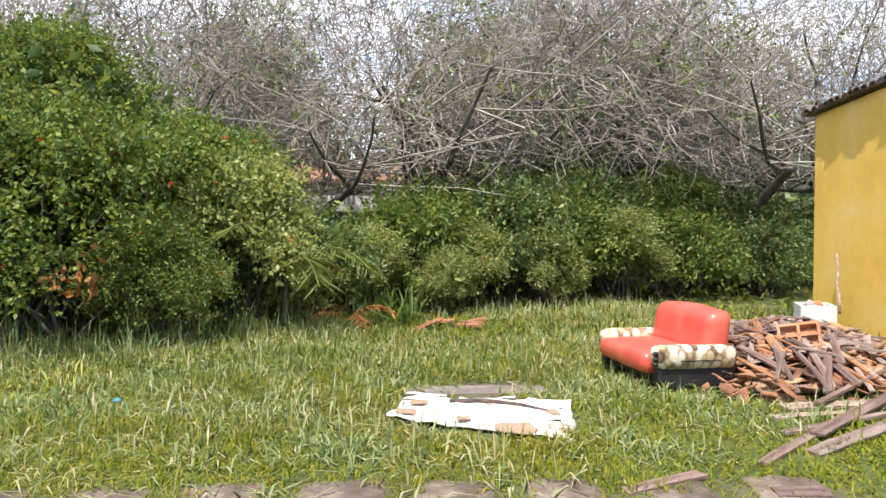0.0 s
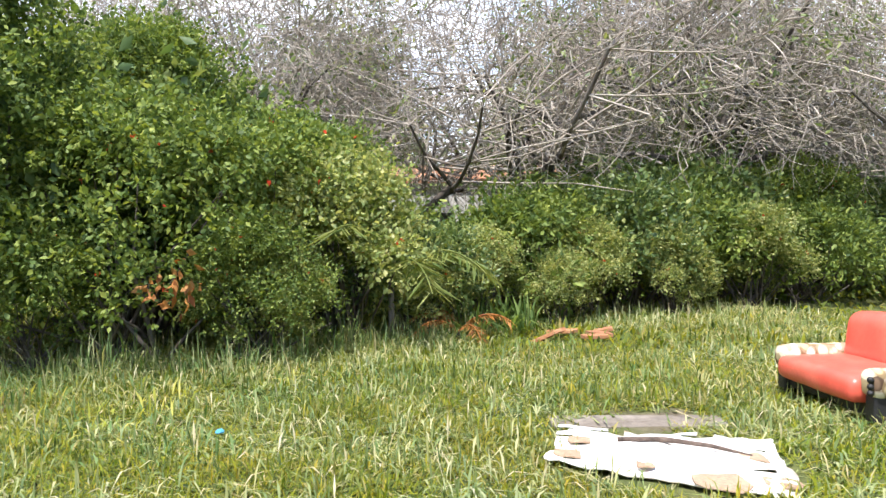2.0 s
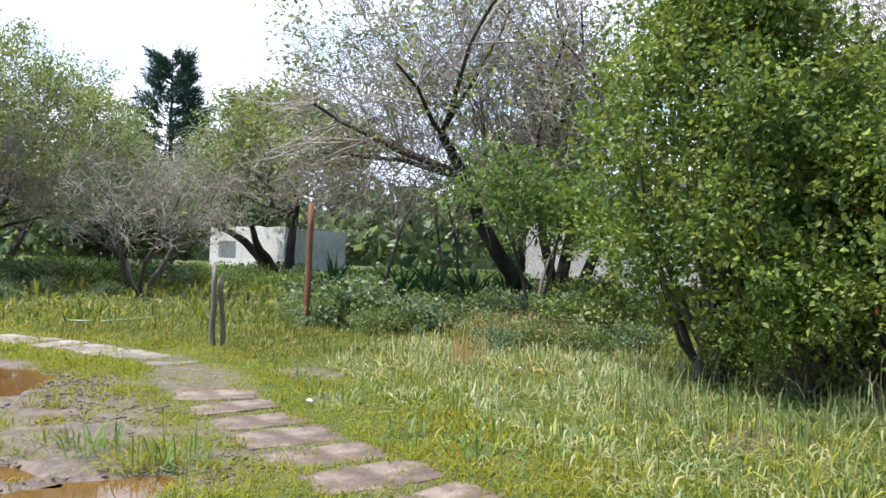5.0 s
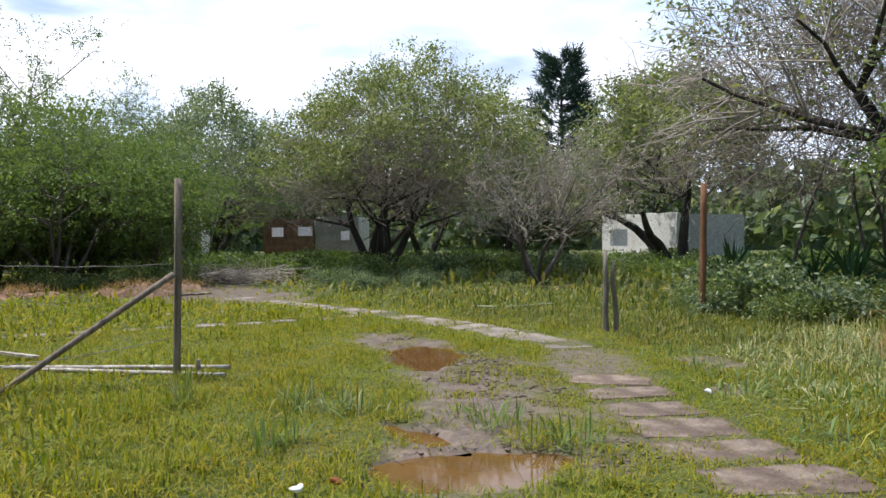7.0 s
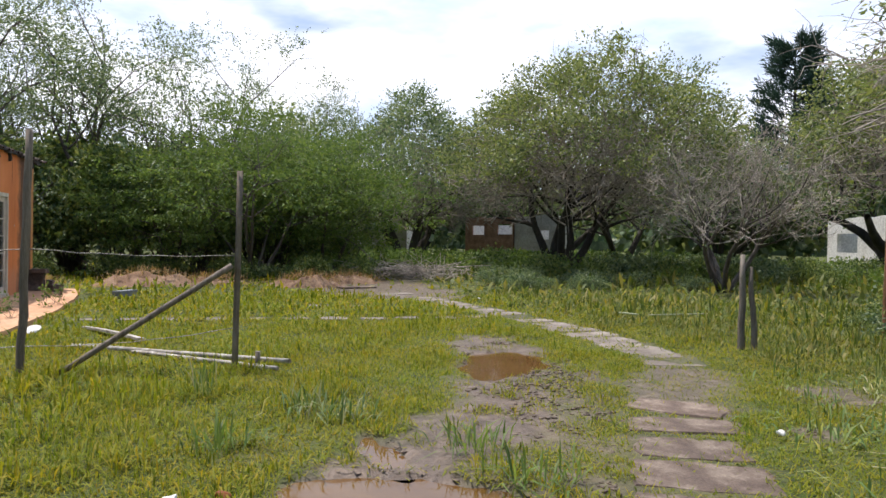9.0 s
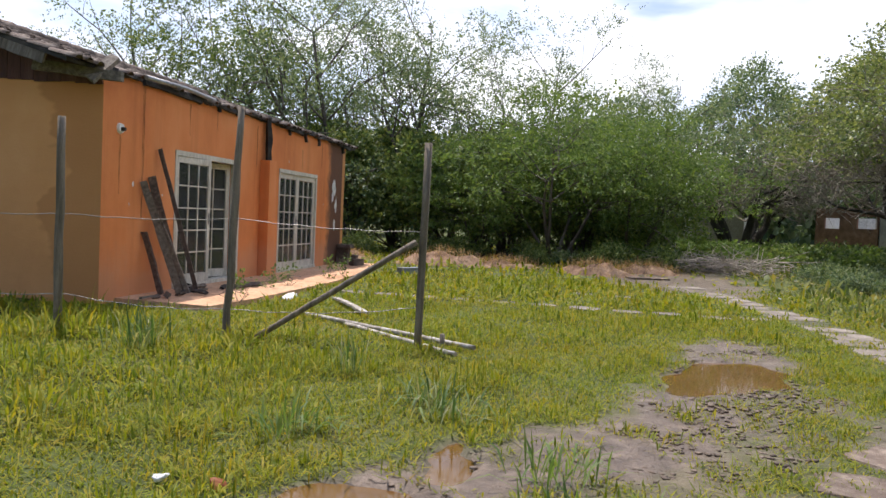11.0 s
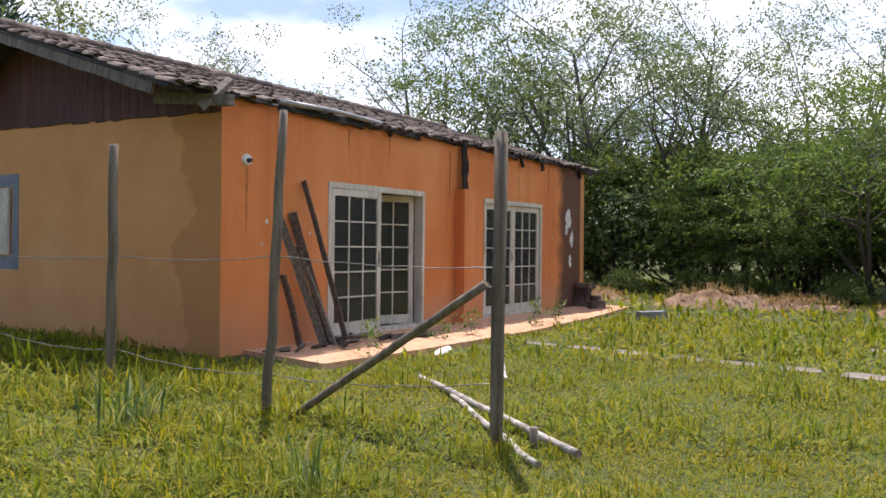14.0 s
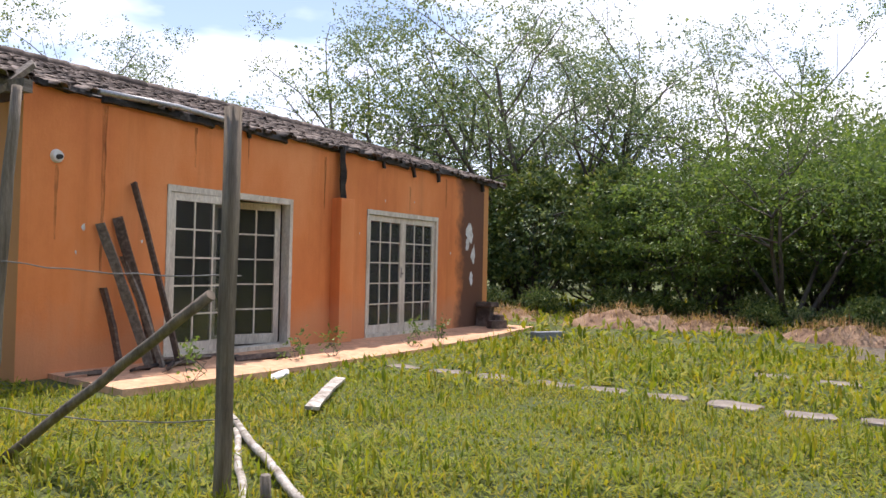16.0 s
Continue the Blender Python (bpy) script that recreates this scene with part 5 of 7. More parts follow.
for i, p in enumerate(((8.49, -5.15, 0.05), (11.74, -6.0, 0.08), (4.35, -5.66, 0.05), (10.1, 6.9, 0.06))):
    litter(p, 0.036, "crumpled scrap of white litter in the grass", seed=i + 1)
litter((1.95, 1.78, 0.06), 0.1, "crumpled white plastic bag in the grass", seed=9)
litter((4.62, -5.6, 0.03), 0.05, "dry orange leaf scrap on the ground", LEAF_DRY, 4)
litter((8.1, -10.94, 0.04), 0.03, "torn scrap of blue plastic in the grass", M("blue_plastic", [(0.05, 0.25, 0.4), (0.1, 0.4, 0.55)], 4, 0.5, 0.1, 20), 3)
for k, (p, q) in enumerate((((11.43, 2.9, 0.12), (11.66, 2.4, 0.12)), ((11.8, 2.3, 0.12), (12.95, 2.2, 0.14)))):
    ob = new("cane", pole_mesh("cane", bent(p, q, 4, 0.01, 60 + k), [0.016] * 5, 6, HOSE))
    tagged(ob, "pale green cane lying in the grass", "cane", "canes")


# ---- the red sofa ----
SX, SY = Vector((0.949, -0.316, 0)), Vector((-0.316, -0.949, 0))
sofa = empty("sofa", Matrix(((SX.x, -SY.x, 0, 6.25), (SX.y, -SY.y, 0, -15.44), (0, 0, 1, 0), (0, 0, 0, 1))), "red vinyl two-seat sofa with floral arms on the grass", "sofa")


def cushion(x0, x1, y0, y1, z0, z1, rnd_, puff=0.0, seed=0.0, tilt=None):
    """A rounded, slightly slack block; y runs from front to back."""
    bm = bmesh.new()
    box(bm, x0, x1, -y1, -y0, z0, z1)
    bmesh.ops.bevel(bm, geom=bm.edges[:], offset=rnd_, segments=4, affect="EDGES", profile=0.5)
    bmesh.ops.subdivide_edges(bm, edges=[e for e in bm.edges if e.calc_length() > 0.15], cuts=5, use_grid_fill=True)
    cx, cy, cz = (x0 + x1) / 2, -(y0 + y1) / 2, (z0 + z1) / 2
    for v in bm.verts:
        a, b = (v.co.x - cx) / (x1 - x0) * 2, (v.co.y - cy) / (y1 - y0) * 2
        c = (v.co.z - cz) / (z1 - z0) * 2
        v.co.z += puff * c * (1 - a * a) * max(0, 1 - b * b)
        if tilt:
            v.co.y -= tilt * max(0, v.co.z - z0)
    roughen(bm, 0.01, 4, seed)
    return bm


part("base", cushion(0.04, 1.42, 0.05, 0.78, 0.05, 0.2, 0.02), BLACK_BASE, sofa, "black sofa base")
part("seat", cushion(0.16, 1.3, -0.1, 0.62, 0.16, 0.36, 0.075, 0.03), RED_VINYL, sofa, "plump red vinyl seat", smooth=True)
part("backrest", cushion(0.14, 1.32, 0.5, 0.78, 0.3, 0.74, 0.1, 0.03, 1.0, 0.18), RED_VINYL, sofa, "red vinyl backrest with rounded corners", smooth=True)
for x0, x1 in ((0.0, 0.17), (1.29, 1.46)):
    part("arm_panel", cushion(x0 + 0.02, x1 - 0.02, 0.0, 0.78, 0.04, 0.24, 0.02), BLACK_BASE, sofa, "black lower arm panel")
    arm = part("arm", cushion(x0 - 0.02, x1 + 0.03, -0.03, 0.8, 0.22, 0.43, 0.075, 0.01, x0), FLORAL, sofa, "cream and brown floral arm cushion", smooth=True)
    bm = bmesh.new()
    box(bm, x0 - 0.025, x0 - 0.0, -0.6, -0.2, 0.3, 0.31, bev=0.003)
    part("piping", bm, BLACK_BASE, arm, "dark piping")
    for y in (0.06, 0.7):
        bm = bmesh.new()
        box(bm, x0 + 0.03, x0 + 0.1, -y - 0.05, -y + 0.03, -0.03, 0.05)
        part("foot", bm, BLACK_BASE, sofa)
for k in range(3):
    bm = bmesh.new()
    bmesh.ops.create_uvsphere(bm, u_segments=10, v_segments=8, radius=0.026, matrix=Matrix.Translation((0.02, 0.035, 0.27 + 0.05 * k)))
    part("knob", bm, BLACK_BASE, sofa, "black turned knob", smooth=True)

# ---- white sheet and concrete patch ----
bm = bmesh.new()
cx, cy = 6.15, -13.6
grid = {}
for i in range(27):
    for j in range(17):
        a, b = (i / 26 - 0.5), (j / 16 - 0.5)
        e0 = Vector((6.45, -12.78)).lerp(Vector((5.25, -13.67)), b + 0.5)
        e1 = Vector((7.2, -13.3)).lerp(Vector((6.22, -14.38)), b + 0.5)
        q = e0.lerp(e1, a + 0.5) + 0.07 * Vector((noise.noise(Vector((a * 4, b * 4, 2))), noise.noise(Vector((a * 4, b * 4, 9)))))
        z = 0.04 + 0.03 * noise.noise(Vector((q.x * 3, q.y * 3, 1))) + 0.028 * noise.noise(Vector((q.x * 8, q.y * 8, 4)))
        grid[i, j] = bm.verts.new((q.x, q.y, z))
for i in range(26):
    for j in range(16):
        e = min(i, 25 - i, j, 15 - j)
        if e < 2 and noise.noise(Vector((i * 0.4, j * 0.4, 7))) > 0.2:
            continue
        bm.faces.new((grid[i, j], grid[i + 1, j], grid[i + 1, j + 1], grid[i, j + 1]))
bmesh.ops.delete(bm, geom=[v for v in bm.verts if not v.link_faces], context="VERTS")
sh = part("sheet", bm, CLOTH, None, smooth=True)
md = sh.modifiers.new("thick", "SOLIDIFY")
md.thickness = 0.012
tagged(sh, "crumpled torn white sheet lying on the grass", "sheet")
me = pole_mesh("strap", [(6.6, -13.4, 0.08), (6.45, -13.65, 0.09), (6.2, -13.85, 0.085), (5.95, -13.95, 0.075)], [0.018, 0.02, 0.016, 0.008], 6, WOOD_DARK)
tagged(new("strap", me), "dark curved strip lying on the sheet", "strip")
for p, s in (((6.5, -12.95), 0.13), ((6.75, -13.2), 0.12), ((5.65, -13.45), 0.24), ((5.5, -13.75), 0.15), ((5.95, -13.95), 0.14), ((6.1, -13.25), 0.08)):
    bm = bmesh.new()
    r_ = [bm.verts.new((p[0] + s * math.cos(a) * rngp.uniform(0.6, 1), p[1] + s * 0.8 * math.sin(a) * rngp.uniform(0.6, 1), 0.068 + 0.008 * math.sin(3 * a))) for a in np.linspace(0, 6.283, 12)[:-1]]
    bm.faces.new(r_)
    ob = part("cardboard", bm, CARD)
    md = ob.modifiers.new("thick", "SOLIDIFY")
    md.thickness = 0.006
    tagged(ob, "torn brown piece of cardboard on the sheet", "cardboard", "cardboard pieces")
block(pose(7.2, -14.0, -0.05, 0, 0, 66), 1.35, 0.36, 0.06, PALE_CONCRETE, "stone_slab", "flat concrete slab almost lost in the grass", "slab")

# ---- bricks at the edge of the bushes ----
for i, (x, y, r, t) in enumerate(((11.3, -15.6, 35, 25), (11.6, -16.0, 30, 5), (11.15, -16.3, 75, -6), (11.4, -16.5, 60, 12), (10.95, -16.1, 80, 0))):
    block(pose(x, y, 0.06, 0, t, r), 0.46 if i < 2 else 0.34, 0.2, 0.05, BRICK, "brick", "loose orange brick at the edge of the bushes", "brick", "loose bricks")

# ---- rubble heap ----
rngr = np.random.default_rng(77)


def heap_z(x, y):
    u = ((x - 6.65) * 0.62 + (y + 17.7) * -0.78) / 2.2
    w = ((x - 6.65) * 0.78 + (y + 17.7) * 0.62) / 1.4
    return max(0.0, 0.44 * (1 - u * u - w * w))


frag_v, frag_f = [], []
cube = np.array([(x, y, z) for x in (-0.5, 0.5) for y in (-0.5, 0.5) for z in (-0.5, 0.5)])
cf = np.array([(0, 1, 3, 2), (4, 6, 7, 5), (0, 4, 5, 1), (2, 3, 7, 6), (0, 2, 6, 4), (1, 5, 7, 3)])
for i in range(1500):
    x, y = 6.65 + rngr.normal(0, 1.0), -17.7 + rngr.normal(0, 1.0)
    z = heap_z(x, y)
    if z <= 0.01:
        continue
    m_ = np.array(Euler(rngr.uniform(-0.6, 0.6, 3) * (1, 1, 5)).to_matrix())
    s = np.array([rngr.uniform(0.08, 0.34), rngr.uniform(0.03, 0.13), rngr.uniform(0.012, 0.03)])
    v = (cube + rngr.uniform(-0.12, 0.12, (8, 3))) * s @ m_.T + np.array([x, y, z * rngr.uniform(0.6, 1.0) + 0.02])
    frag_v.append(v)
    frag_f.append(cf + 8 * len(frag_f))
rub = new("tile_rubble", np_mesh("tile_rubble", np.concatenate(frag_v), np.concatenate(frag_f), M("rubble", [(0.25, 0.1, 0.05), (0.42, 0.2, 0.1), (0.55, 0.36, 0.22)], 2.5, 0.9, 0.5, 30, rnd=0.4, island=True)))
tagged(rub, "heap of broken orange tiles and splintered wood", "rubble heap", kind="stuff")
for i in range(230):
    a, r = rngr.uniform(0, 6.28), rngr.uniform(0, 1) ** 0.6
    x = 6.65 + r * (2.05 * math.cos(a) * 0.62 + 1.35 * math.sin(a) * 0.78)
    y = -17.7 + r * (-2.05 * math.cos(a) * 0.78 + 1.35 * math.sin(a) * 0.62)
    z = heap_z(x, y) + 0.05
    L_ = rngr.uniform(0.4, 1.5)
    yaw = rngr.normal(-0.85, 0.5)
    dx, dy = math.cos(yaw) * L_, math.sin(yaw) * L_
    if heap_z(x + dx, y + dy) <= 0:
        dx, dy = -dx, -dy
    z2 = max(heap_z(x + dx, y + dy), 0.0) + 0.06 + rngr.uniform(0, 0.05)
    ob = part("broken_plank", plank_bm(L_, rngr.uniform(0.03, 0.085), rngr.uniform(0.01, 0.022), rngr, 0.012, 4), (WOOD_ORANGE, WOOD_PALE, WOOD_RED, WOOD_PALE, WOOD_RED)[i % 5])
    ob.matrix_world = aim((x, y, z), (x + dx, y + dy, z2), rngr.uniform(-0.5, 0.5))
    tagged(ob, ("splintered orange board on the rubble heap", "pale weathered board on the rubble heap", "reddish-brown broken board on the rubble heap", "pale weathered board on the rubble heap", "reddish-brown broken board on the rubble heap")[i % 5], "plank", "planks on the rubble heap")
for p, q, w, mt in (((4.37, -13.34, 0.0), (4.36, -13.95, 0.015), 0.1, WOOD_RED), ((4.34, -14.47, 0.01), (4.99, -16.64, 0.05), 0.08, WOOD_RED), ((4.31, -14.93, 0.02), (4.43, -16.1, 0.07), 0.12, WOOD_PALE), ((4.54, -15.3, 0.05), (4.87, -16.9, 0.16), 0.1, WOOD_RED),
                    ((3.95, -14.1, 0.0), (3.8, -14.35, 0.01), 0.13, WOOD_RED), ((5.25, -15.85, 0.04), (4.8, -16.9, 0.06), 0.13, WOOD_PALE), ((5.1, -15.55, 0.02), (4.85, -16.3, 0.03), 0.1, WOOD_PALE), ((4.75, -15.2, 0.02), (4.5, -16.4, 0.12), 0.07, WOOD_RED),
                    ((5.5, -16.2, 0.1), (5.1, -17.7, 0.14), 0.14, WOOD_RED), ((6.6, -16.6, 0.44), (4.9, -18.1, 0.3), 0.07, WOOD_PALE), ((7.3, -17.4, 0.42), (5.2, -18.9, 0.34), 0.07, WOOD_RED)):
    ob = part("loose_board", plank_bm((Vector(q) - Vector(p)).length, w, 0.022, rngr, 0.004, 8), mt)
    ob.matrix_world = aim(p, q, rngr.uniform(-0.15, 0.15))
    tagged(ob, "weathered splintered board lying by the rubble", "board", "loose boards")
# hollow clay brick on the heap
hb = empty("hollow_brick", pose(6.05, -17.15, 0.42, -50, 10, 35), "orange hollow clay brick lying on the rubble heap", "brick")
bm = bmesh.new()
for a in ((-0.2, 0.2, -0.15, -0.12), (-0.2, 0.2, 0.12, 0.15), (-0.2, -0.17, -0.12, 0.12), (0.17, 0.2, -0.12, 0.12), (-0.17, 0.17, -0.015, 0.015), (-0.015, 0.015, -0.12, 0.12)):
    box(bm, a[0], a[1], a[2], a[3], -0.09, 0.09)
part("body", bm, BRICK, hb)
bm = bmesh.new()
box(bm, -0.17, 0.17, -0.12, 0.12, -0.08, 0.02)
part("core", bm, BRICK, hb)
# foam box
fb = empty("foam_box", pose(7.75, -19.75, 0.0, 0, 0, -45), "white foam box with rubble in it beside the yellow wall", "box")
bm = bmesh.new()
for a in ((-0.3, 0.3, -0.22, -0.18), (-0.3, 0.3, 0.18, 0.22), (-0.3, -0.26, -0.18, 0.18), (0.26, 0.3, -0.18, 0.18)):
    box(bm, a[0], a[1], a[2], a[3], 0.0, 0.52)
box(bm, -0.26, 0.26, -0.18, 0.18, 0.0, 0.4)
part("body", bm, PLASTIC_WHITE, fb)
for k in range(5):
    bm = bmesh.new()
    bmesh.ops.create_icosphere(bm, subdivisions=2, radius=0.09, matrix=Matrix.Translation((-0.2 + k * 0.1, 0.03 * (-1) ** k, 0.47)))
    roughen(bm, 0.05, 8, k)
    part("rubble_lump", bm, BRICK if k % 2 else GREY_WALL, fb)
tagged(new("stick", pole_mesh("stick", bent((7.55, -20.0, 0.4), (7.95, -20.5, 1.2), 4, 0.01, 4), [0.02, 0.022, 0.02, 0.02, 0.018], 6, WOOD_PALE)), "thin stick leaning on the yellow wall", "stick")

# ---- yellow building ----
YD = Vector((-0.915, 0.404, 0))
YN = Vector((0.404, 0.915, 0))
yel = empty("shed", Matrix(((YD.x, -YN.x, 0, 8.6), (YD.y, -YN.y, 0, -20.9), (0, 0, 1, 0), (0, 0, 0, 1))), "yellow plastered building with a tiled roof", "building")
bm = bmesh.new()
box(bm, 0, 7.0, 0.0, 0.2, -0.1, 3.35)
for v in bm.verts:
    if v.co.z > 3:
        v.co.z = 3.3 + 0.08 * v.co.x
box(bm, 0, 0.2, 0.2, 6.0, -0.1, 3.25)
box(bm, 6.8, 7.0, 0.2, 6.0, -0.1, 3.25)
box(bm, 0.2, 6.8, 5.8, 6.0, -0.1, 3.25)
part("wall", bm, YELLOW, yel, "sunlit yellow plastered wall")
bm = bmesh.new()
box(bm, -0.16, 7.2, -0.12, 6.2, 3.32, 3.38)
for v in bm.verts:
    v.co.z += 0.085 * v.co.x
yr = part("roof", bm, WOOD_DARK, yel, "edge of a brown tiled roof")
for k in range(48):
    ob = child("tile", tile_kinds[k % 4], yr)
    ob.matrix_local = Matrix.Translation((-0.1 + k * 0.15, 0.26 + rngr.uniform(-0.03, 0.03), 3.39 + 0.085 * (-0.2 + k * 0.15))) @ Matrix.Rotation(-math.pi / 2 + rngr.uniform(-0.05, 0.05), 4, "Z") @ Matrix.Rotation(0.1, 4, "Y")


# ---- far buildings ----
def wall_house(name, p, q, h, depth, mt, label, openings, roof=None, broken=0.0):
    """A plain building whose front runs from p to q, with openings (along, low, width, height)."""
    p, q = Vector((*p, 0)), Vector((*q, 0))
    d = (q - p).normalized()
    n = Vector((d.y, -d.x, 0))
    L = (q - p).length
    e = empty(name, Matrix(((d.x, -n.x, 0, p.x), (d.y, -n.y, 0, p.y), (0, 0, 1, 0), (0, 0, 0, 1))), label, "building")
    bm = bmesh.new()
    xs = sorted({0.0, L, *[o[0] for o in openings], *[o[0] + o[2] for o in openings]})
    for a, b in zip(xs, xs[1:]):
        o = [o for o in openings if o[0] <= a + 1e-6 and a + 1e-6 < o[0] + o[2]]
        if o:
            box(bm, a, b, 0, 0.2, -0.2, o[0][1])
            box(bm, a, b, 0, 0.2, o[0][1] + o[0][3], h)
        else:
            box(bm, a, b, 0, 0.2, -0.2, h)
    if broken:
        bmesh.ops.subdivide_edges(bm, edges=[k for k in bm.edges if abs(k.verts[0].co.z - h) < 0.01 and abs(k.verts[1].co.z - h) < 0.01 and k.calc_length() > 0.5], cuts=6)
        for v in bm.verts:
            if abs(v.co.z - h) < 0.01:
                v.co.z -= broken * (0.5 + 0.5 * noise.noise(Vector((v.co.x * 1.3, 0, p.x))))
    part("wall", bm, mt, e)
    bm = bmesh.new()
    box(bm, 0, 0.2, 0.2, depth, -0.2, h * 0.93)
    box(bm, L - 0.2, L, 0.2, depth, -0.2, h * 0.93)
    box(bm, 0.2, L - 0.2, depth - 0.2, depth, -0.2, h * 0.8)
    # ruins get white inner walls, standing in for sunlight seen through the openings
    part("wall", bm, WHITE_WALL if broken else mt, e)
    if roof:
        bm = bmesh.new()
        box(bm, -0.4, L + 0.4, -0.12, depth + 0.4, h, h + 0.14)
        for v in bm.verts:
            v.co.z += 0.15 * (v.co.y + 0.5)
        part("roof", bm, roof, e, "low red tiled roof")
    return e


wall_house("ruined_house", (19.7, 39.6), (22.4, 37.5), 3.1, 4, BRICK_WALL, "roofless ruin of bare brick among trees", ((0.5, 1.75, 0.85, 0.62), (2.3, 1.8, 1.05, 0.7)), None, 0.3)
wall_house("ruined_house", (22.5, 37.45), (24.8, 35.7), 3.3, 4, GREY_WALL, "grey plastered ruin with a small window", ((1.7, 1.5, 0.6, 0.6),), None, 0.5)
wall_house("ruined_house", (11.5, 43.5), (16.0, 41.5), 3.2, 4, GREY_WALL, "grey ruined wall behind the trees", ((1.0, 0.9, 0.7, 1.9),), None, 0.5)
wall_house("white_house", (32.5, 20.9), (31.2, 14.6), 2.85, 4, WHITE_WALL, "low white walled ruin among trees", ((0.8, 1.1, 1.6, 0.9),), None, 0.25)
wall_house("white_house", (28.6, 0.9), (30.4, -7.5), 3.0, 5, WHITE_WALL, "low white building behind the leaning tree", ((3.2, 1.0, 1.2, 1.1),), None, 0.15)
wall_house("white_house", (24.0, -14.5), (21.5, -23.5), 2.9, 6, WHITE_WALL, "white house with a red roof behind the bushes", ((3.5, 1.0, 1.2, 1.1),), BRICK)

# ---- soil heaps along the trees ----
def mound(p, rx, ry, h, seed, rot=0):
    bm = bmesh.new()
    n, k = 44, 14
    rows = []
    for j in range(k):
        r = j / (k - 1)
        rows.append([])
        for i in range(n):
            a = 6.2832 * i / n
            x, y = math.cos(a) * r * rx, math.sin(a) * r * ry
            z = h * (1 - r ** 1.6) * (0.75 + 0.5 * noise.noise(Vector((x * 1.7 + seed, y * 1.7, 0)))) + 0.1 * noise.noise(Vector((x * 4, y * 4, seed))) * (1 - r) + 0.04 * noise.noise(Vector((x * 11, y * 11, seed))) - 0.05
            rows[-1].append(bm.verts.new((x, y, z)))
    for a, b in zip(rows, rows[1:]):
        for i in range(n):
            bm.faces.new((a[i], b[i], b[(i + 1) % n], a[(i + 1) % n]))
    bmesh.ops.remove_doubles(bm, verts=bm.verts, dist=0.001)
    bmesh.ops.recalc_face_normals(bm, faces=bm.faces)
    ob = part("soil_heap", bm, SOIL, None, smooth=True)
    ob.matrix_world = pose(p[0], p[1], 0, 0, 0, rot)
    tagged(ob, "low heap of dry brown soil and straw", "soil heap", "soil heaps")
    rng = np.random.default_rng(seed)
    m_ = 520
    P = np.stack([rng.normal(0, rx * 0.45, m_), rng.normal(0, ry * 0.45, m_), np.zeros(m_)], axis=1)
    P[:, 2] = h * np.clip(1 - (np.hypot(P[:, 0] / rx, P[:, 1] / ry)) ** 1.6, 0, 1) * 0.75 - 0.03
    v, f = blades(P, rng.uniform(0.12, 0.4, m_), np.full(m_, 0.006), rng, 0.8)
    ob = new("dry_grass", np_mesh("dry_grass", v, f, STRAW))
    ob.matrix_world = pose(p[0], p[1], 0, 0, 0, rot)
    tagged(ob, "dry straw-coloured grass on a soil heap", "dry grass", kind="stuff")


for i, a in enumerate(((2.3, 12.4, 1.6, 0.8, 0.55, 10), (-0.8, 12.6, 1.2, 0.6, 0.35, -5), (4.0, 12.9, 1.3, 0.6, 0.3, 0), (6.6, 11.9, 1.3, 0.6, 0.45, -15), (8.0, 13.6, 1.2, 0.6, 0.35, 10), (-2.6, 13.4, 1.0, 0.6, 0.35, 10))):
    mound((a[0], a[1]), a[2], a[3], a[4], 40 + i, a[5])

# brush pile
rngb = np.random.default_rng(5)
n_ = 420
P0 = np.stack([rngb.normal(0, 0.9, n_), rngb.normal(0, 0.7, n_), rngb.uniform(0.02, 0.5, n_)], axis=1)
D0 = rngb.normal(0, 1, (n_, 3)) * [1, 1, 0.35]
D0 /= np.linalg.norm(D0, axis=1, keepdims=True)
Q0 = P0 + D0 * rngb.uniform(0.4, 1.2, (n_, 1))
Q0[:, 2] = np.clip(Q0[:, 2], 0.02, 0.95)
v, f = tubes(P0, Q0, np.full(n_, 0.014), np.full(n_, 0.006), 4)
bp = new("brush_pile", np_mesh("brush_pile", v, f, TWIG))
bp.matrix_world = pose(10.6, 15.5, 0)
tagged(bp, "pile of dry grey cut branches on bare soil", "brush pile", kind="stuff")

# ---- hedge of bushes before the first view ----
B1 = bush("bush", pose(12.9, -8.3, 0), 1, 2.5, 2.3, 5.9, 40000, LEAF_BUSH, "tall dense green bush with small glossy leaves", 0.082, 170, 7, 0.3, lr=(0.1, 0.25), taper=0.62)
B2 = bush("bush", pose(13.3, -12.2, 0), 2, 2.1, 2.1, 3.5, 12500, LEAF_BUSH, "dense green bush with a few red flowers", 0.086, 95, 7, 0.29, flowers=26, group="hedge bushes")
B3 = bush("bush", pose(14.2, -19.0, 0), 3, 1.9, 1.9, 2.5, 8500, LEAF_DARK, "dark green bush in the hedge", 0.12, 50, 6, 0.26, group="hedge bushes")
B4 = bush("bush", pose(15.3, -18.4, 0), 4, 2.0, 1.8, 2.3, 8500, LEAF_BUSH, "leafy green bush with pointed leaves", 0.14, 50, 6, 0.2, group="hedge bushes")
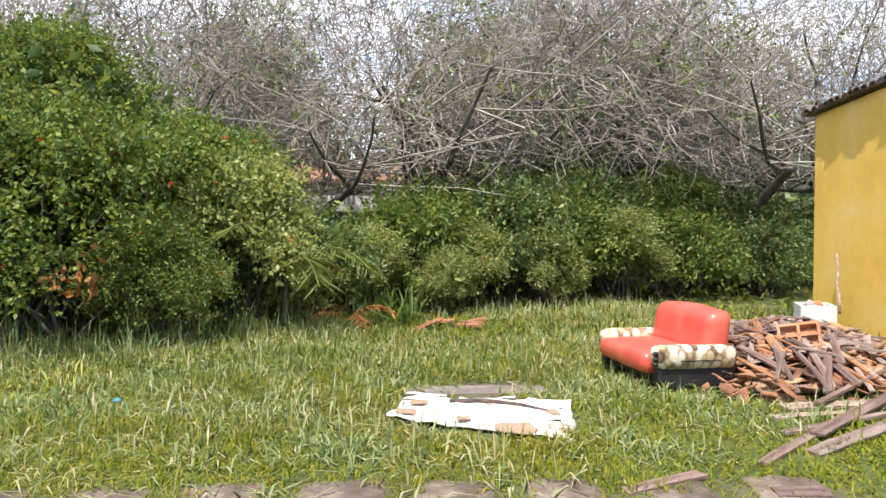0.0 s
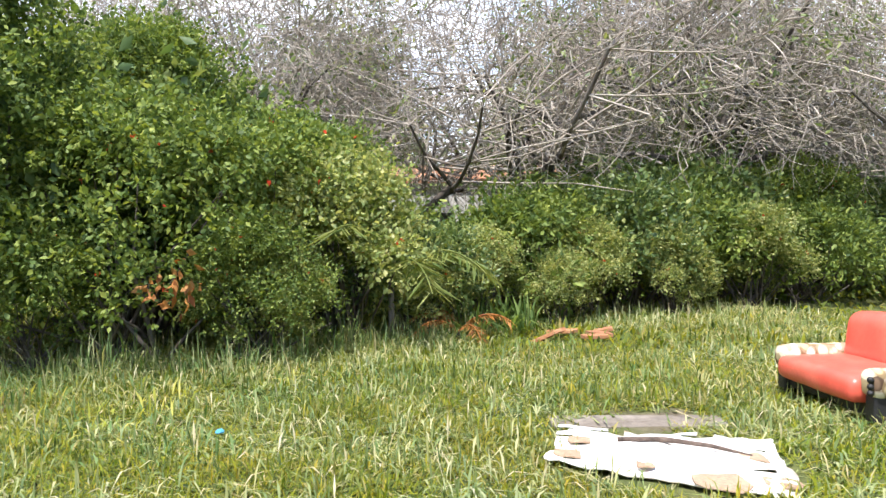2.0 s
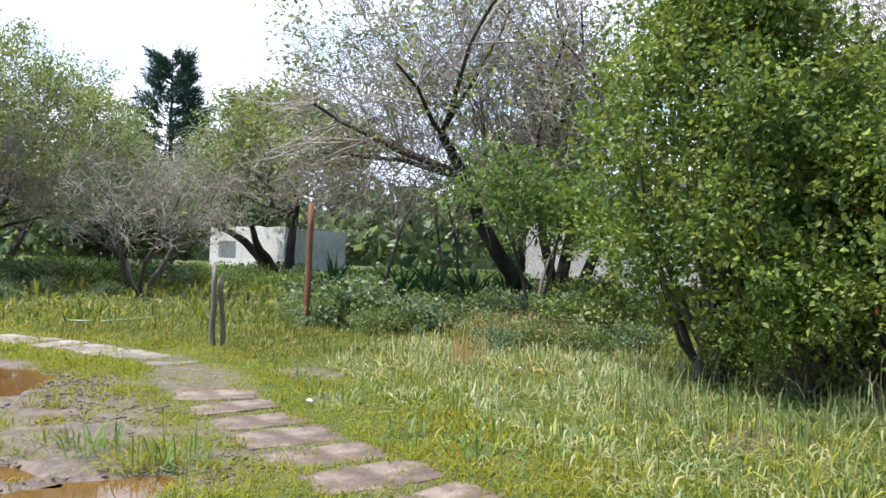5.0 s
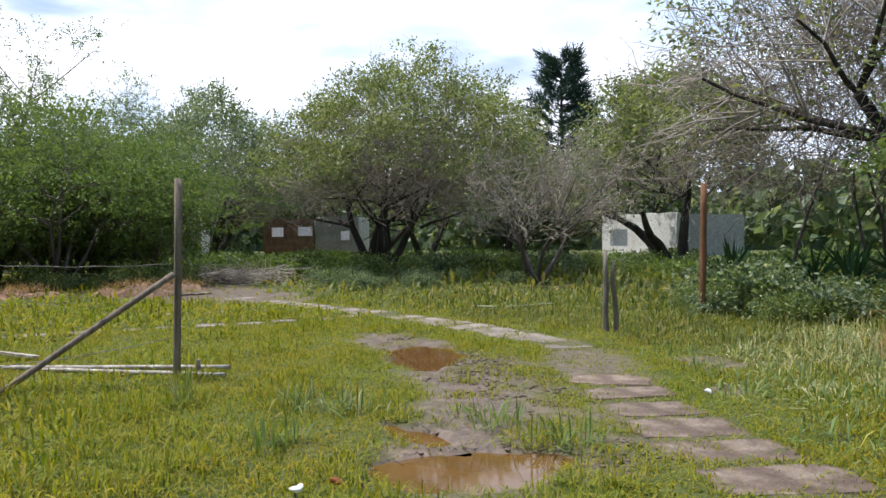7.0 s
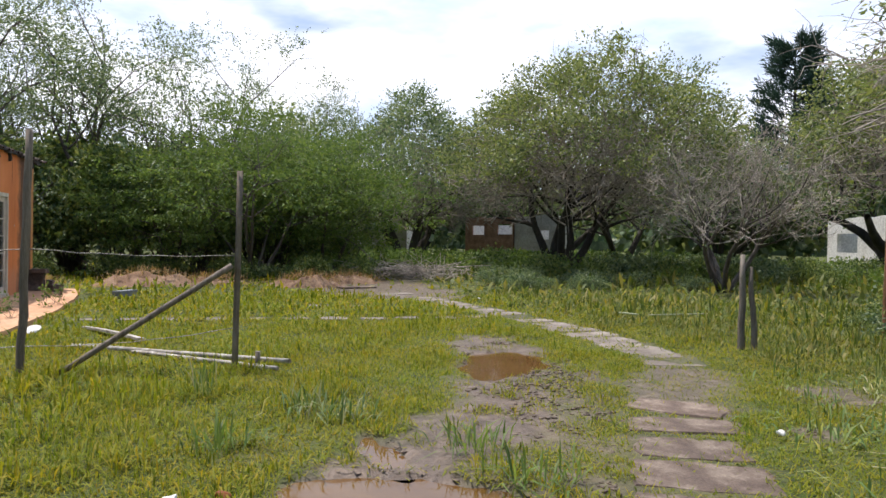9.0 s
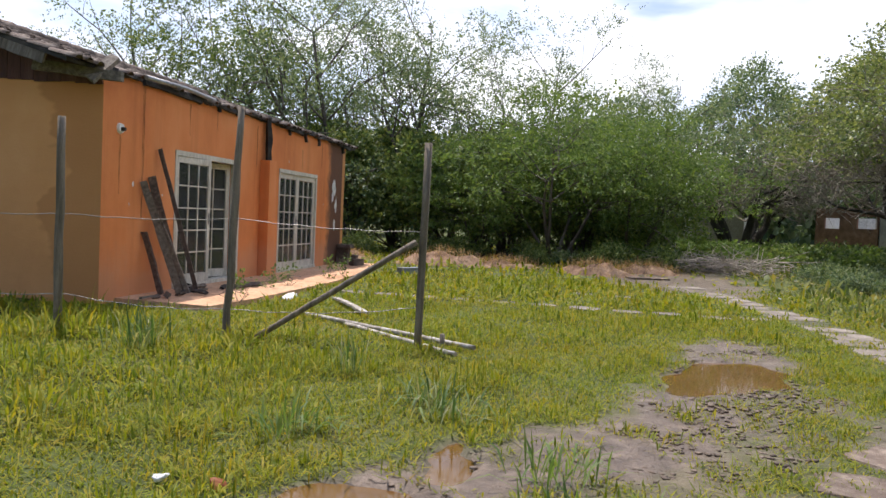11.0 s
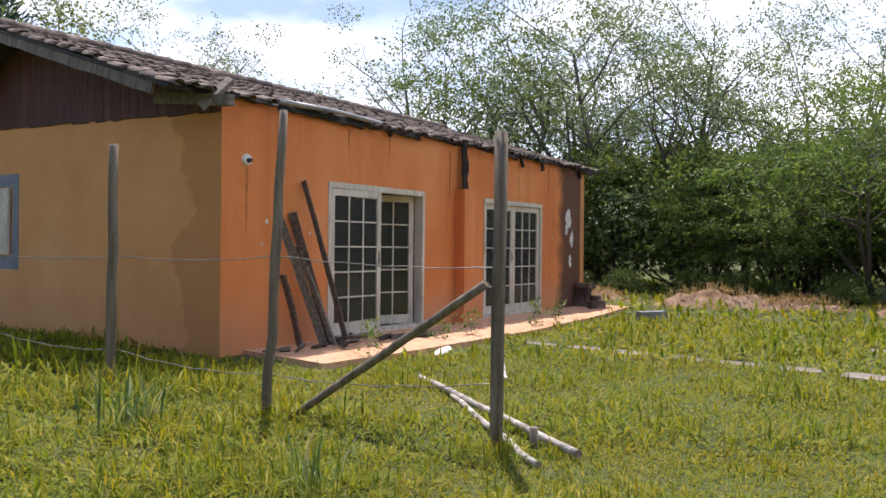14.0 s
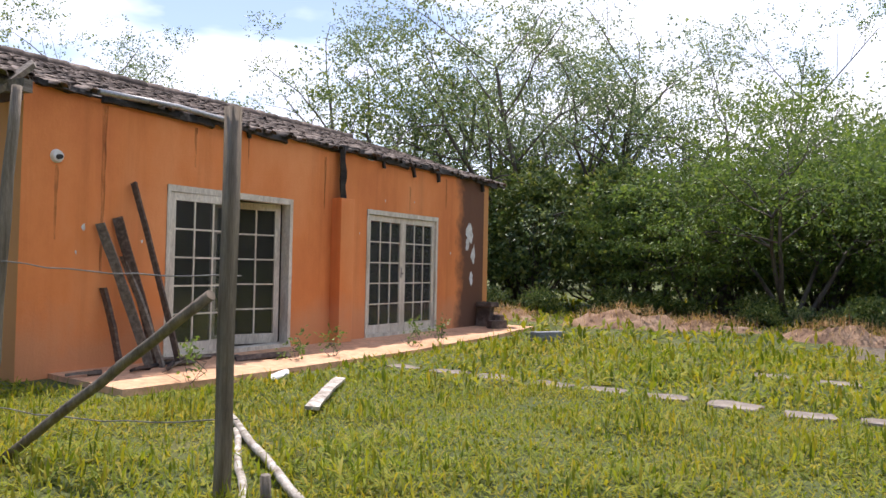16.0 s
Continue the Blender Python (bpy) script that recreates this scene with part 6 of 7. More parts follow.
for src, x, y, r, s in ((B2, 12.2, -10.4, 70, 1.0), (B2, 14.6, -13.2, 200, 1.0), (B3, 12.9, -14.2, 90, 0.7), (B4, 13.9, -16.8, 130, 0.95), (B3, 15.6, -21.4, 40, 1.25), (B4, 14.4, -20.4, 250, 1.0),
                        (B2, 15.2, -24.2, 10, 0.95), (B3, 14.6, -27.0, 160, 1.0), (B4, 17.2, -20.4, 300, 1.15), (B3, 17.5, -25.0, 210, 1.3), (B2, 16.4, -10.2, 110, 1.15), (B3, 14.6, -15.2, 20, 0.62),
                        (B2, 11.6, -11.7, 310, 0.52), (B4, 13.6, -22.8, 60, 0.85), (B3, 13.2, -25.4, 270, 0.7), (B2, 11.9, -9.3, 45, 0.5), (B3, 15.2, -10.0, 140, 1.8), (B3, 18.5, -29.0, 80, 1.3), (B4, 13.8, -29.5, 80, 1.0)):
    c_ = copy_thing(src, pose(x, y, 0, 0, 0, r) @ Matrix.Diagonal((s, s, s, 1)))
    c_.scale = (s, s, s)
    c_["group"] = "hedge bushes"

c_ = copy_thing(B1, pose(14.5, -10.7, 0, 0, 0, 150) @ Matrix.Diagonal((0.86, 0.86, 0.86, 1)))
c_.scale = (0.86, 0.86, 0.86)
airy(pose(16.6, -4.2, 0), 95, 4.1, 0.05, 3, "leafy sapling with bright green leaves at the field edge", LEAF_BRIGHT, 0.12, 0.3, flare=0.16, spread=0.8, shrink=0.3, shoots=7, puff=(0.2, 0.14), low=2.0)
B5 = bush("bush", pose(12.7, -13.1, 0), 5, 1.7, 1.5, 2.7, 12000, LEAF_LIME, "light green shrub with small leaves and red flowers", 0.085, 40, 6, 0.3, flowers=14, group="hedge bushes")
for x, y, r, s in ((13.1, -15.3, 80, 0.6), (13.5, -17.6, 190, 0.66), (12.0, -11.8, 260, 0.6), (14.6, -16.8, 20, 0.7), (12.7, -16.6, 130, 0.45), (13.2, -19.2, 300, 0.6), (12.9, -14.3, 210, 0.6), (13.4, -21.2, 40, 0.75), (14.2, -12.2, 10, 1.1)):
    c_ = copy_thing(B5, pose(x, y, 0, 0, 0, r) @ Matrix.Diagonal((s, s, s, 1)))
    c_.scale = (s, s, s)

# dry sprig, palm and rough grass at the hedge
rngd = np.random.default_rng(8)
P = np.array([(10.75, -10.72, 1.0)]) + rngd.normal(0, 0.13, (40, 3))
v, f = leaves(P, np.tile([[-0.6, 0, -0.5]], (40, 1)), 0.16, 0.22, rngd, 0.6, 0.3)
tagged(new("dry_branch", np_mesh("dry_branch", v, f, LEAF_DRY)), "sprig of dry orange-brown leaves in the bush", "dry branch", kind="stuff")


def palm(m, seed, n, L, mt, label, rise=(0.5, 1.2), trunk=0.3):
    rng = np.random.default_rng(seed)
    top = empty("palm", m, label, "palm")
    child("stem", pole_mesh("stem", [(0, 0, -trunk), (0, 0, 0.05)], [0.05, 0.04], 7, BARK), top)
    for k in range(n):
        a = 6.283 * k / n + rng.uniform(-0.3, 0.3)
        el = rng.uniform(*rise)
        pts, p, e = [], np.zeros(3), el
        for i in range(13):
            pts.append(p.copy())
            p = p + L / 12 * np.array([math.cos(a) * math.cos(e), math.sin(a) * math.cos(e), math.sin(e)])
            e -= 0.13 + 0.05 * rng.random()
        pts = np.array(pts)
        C, D = [], []
        for i in range(2, 12):
            for j in range(3):
                for s in (-1, 1):
                    c = pts[i] + (pts[i + 1] - pts[i]) * j / 3
                    C.append(c)
                    D.append(np.array([-math.sin(a) * s, math.cos(a) * s, -0.35]) + (pts[i + 1] - pts[i]) / L * 7)
        v1, f1 = leaves(np.array(C), np.array(D), 0.34 * L / 1.6, 0.035, rng, 0.12, 0.1)
        child("frond", np_mesh("frond", v1, f1, mt), top)
        v2, f2 = tubes(pts[:-1], pts[1:], np.full(12, 0.012), np.full(12, 0.009), 4)
        child("frond_stem", np_mesh("frond_stem", v2, f2, mt), top)
    return top


palm(pose(12.1, -13.6, 0.8), 3, 8, 1.8, LEAF_FROND, "young palm with yellowing fronds among bushes", (0.8, 1.4), 0.9)
palm(pose(16.2, -18.6, 2.3), 5, 12, 2.2, LEAF_DARK, "dark green palm behind the hedge", (0.3, 1.3), 2.4)
palm(pose(12.1, -14.6, 0.05), 7, 6, 0.9, LEAF_DRY, "dry orange palm sprout at the hedge foot")
for i, (x, y) in enumerate(((12.6, -15.4), (12.9, -15.9), (12.3, -14.9), (13.0, -16.5), (12.2, -15.6))):
    tuft("weed_clump", pose(x, y, 0), 200 + i, 60, 0.75, 0.022, LEAF_BRIGHT, "clump of broad bright green blades at the hedge foot", 0.16, "weed clump", 0.6)
for i in range(20):
    t = i / 19
    x = 10.3 + 2.6 * max(0, t - 0.25) + rngd.normal(0, 0.25)
    y = -7.6 - 7.6 * t
    tuft("grass_tuft", pose(x, y, 0), 300 + i, 90, rngd.uniform(0.45, 0.85), 0.006, TALL, "tall tuft of fine grey-green grass by the hedge", 0.24, "grass tuft", 0.7)
for i in range(26):
    x, y = 9.3 + rngd.normal(0, 0.8), -9.6 + rngd.normal(0, 1.6)
    tuft("grass_tuft", pose(x, y, 0), 400 + i, 11, 0.3, 0.011, YGRASS, "tuft of yellow broad-bladed grass", 0.22, "grass tuft", 1.0)
BROAD = leafy("broad_grass", [(0.088, 0.165, 0.052), (0.143, 0.231, 0.078), (0.22, 0.308, 0.117), (0.33, 0.363, 0.156)], None, 1, 0.4, 0.6)
for i in range(130):
    if i < 75:
        x, y = rngd.uniform(7.6, 11.6), rngd.uniform(-10.5, -2.5)
    else:
        x, y = rngd.uniform(5.6, 11.0), rngd.uniform(-16.0, -10.0)
    if float(to_line(np.array([x]), np.array([y]), PATH_LINE)[0]) < 0.75 or math.hypot(x - 6.2, y + 13.6) < 1.0 or math.hypot(x - 6.8, y + 15.7) < 0.7:
        continue
    tuft("grass_tuft", pose(x, y, 0), 600 + i, 34, rngd.uniform(0.16, 0.32), 0.009, BROAD, "sprawling tuft of broad green grass blades", 0.2, "grass tuft", 1.1)
tuft("dry_tuft", pose(9.93, -9.05, 0), 500, 160, 0.22, 0.004, STRAW, "patch of dry reddish straw in the grass", 0.2, "dry grass", 0.9)
tuft("grass_tuft", pose(12.05, -5.0, 0), 501, 160, 0.6, 0.005, STRAW, "pale dry tuft of grass at the field edge", 0.13)
tuft("dry_tuft", pose(14.9, -4.7, 0.25), 502, 500, 0.5, 0.006, STRAW, "patch of dry brown bracken at the field edge", 0.5, "dry grass", 0.9)
for i, (x, y) in enumerate(((5.2, -3.6), (5.45, -4.0), (6.2, -5.0), (4.6, -4.6), (6.35, -5.75))):
    tuft("grass_tuft", pose(x, y, 0), 510 + i, 60, 0.35, 0.008, LEAF_BRIGHT if i > 1 else TALL, "bright green tuft of grass by the puddles", 0.12, "grass tuft", 0.6)
tuft("grass_tuft", pose(4.4, -2.9, 0), 520, 40, 0.5, 0.005, TALL, "upright dark green grass tuft", 0.06, "grass tuft", 0.25)
tuft("grass_tuft", pose(2.3, -2.6, 0), 521, 90, 0.55, 0.008, TALL, "upright dark green grass tuft", 0.12, "grass tuft", 0.3)
for i, y in enumerate((2.9, 3.5, 5.3, 5.9, 0.9)):
    bush("weed", pose(1.15 + 0.1 * i, y, 0.05), 530 + i, 0.14, 0.14, 0.35, 70, LEAF_BRIGHT, "small green weed growing on the patio edge", 0.06, 5, 5, 0.3)

# ---- grey bare trees behind the hedge ----
GT = dict(bark=BARK, twig=TWIG, extra=3, steps=5, step=0.3, twig_r=0.015, grav=0.1, kids=(3, 2), nlv=2, spread=1.1, shrink=0.8, up=0.03, wob=0.2, leaf_L=0.14, k=4, W=0.2, droop=0.6, first=0.42, zmin=2.7)
G1 = tree(pose(15.9, -22.6, 0), 21, 11.5, 0.26, 2, "bare grey tree with tangled drooping twigs", LEAF_OLIVE, leaf_keep=0.42, flare=0.35, group="bare trees", **GT)
G2 = tree(pose(18.5, -17.8, 0), 22, 11.0, 0.24, 2, "bare grey tree with long sideways limbs", LEAF_OLIVE, leaf_keep=0.22, flare=0.7, group="bare trees", **GT)
canopy(G1, np.random.default_rng(121), (0.2, 0.6), 4.4, 4.4, 11.0, 3.3, 120, 7, 0.13, 0.22, LEAF_OLIVE, TWIG, 1500, 6, 0.32, 0.014, 0.18, 0.4, 0.1, 0.7)
canopy(G2, np.random.default_rng(122), (-0.4, 0.3), 4.8, 4.4, 9.5, 3.2, 60, 7, 0.13, 0.22, LEAF_OLIVE, TWIG, 1600, 6, 0.32, 0.014, 0.2, 0.4, 0.1, 0.7)
for src, x, y, r, s in ((G1, 14.6, -30.5, 140, 0.95), (G1, 20.0, -13.0, 60, 0.95), (G2, 16.2, -27.0, 200, 1.0), (G2, 23.5, -9.5, 30, 1.0), (G1, 20.5, -27.5, 20, 1.1), (G2, 18.2, -14.6, 250, 0.8), (G2, 18.6, -23.0, 80, 1.05)):
    c_ = copy_thing(src, pose(x, y, 0, 0, 0, r) @ Matrix.Diagonal((s, s, s, 1)))
    c_.scale = (s, s, s)

# ---- the leaning tree ----
lt = empty("tree", pose(21.6, -3.1, 0), "leaning dark-trunked tree with sparse leaves and grey twigs", "tree")
rngl = np.random.default_rng(61)
seg, tips = [], []
for d, L, r in (((-0.5, 0.75, 0.46), 6.0, 0.27), ((0.1, 0.15, 1.0), 6.5, 0.2), ((0.25, -0.4, 0.9), 5.0, 0.18), ((-0.3, 0.4, 0.95), 6.0, 0.16)):
    grow(seg, tips, rngl, Vector((0.1 * d[0], 0.1 * d[1], -0.1)), Vector(d).normalized(), L, r, 0, 2, (3, 3), 0.045, 0.13, 0.9, 0.6)
tips = [t for t in tips if t[0].z > 4.0]
seg = [g for g in seg if g[4] == 0 or min(g[0].z, g[1].z) > 3.4]
P, D = np.array([t[0] for t in tips]), np.array([t[1] for t in tips])
woody(seg, lt, 2, BARK_DARK, TWIG)
(v, f), tp, td = chains(np.repeat(P, 4, axis=0), np.repeat(D, 4, axis=0) + rngl.normal(0, 0.8, (len(P) * 4, 3)), 4, 0.3, 0.015, rngl, 0.45, 0.06)
child("branchwork", np_mesh("branchwork", v, f, TWIG), lt)["kind"] = "stuff"
canopy(lt, rngl, (-0.6, 3.0), 4.4, 5.2, 10.0, 2.9, 210, 9, 0.17, 0.22, LEAF_OLIVE, TWIG_TAN, 4000, 5, 0.36, 0.013, 0.2, 0.4, 0.15, 0.8)

# ---- broad trees over the field ----
BT = dict(kids=(2, 2), nlv=2, spread=0.85, shrink=0.66, up=0.03, wob=0.17, extra=4, steps=4, step=0.38, twig_r=0.018, twig=TWIG_TAN, zmin=1.9)
T1 = tree(pose(16.8, 17.4, 0), 71, 9.0, 0.2, 6, "broad round tree with dark stems and olive leaves", None, flare=0.6, first=0.42, **BT)
canopy(T1, np.random.default_rng(171), (1.3, -0.8), 5.9, 5.9, 8.4, 3.1, 600, 22, 0.115, 0.3, LEAF_OLIVE, TWIG_TAN, 2000, spread=0.28, bare=0.1)
T2 = tree(pose(14.2, 33.8, 0), 72, 9.0, 0.3, 5, "broad tree with dark spreading stems", None, flare=0.8, first=0.42, **BT)
canopy(T2, np.random.default_rng(172), (0.5, -0.3), 5.8, 5.8, 9.3, 3.1, 480, 16, 0.16, 0.3, LEAF_PALE, TWIG_TAN, 900, spread=0.33, bare=0.05)
T3 = tree(pose(28.7, 12.5, 0), 74, 8.5, 0.27, 4, "broad tree with dark forked stems before the white ruin", None, flare=0.7, first=0.5, **{**BT, "zmin": 3.2})
canopy(T3, np.random.default_rng(173), (0.0, 0.3), 3.7, 3.7, 8.6, 4.7, 270, 18, 0.16, 0.29, LEAF_OLIVE, TWIG_TAN, 500, 3, 0.36, spread=0.33, bare=0.05)
T4 = tree(pose(24.0, 26.0, 0), 75, 8.0, 0.2, 3, "leafy tree at the far side of the field", LEAF_DARK, 0.3, 5, kids=(2,), nlv=1, flare=0.5, W=0.28, first=0.5, crown=(4.6, 4.6, 8.6, 1.6, 50, 4500, (0.14, 0.26)), group="far trees")
for x, y, r, s in ((7.0, 38.0, 200, 1.05), (38.0, 24.0, 250, 1.1), (27.0, 46.0, 30, 1.1), (40.0, 6.0, 80, 1.1), (36.0, -9.0, 150, 1.1), (33.0, -18.0, 10, 1.15), (30.0, -28.0, 70, 1.2), (19.0, 50.0, 20, 1.2), (33.0, 30.0, 90, 1.0), (26.0, -34.0, 50, 1.1), (34.0, 2.0, 200, 0.9)):
    c_ = copy_thing(T4, pose(x, y, 0, 0, 0, r) @ Matrix.Diagonal((s, s, s, 1)))
    c_.scale = (s, s, s)
tree(pose(18.6, 9.6, 0), 73, 5.4, 0.09, 6, "bare grey many-stemmed shrub in the field", LEAF_PALE, 0.09, 3, kids=(2, 2), nlv=2, spread=0.6, shrink=0.62, up=0.06, wob=0.14, extra=4, steps=4, step=0.2, twig_r=0.012, grav=0.0, flare=0.6, leaf_keep=0.35, bark=BARK, twig=TWIG, first=0.5)
for x, y, h, s in ((19.8, 1.5, 4.2, 1), (22.5, 1.0, 4.0, 2), (20.6, -0.6, 3.8, 3)):
    tree(pose(x, y, 0), 80 + s, h, 0.06, 1, "slender sapling in the undergrowth", LEAF_PALE, 0.1, 3, kids=(1, 1), nlv=2, spread=0.6, flare=0.1, leaf_keep=0.6, bark=BARK, first=0.85)

# ---- trees behind the house and along the clearing ----
AL = "trees along the clearing"
E1 = airy(pose(-4.0, 19.5, 0), 91, 10.4, 0.13, 3, "tall airy tree with pale limbs and grey-green leaves", LEAF_PALE, 0.115, 0.25, AL, kids=(2, 1), flare=0.32, shoots=32, puff=(0.38, 0.24), keep=0.68)
E2 = airy(pose(1.0, 20.0, 0), 92, 9.2, 0.11, 3, "loose leafy tree with forked grey limbs", LEAF_PALE, 0.115, 0.25, AL, flare=0.42, spread=0.9, wob=0.2, kids=(2, 1), shoots=32, puff=(0.38, 0.22), keep=0.7)
E4 = airy(pose(-7.5, 20.5, 0), 94, 10.0, 0.14, 2, "tall dark-leaved tree with crooked limbs", LEAF_DARK, 0.13, 0.3, AL, flare=0.4, spread=0.8, kids=(2, 1), shoots=32, wob=0.22, puff=(0.46, 0.32), keep=0.8)
E3 = airy(pose(5.2, 16.3, 0), 93, 5.2, 0.07, 5, "low feathery tree with bright green layered leaves", LEAF_BRIGHT, 0.1, 0.26, AL, flare=0.75, spread=1.0, shrink=0.55, up=0.0, kids=(2, 1), shoots=30, puff=(0.5, 0.09), low=0.7, keep=0.85)
for src, x, y, r, s in ((E1, -1.5, 21.5, 50, 0.95), (E1, 3.6, 21.8, 120, 0.86), (E2, 6.6, 21.0, 200, 0.85), (E1, 9.0, 24.0, 10, 0.72), (E2, -5.2, 22.5, 140, 1.1), (E1, -10.5, 18.5, 250, 1.0), (E2, -13.5, 15.0, 300, 0.95), (E1, -16.0, 12.0, 30, 0.85), (E3, 7.8, 18.4, 120, 0.95), (E3, 2.6, 17.4, 220, 0.75), (E1, -8.0, 25.0, 77, 1.0), (E4, -17.5, 6.0, 77, 0.9), (E3, 5.6, 19.8, 300, 1.1)):
    c_ = copy_thing(src, pose(x, y, 0, 0, 0, r) @ Matrix.Diagonal((s, s, s, 1)))
    c_.scale = (s, s, s)
for x, y, r, s in ((17.4, -20.2, 30, 0.46), (16.6, -23.6, 170, 0.48), (18.5, -26.5, 90, 0.5)):
    c_ = copy_thing(E4, pose(x, y, 0, 0, 0, r) @ Matrix.Diagonal((s, s, s, 1)))
    c_.scale = (s, s, s)
    c_["group"] = "trees behind the hedge"
U1 = bush("bush", pose(-2.5, 17.8, 0), 101, 2.3, 1.9, 4.4, 7000, LEAF_DARK, "dark dense bush under the trees", 0.17, 50, 6, 0.28, group="bushes under the trees")
for x, y, r, s in ((0.6, 17.6, 40, 1.0), (3.4, 18.6, 90, 0.95), (6.0, 19.0, 160, 0.9), (-5.6, 17.8, 220, 1.05), (-8.8, 16.6, 300, 1.0), (8.9, 21.5, 10, 0.8), (-1.0, 20.2, 70, 1.15), (2.2, 21.0, 130, 1.1), (-4.5, 20.8, 190, 1.2), (5.4, 22.6, 310, 1.0), (-11.5, 14.5, 20, 1.0), (-13.0, 10.0, 80, 0.95), (-13.5, 5.0, 140, 0.9), (7.6, 23.6, 200, 0.9)):
    c_ = copy_thing(U1, pose(x, y, 0, 0, 0, r) @ Matrix.Diagonal((s, s, s, 1)))
    c_.scale = (s, s, s)


# ---- pines ----
def pine(m, seed, h, label):
    rng = np.random.default_rng(seed)
    top = empty("pine_tree", m, label, "pine tree")
    child("trunk", pole_mesh("trunk", [(0, 0, -0.2), (0.1, 0, h * 0.5), (0, 0.1, h)], [0.3, 0.18, 0.03], 8, BARK_DARK), top)
    S, E, T, D = [], [], [], []
    for z in np.arange(h * 0.3, h * 0.98, 0.55):
        R = ((h - z) * 0.22 + 1.0) * rng.uniform(0.75, 1.15)
        for _ in range(6):
            a = rng.uniform(0, 6.28)
            e = np.array([math.cos(a) * R, math.sin(a) * R, R * rng.uniform(0.1, 0.5)])
            S.append((0, 0, z))
            E.append(np.array([0, 0, z]) + e)
            for t in (0.4, 0.6, 0.8, 1.0):
                T.append(np.array([0, 0, z]) + e * t + rng.normal(0, 0.1, 3))
                D.append(e / R + np.array([0, 0, 0.4]))
    v, f = tubes(S, E, np.full(len(S), 0.05), np.full(len(S), 0.015), 4)
    child("limbs", np_mesh("limbs", v, f, BARK_DARK), top)
    v, f = sprigs(np.array(T), np.array(D), 34, 0.75, 0.6, 0.07, rng, 0.55, 0.0, 0.14)
    child("needles", np_mesh("needles", v, f, LEAF_PINE), top)
    return top


pine(pose(49.4, 43.5, 0), 1, 18.6, "tall dark pine tree behind the field")
pine(pose(53.0, 37.5, 0), 2, 14.8, "dark pine tree behind the field")
pine(pose(-25.0, 6.8, 0), 3, 14.0, "dark pine tree behind the house")

# ---- undergrowth in the field ----
W1 = bush("weed_bush", pose(15.4, -5.4, 0), 111, 1.0, 1.0, 0.85, 1300, LEAF_DARK, "low leafy weeds at the field edge", 0.1, 40, 5, 0.28, group="weed bushes", lr=(0.1, 0.3))
W2 = bush("weed_bush", pose(17.0, -3.5, 0), 112, 1.1, 1.1, 0.75, 1100, LEAF_PALE, "low pale green weeds in the field", 0.11, 36, 5, 0.3, group="weed bushes", lr=(0.1, 0.3))
rngw = np.random.default_rng(15)
for i in range(95):
    if i < 45:
        x, y = rngw.uniform(14.8, 24.5), rngw.uniform(-6.5, 5.5)
        if y > 1.5 + (x - 15) * 0.35:
            continue
    else:
        t = rngw.random()
        x, y = 12.5 + 15 * t + rngw.normal(0, 1.2), 17.5 - 8.0 * t + rngw.normal(0, 1.6) + 2
    s = rngw.uniform(0.6, 1.2)
    c_ = copy_thing((W1, W2)[i % 3 == 0], pose(x, y, 0, 0, 0, rngw.uniform(0, 360)) @ Matrix.Diagonal((s, s, s, 1)))
    c_.scale = (s, s, s)
for i in range(34):
    x, y = rngw.uniform(12.6, 15.6), rngw.uniform(-7.0, 1.5)
    s = rngw.uniform(0.35, 0.62)
    if x < 13.2 + max(0, y + 3) * 0.35:
        continue
    c_ = copy_thing((W1, W2)[i % 2], pose(x, y, 0, 0, 0, rngw.uniform(0, 360)) @ Matrix.Diagonal((s, s, s, 1)))
    c_.scale = (s, s, s)
for i in range(26):
    x, y = rngw.uniform(11.5, 19.0), rngw.uniform(9.5, 16.0)
    s = rngw.uniform(0.35, 0.65)
    c_ = copy_thing(W2, pose(x, y, 0, 0, 0, rngw.uniform(0, 360)) @ Matrix.Diagonal((s, s, s, 1)))
    c_.scale = (s, s, s)
for i in range(22):
    x, y = rngw.uniform(-5, 9.5), 15.6 + rngw.uniform(-0.5, 0.9)
    s = rngw.uniform(0.5, 0.9)
    c_ = copy_thing((W1, W2)[i % 4 == 0], pose(x, y, 0, 0, 0, rngw.uniform(0, 360)) @ Matrix.Diagonal((s, s, s, 1)))
    c_.scale = (s, s, s)


def yucca(m, seed, label):
    rng = np.random.default_rng(seed)
    top = empty("yucca", m, label, "yucca", "yuccas")
    C, D = np.zeros((46, 3)), rng.normal(0, 1, (46, 3))
    C[:, 2] = rng.uniform(0.2, 0.6, 46)
    D[:, 2] = np.abs(D[:, 2]) + 0.5
    v, f = leaves(C, D / np.linalg.norm(D, axis=1, keepdims=True), 0.85, 0.045, rng, 0.05, 0)
    child("leaves", np_mesh("leaves", v, f, LEAF_YUCCA), top)
    child("stem", pole_mesh("stem", [(0, 0, -0.1), (0, 0, 0.6)], [0.06, 0.05], 7, BARK), top)


for i, (x, y) in enumerate(((18.4, 2.0), (19.2, 0.4), (19.5, -1.4), (20.6, -1.9), (18.3, -1.0), (21.4, 0.9))):
    yucca(pose(x, y, 0.1), 120 + i, "dark green yucca with sword-shaped leaves")

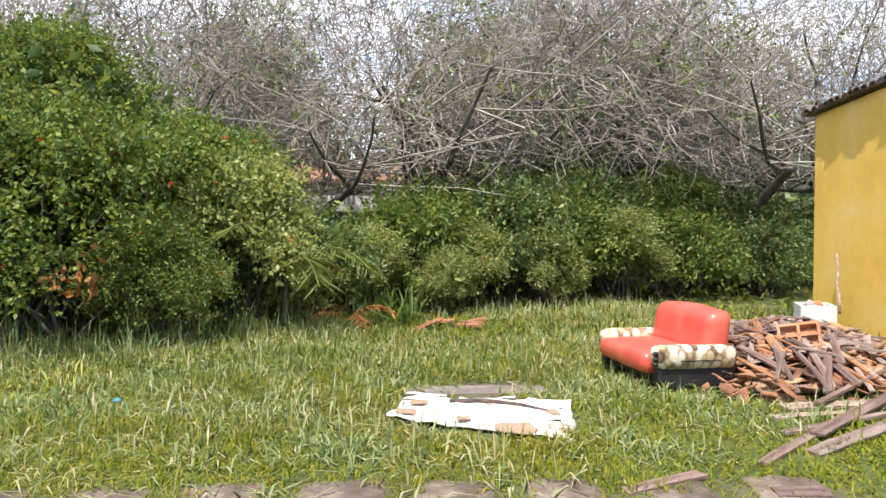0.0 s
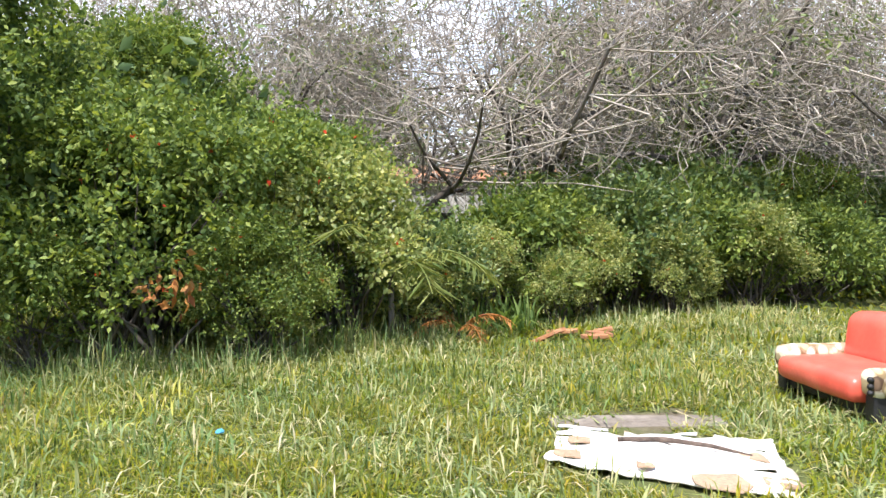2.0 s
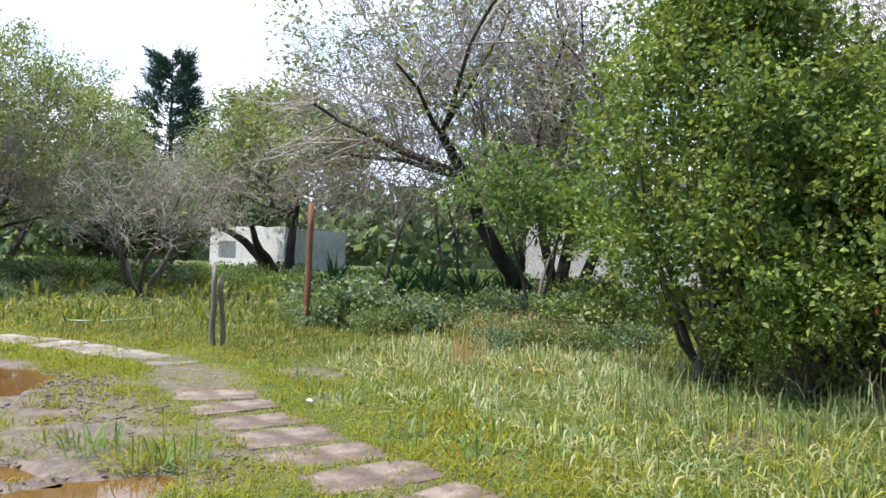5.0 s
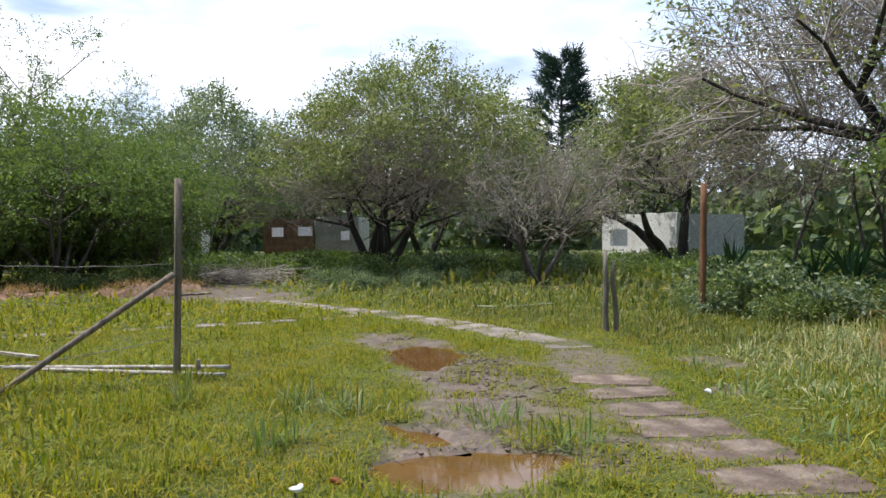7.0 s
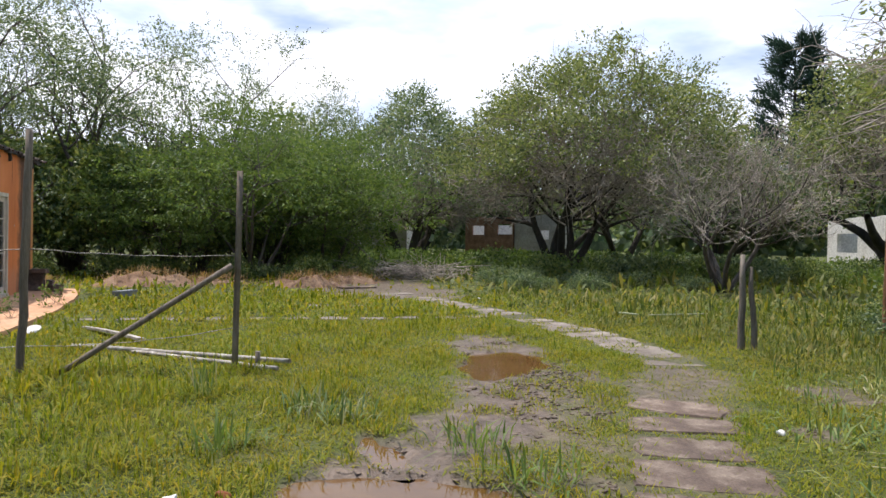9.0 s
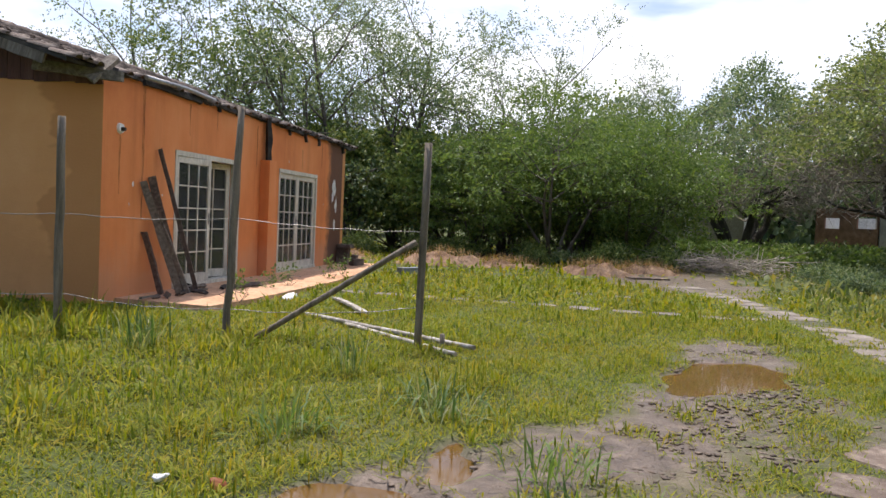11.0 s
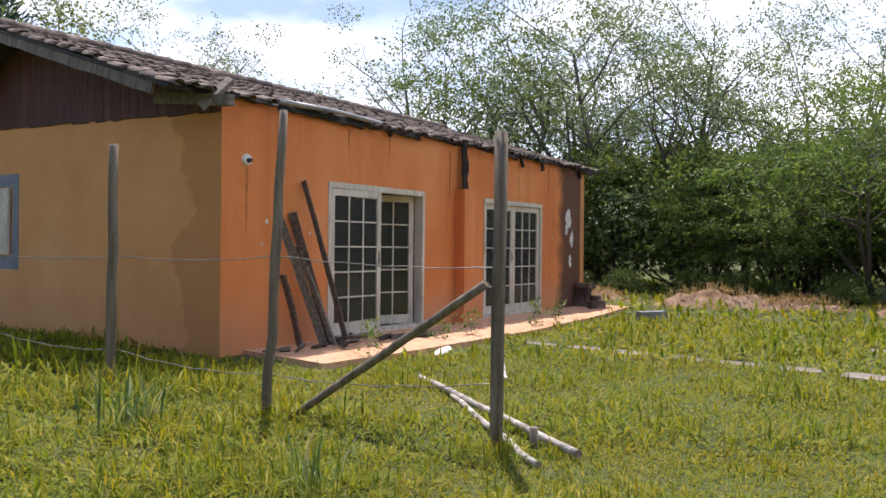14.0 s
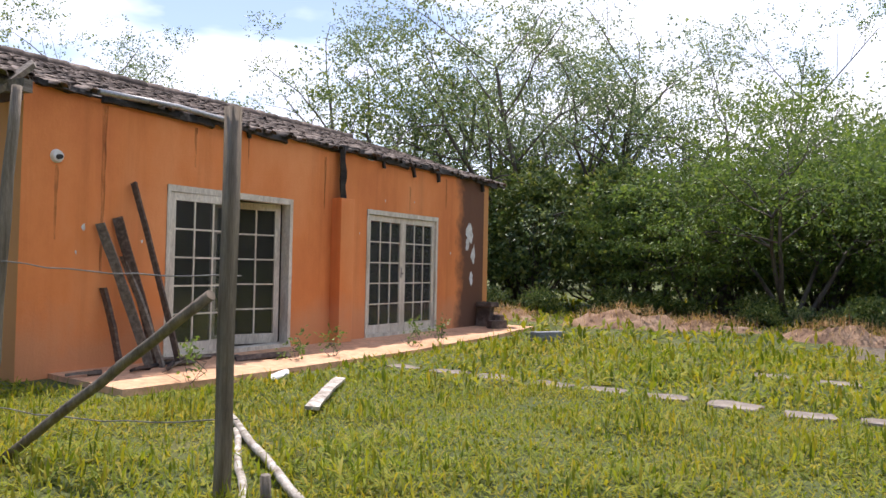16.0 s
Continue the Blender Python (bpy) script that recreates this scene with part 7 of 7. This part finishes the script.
# far woods closing the place
FW = [empty("far_trees", pose(0, 0, 0), "distant green woods round the place", "woods", kind="stuff")]
rngf = np.random.default_rng(19)
fv, ff, c0 = [], [], 0
for i in range(110):
    a = rngf.uniform(0, 6.283)
    R = rngf.uniform(58, 90)
    P, d = dome(rngf, 260, 4.5, 4.5, rngf.uniform(7, 11), 14, 0.5)
    P += np.array([6 + R * math.cos(a), 2 + R * math.sin(a), 0])
    v, f = leaves(P, d, 1.0, 0.4, rngf, 0.6, 0.2)
    fv.append(v)
    ff.append(f + c0)
    c0 += len(v)
for i in range(170):
    a = rngf.uniform(-1.25, 3.5)
    R = rngf.uniform(40, 54)
    R += 12 if 0.98 < a < 1.32 else (7 if 0.5 < a < 0.82 else 0)
    P, d = dome(rngf, 300, 3.6, 3.6, rngf.uniform(4.5, 7.5), 14, 0.2)
    P += np.array([3 + R * math.cos(a), -5 + R * math.sin(a), 0])
    v, f = leaves(P, d, 0.75, 0.4, rngf, 0.6, 0.2)
    fv.append(v)
    ff.append(f + c0)
    c0 += len(v)
child("foliage", np_mesh("foliage", np.concatenate(fv), np.concatenate(ff), LEAF_PALE), FW[0])
fv, ff, c0 = [], [], 0
for i in range(150):
    a = rngf.uniform(-0.35, 1.5)
    R = rngf.uniform(24, 40)
    P, d = dome(rngf, 420, 2.4, 2.4, rngf.uniform(0.6, 1.05), 14, 0.1)
    P += np.array([4 + R * math.cos(a), -6 + R * math.sin(a), 0])
    v, f = leaves(P, d, 0.17, 0.26, rngf, 0.8, 0.1)
    fv.append(v)
    ff.append(f + c0)
    c0 += len(v)
child("foliage", np_mesh("foliage", np.concatenate(fv), np.concatenate(ff), LEAF_BRIGHT), FW[0])
for c_ in FW[0].children:
    c_["kind"] = "stuff"

bm = bmesh.new()
tops, feet = [], []
for i in range(240):
    a = 6.2832 * i / 240
    R = 104 + 4 * math.sin(7 * a) + 2 * math.sin(19 * a)
    z = 6.5 + 1.6 * noise.noise(Vector((math.cos(a) * 9, math.sin(a) * 9, 1))) + 1.4 * noise.noise(Vector((math.cos(a) * 40, math.sin(a) * 40, 3)))
    tops.append(bm.verts.new((R * math.cos(a), R * math.sin(a), z)))
    feet.append(bm.verts.new((R * math.cos(a), R * math.sin(a), -1)))
for i in range(240):
    bm.faces.new((feet[i], feet[(i + 1) % 240], tops[(i + 1) % 240], tops[i]))
tagged(part("backdrop", bm, M("woods_edge", [(0.03, 0.05, 0.025), (0.06, 0.09, 0.04), (0.1, 0.14, 0.06)], 0.6, 0.95, 0.9, 2)), "dark green edge of the woods at the horizon", "woods", kind="structure")

# ---- grass ----
VIEW = [(1.5, -10.3), (2.7, -9.9), (5.8, -9.3), (6.8, -7.2), (7.6, -4.4)]
rngg = np.random.default_rng(123)


def sow(x0, x1, y0, y1, dens):
    n = int((x1 - x0) * (y1 - y0) * dens)
    return rngg.uniform(x0, x1, n), rngg.uniform(y0, y1, n)


def keep_grass(X, Y):
    k = rngg.random(len(X)) > 0.9 * mud_mask(X, Y) ** 0.7 + 0.25 * lumps(X, Y, 0.2, 78) * (mud_mask(X, Y) > 0.1)
    k &= puddle_mask(X, Y) < 0.25
    k &= ~((X > -9.1) & (X < 1.62) & (Y > 0.05) & (Y < 10.2) & ~((X > 1.0) & (Y > 8.8)))
    k &= ~on_slab(X, Y, 0.93) | (lumps(X, Y, 0.16, 77) + 0.3 * rngg.random(len(X)) > 0.85) | (rngg.random(len(X)) < 0.05)
    for sx, sy in STONES:
        k &= np.hypot((X - sx) / 0.27, (Y - sy) / 0.2) > 1
    k &= np.hypot((X - 6.15) / 0.75, (Y + 13.6) / 0.65) > 1
    k &= np.hypot((X - 7.2) / 0.28, (Y + 14.0) / 0.55) > 1
    k &= np.hypot((X - 6.9) / 1.5, (Y + 18.0) / 1.7) > 1
    return k


gv, gf, c0 = [], [], 0
hv, hf, c1 = [], [], 0
for lo, hi, dens, area, Lm, Wm in ((0, 4.2, 1400, (-2.7, 12, -14.6, 0), 0.115, 0.0052), (4.2, 8, 640, (-6.7, 16, -18.6, 4), 0.135, 0.0082), (8, 14, 190, (-12.6, 22, -24.4, 10), 0.18, 0.018), (14, 32, 24, (-22, 40, -40, 30), 0.28, 0.042)):
    X, Y = sow(*area, dens)
    d = to_line(X, Y, VIEW)
    s_ = (d >= lo) & (d < hi)
    X, Y = X[s_], Y[s_]
    s_ = keep_grass(X, Y)
    X, Y = X[s_], Y[s_]
    clump = 0.75 + 0.45 * lumps(X, Y, 0.5, 31) + 0.25 * lumps(X, Y, 0.16, 32)
    field = np.clip((X - 10.6) / 1.5, 0, 1) * np.clip((Y + 7.5) / 2, 0, 1)
    house_side = np.clip((-0.6 - Y) / 0.6, 0, 1) * np.clip((2.8 - X) / 2, 0, 1) * np.clip((Y + 3.2) / 1.0, 0, 1)
    lawn = np.clip(1 - np.hypot((X - 3.0) / 3.8, (Y + 2.5) / 3.5), 0, 1)
    L_ = Lm * np.clip(clump, 0.35, 1.8) * (1 + 0.7 * field + 0.8 * house_side + 0.9 * lawn)
    L_ *= 1 + 0.1 * np.clip((-11.0 - Y) / 2, 0, 1) * np.clip((X - 4.5) / 1.5, 0, 1)
    near_path = np.clip(1 - to_line(X, Y, PATH_LINE) / 1.3, 0, 1)
    L_ *= 1 - 0.55 * near_path
    Z = ground_z(X, Y) - 0.008
    lush = rngg.random(len(X)) < np.clip((X - 9.6 + 0.5 * lumps(X, Y, 0.5, 61)) / 1.6, 0, 0.92) * np.clip((Y + 9.0) / 2.5, 0, 1) + 0.65 * np.clip((X - 5.0 - np.clip(Y + 12, 0, 9) * 0.72) / 1.5, 0, 1) * (Y < -6)
    P_ = np.stack([X, Y, Z], axis=1)
    L_ *= rngg.uniform(0.55, 1.3, len(X))
    W_ = Wm * rngg.uniform(0.6, 1.4, len(X))
    v, f = blades(P_[~lush], L_[~lush], W_[~lush], rngg, 1.05)
    gv.append(v)
    gf.append(f + c0)
    c0 += len(v)
    v, f = blades(P_[lush], L_[lush], W_[lush] * 1.15, rngg, 1.2)
    hv.append(v)
    hf.append(f + c1)
    c1 += len(v)
for lo, hi, dens, area, Lm, Wm in ((0, 4.2, 1300, (-2.7, 12, -14.6, 0), 0.065, 0.005), (4.2, 8, 620, (-6.7, 16, -18.6, 4), 0.08, 0.007), (8, 13, 110, (-11.6, 21, -23.4, 9), 0.12, 0.016)):
    X, Y = sow(*area, dens)
    d = to_line(X, Y, VIEW)
    s_ = (d >= lo) & (d < hi)
    X, Y = X[s_], Y[s_]
    s_ = keep_grass(X, Y)
    X, Y = X[s_], Y[s_]
    v, f = stubble(np.stack([X, Y, ground_z(X, Y) - 0.004], axis=1), Lm * rngg.uniform(0.5, 1.4, len(X)), Wm * rngg.uniform(0.6, 1.3, len(X)), rngg)
    gv.append(v)
    gf.append(f + c0)
    c0 += len(v)
grass = new("grass", np_mesh("grass", np.concatenate(gv), np.concatenate(gf), GRASS))
tagged(grass, "uneven lawn of green and yellowing grass", "grass", kind="stuff")
tagged(new("field_grass", np_mesh("field_grass", np.concatenate(hv), np.concatenate(hf), FIELD)), "rank dull green grass and weeds of the field", "grass", kind="stuff")

X, Y = sow(4.2, 14.5, -21, -3.0, 420)
s_ = keep_grass(X, Y) & (X > 4.6 + np.clip(Y + 12, 0, 9) * 0.72) & (np.hypot(X - 11.0, Y + 15.9) > 1.2) & (lumps(X, Y, 0.6, 51) + 0.5 * lumps(X, Y, 0.2, 52) > -0.4)
X, Y = X[s_], Y[s_]
v, f = blades(np.stack([X, Y, ground_z(X, Y) - 0.008], axis=1), rngg.uniform(0.1, 0.3, len(X)) * (1 + 0.5 * np.clip((X - 9.5) / 2, 0, 1)), rngg.uniform(0.004, 0.0095, len(X)), rngg, 1.7, 0.6)
tagged(new("wild_grass", np_mesh("wild_grass", v, f, WILD)), "tangle of broad pale blades of wild grass", "grass", kind="stuff")

rngm = np.random.default_rng(44)
MX, MY = rngm.uniform(4.6, 9.2, 16000), rngm.uniform(-6.6, 1.0, 16000)
mk = (mud_mask(MX, MY) > 0.45) & (puddle_mask(MX, MY) < 0.05) & (to_line(MX, MY, PATH_LINE) > 0.5)
MX, MY = MX[mk][:1900], MY[mk][:1900]
cl_v, cl_f = [], []
for i in range(len(MX)):
    sc = rngm.uniform(0.003, 0.013) * np.array([1.6, 1.2, 0.45])
    yaw = rngm.uniform(0, 6.28)
    rot = np.array([[math.cos(yaw), -math.sin(yaw), 0], [math.sin(yaw), math.cos(yaw), 0], [0, 0, 1]])
    cl_v.append(((cube + rngm.uniform(-0.22, 0.22, (8, 3))) * sc * 2) @ rot.T + np.array([MX[i], MY[i], -0.003]))
    cl_f.append(cf + 8 * i)
clods = new("mud_clods", np_mesh("mud_clods", np.concatenate(cl_v), np.concatenate(cl_f), M("mud_clod", [(0.08, 0.055, 0.038), (0.15, 0.11, 0.08), (0.24, 0.185, 0.14)], 6, 0.75, 0.5, 40, rnd=0.35, island=True)))
tagged(clods, "small clods of trampled brown mud on the track", "mud", kind="stuff")

# ---- pieces of the paths and the near roof tiles ----
path = empty("path", Matrix(), "garden path of worn concrete slabs sunk in grass", "path", kind="structure")
kinds = [slab_mesh(s, 0.54, 0.98) for s in range(5)]
far_kinds = [slab_mesh(10 + s, 0.64, 0.84, 0.05, PALE_CONCRETE) for s in range(4)]
for i, (x, y, a, sx, sy, far_) in enumerate(SLABS):
    ob = child("slab", (far_kinds[i % 4] if far_ else kinds[i % 5]), path)
    ob.matrix_local = pose(x, y, -0.046 + rngk.uniform(-0.006, 0.006), rngk.uniform(-0.7, 0.7), rngk.uniform(-0.7, 0.7), a) @ Matrix.Diagonal((sx, sy, 1, 1))
steps = empty("stepping_stones", Matrix(), "row of pale stepping stones set in the lawn", "stepping stones", kind="structure")
st_kinds = [slab_mesh(30 + s, 0.5, 0.34, 0.05, PALE_CONCRETE) for s in range(4)]
for i, (x, y) in enumerate(STONES):
    ob = child("stone", st_kinds[i % 4], steps)
    ob.matrix_local = pose(x, y, -0.034, 0, 0, rngk.uniform(-14, 14)) @ Matrix.Diagonal((rngk.uniform(0.85, 1.1), rngk.uniform(0.8, 1.15), 1, 1))
for i, m_ in enumerate(singles):
    ob = child("tile", tile_kinds[i % 4], roof)
    ob.matrix_local = m_
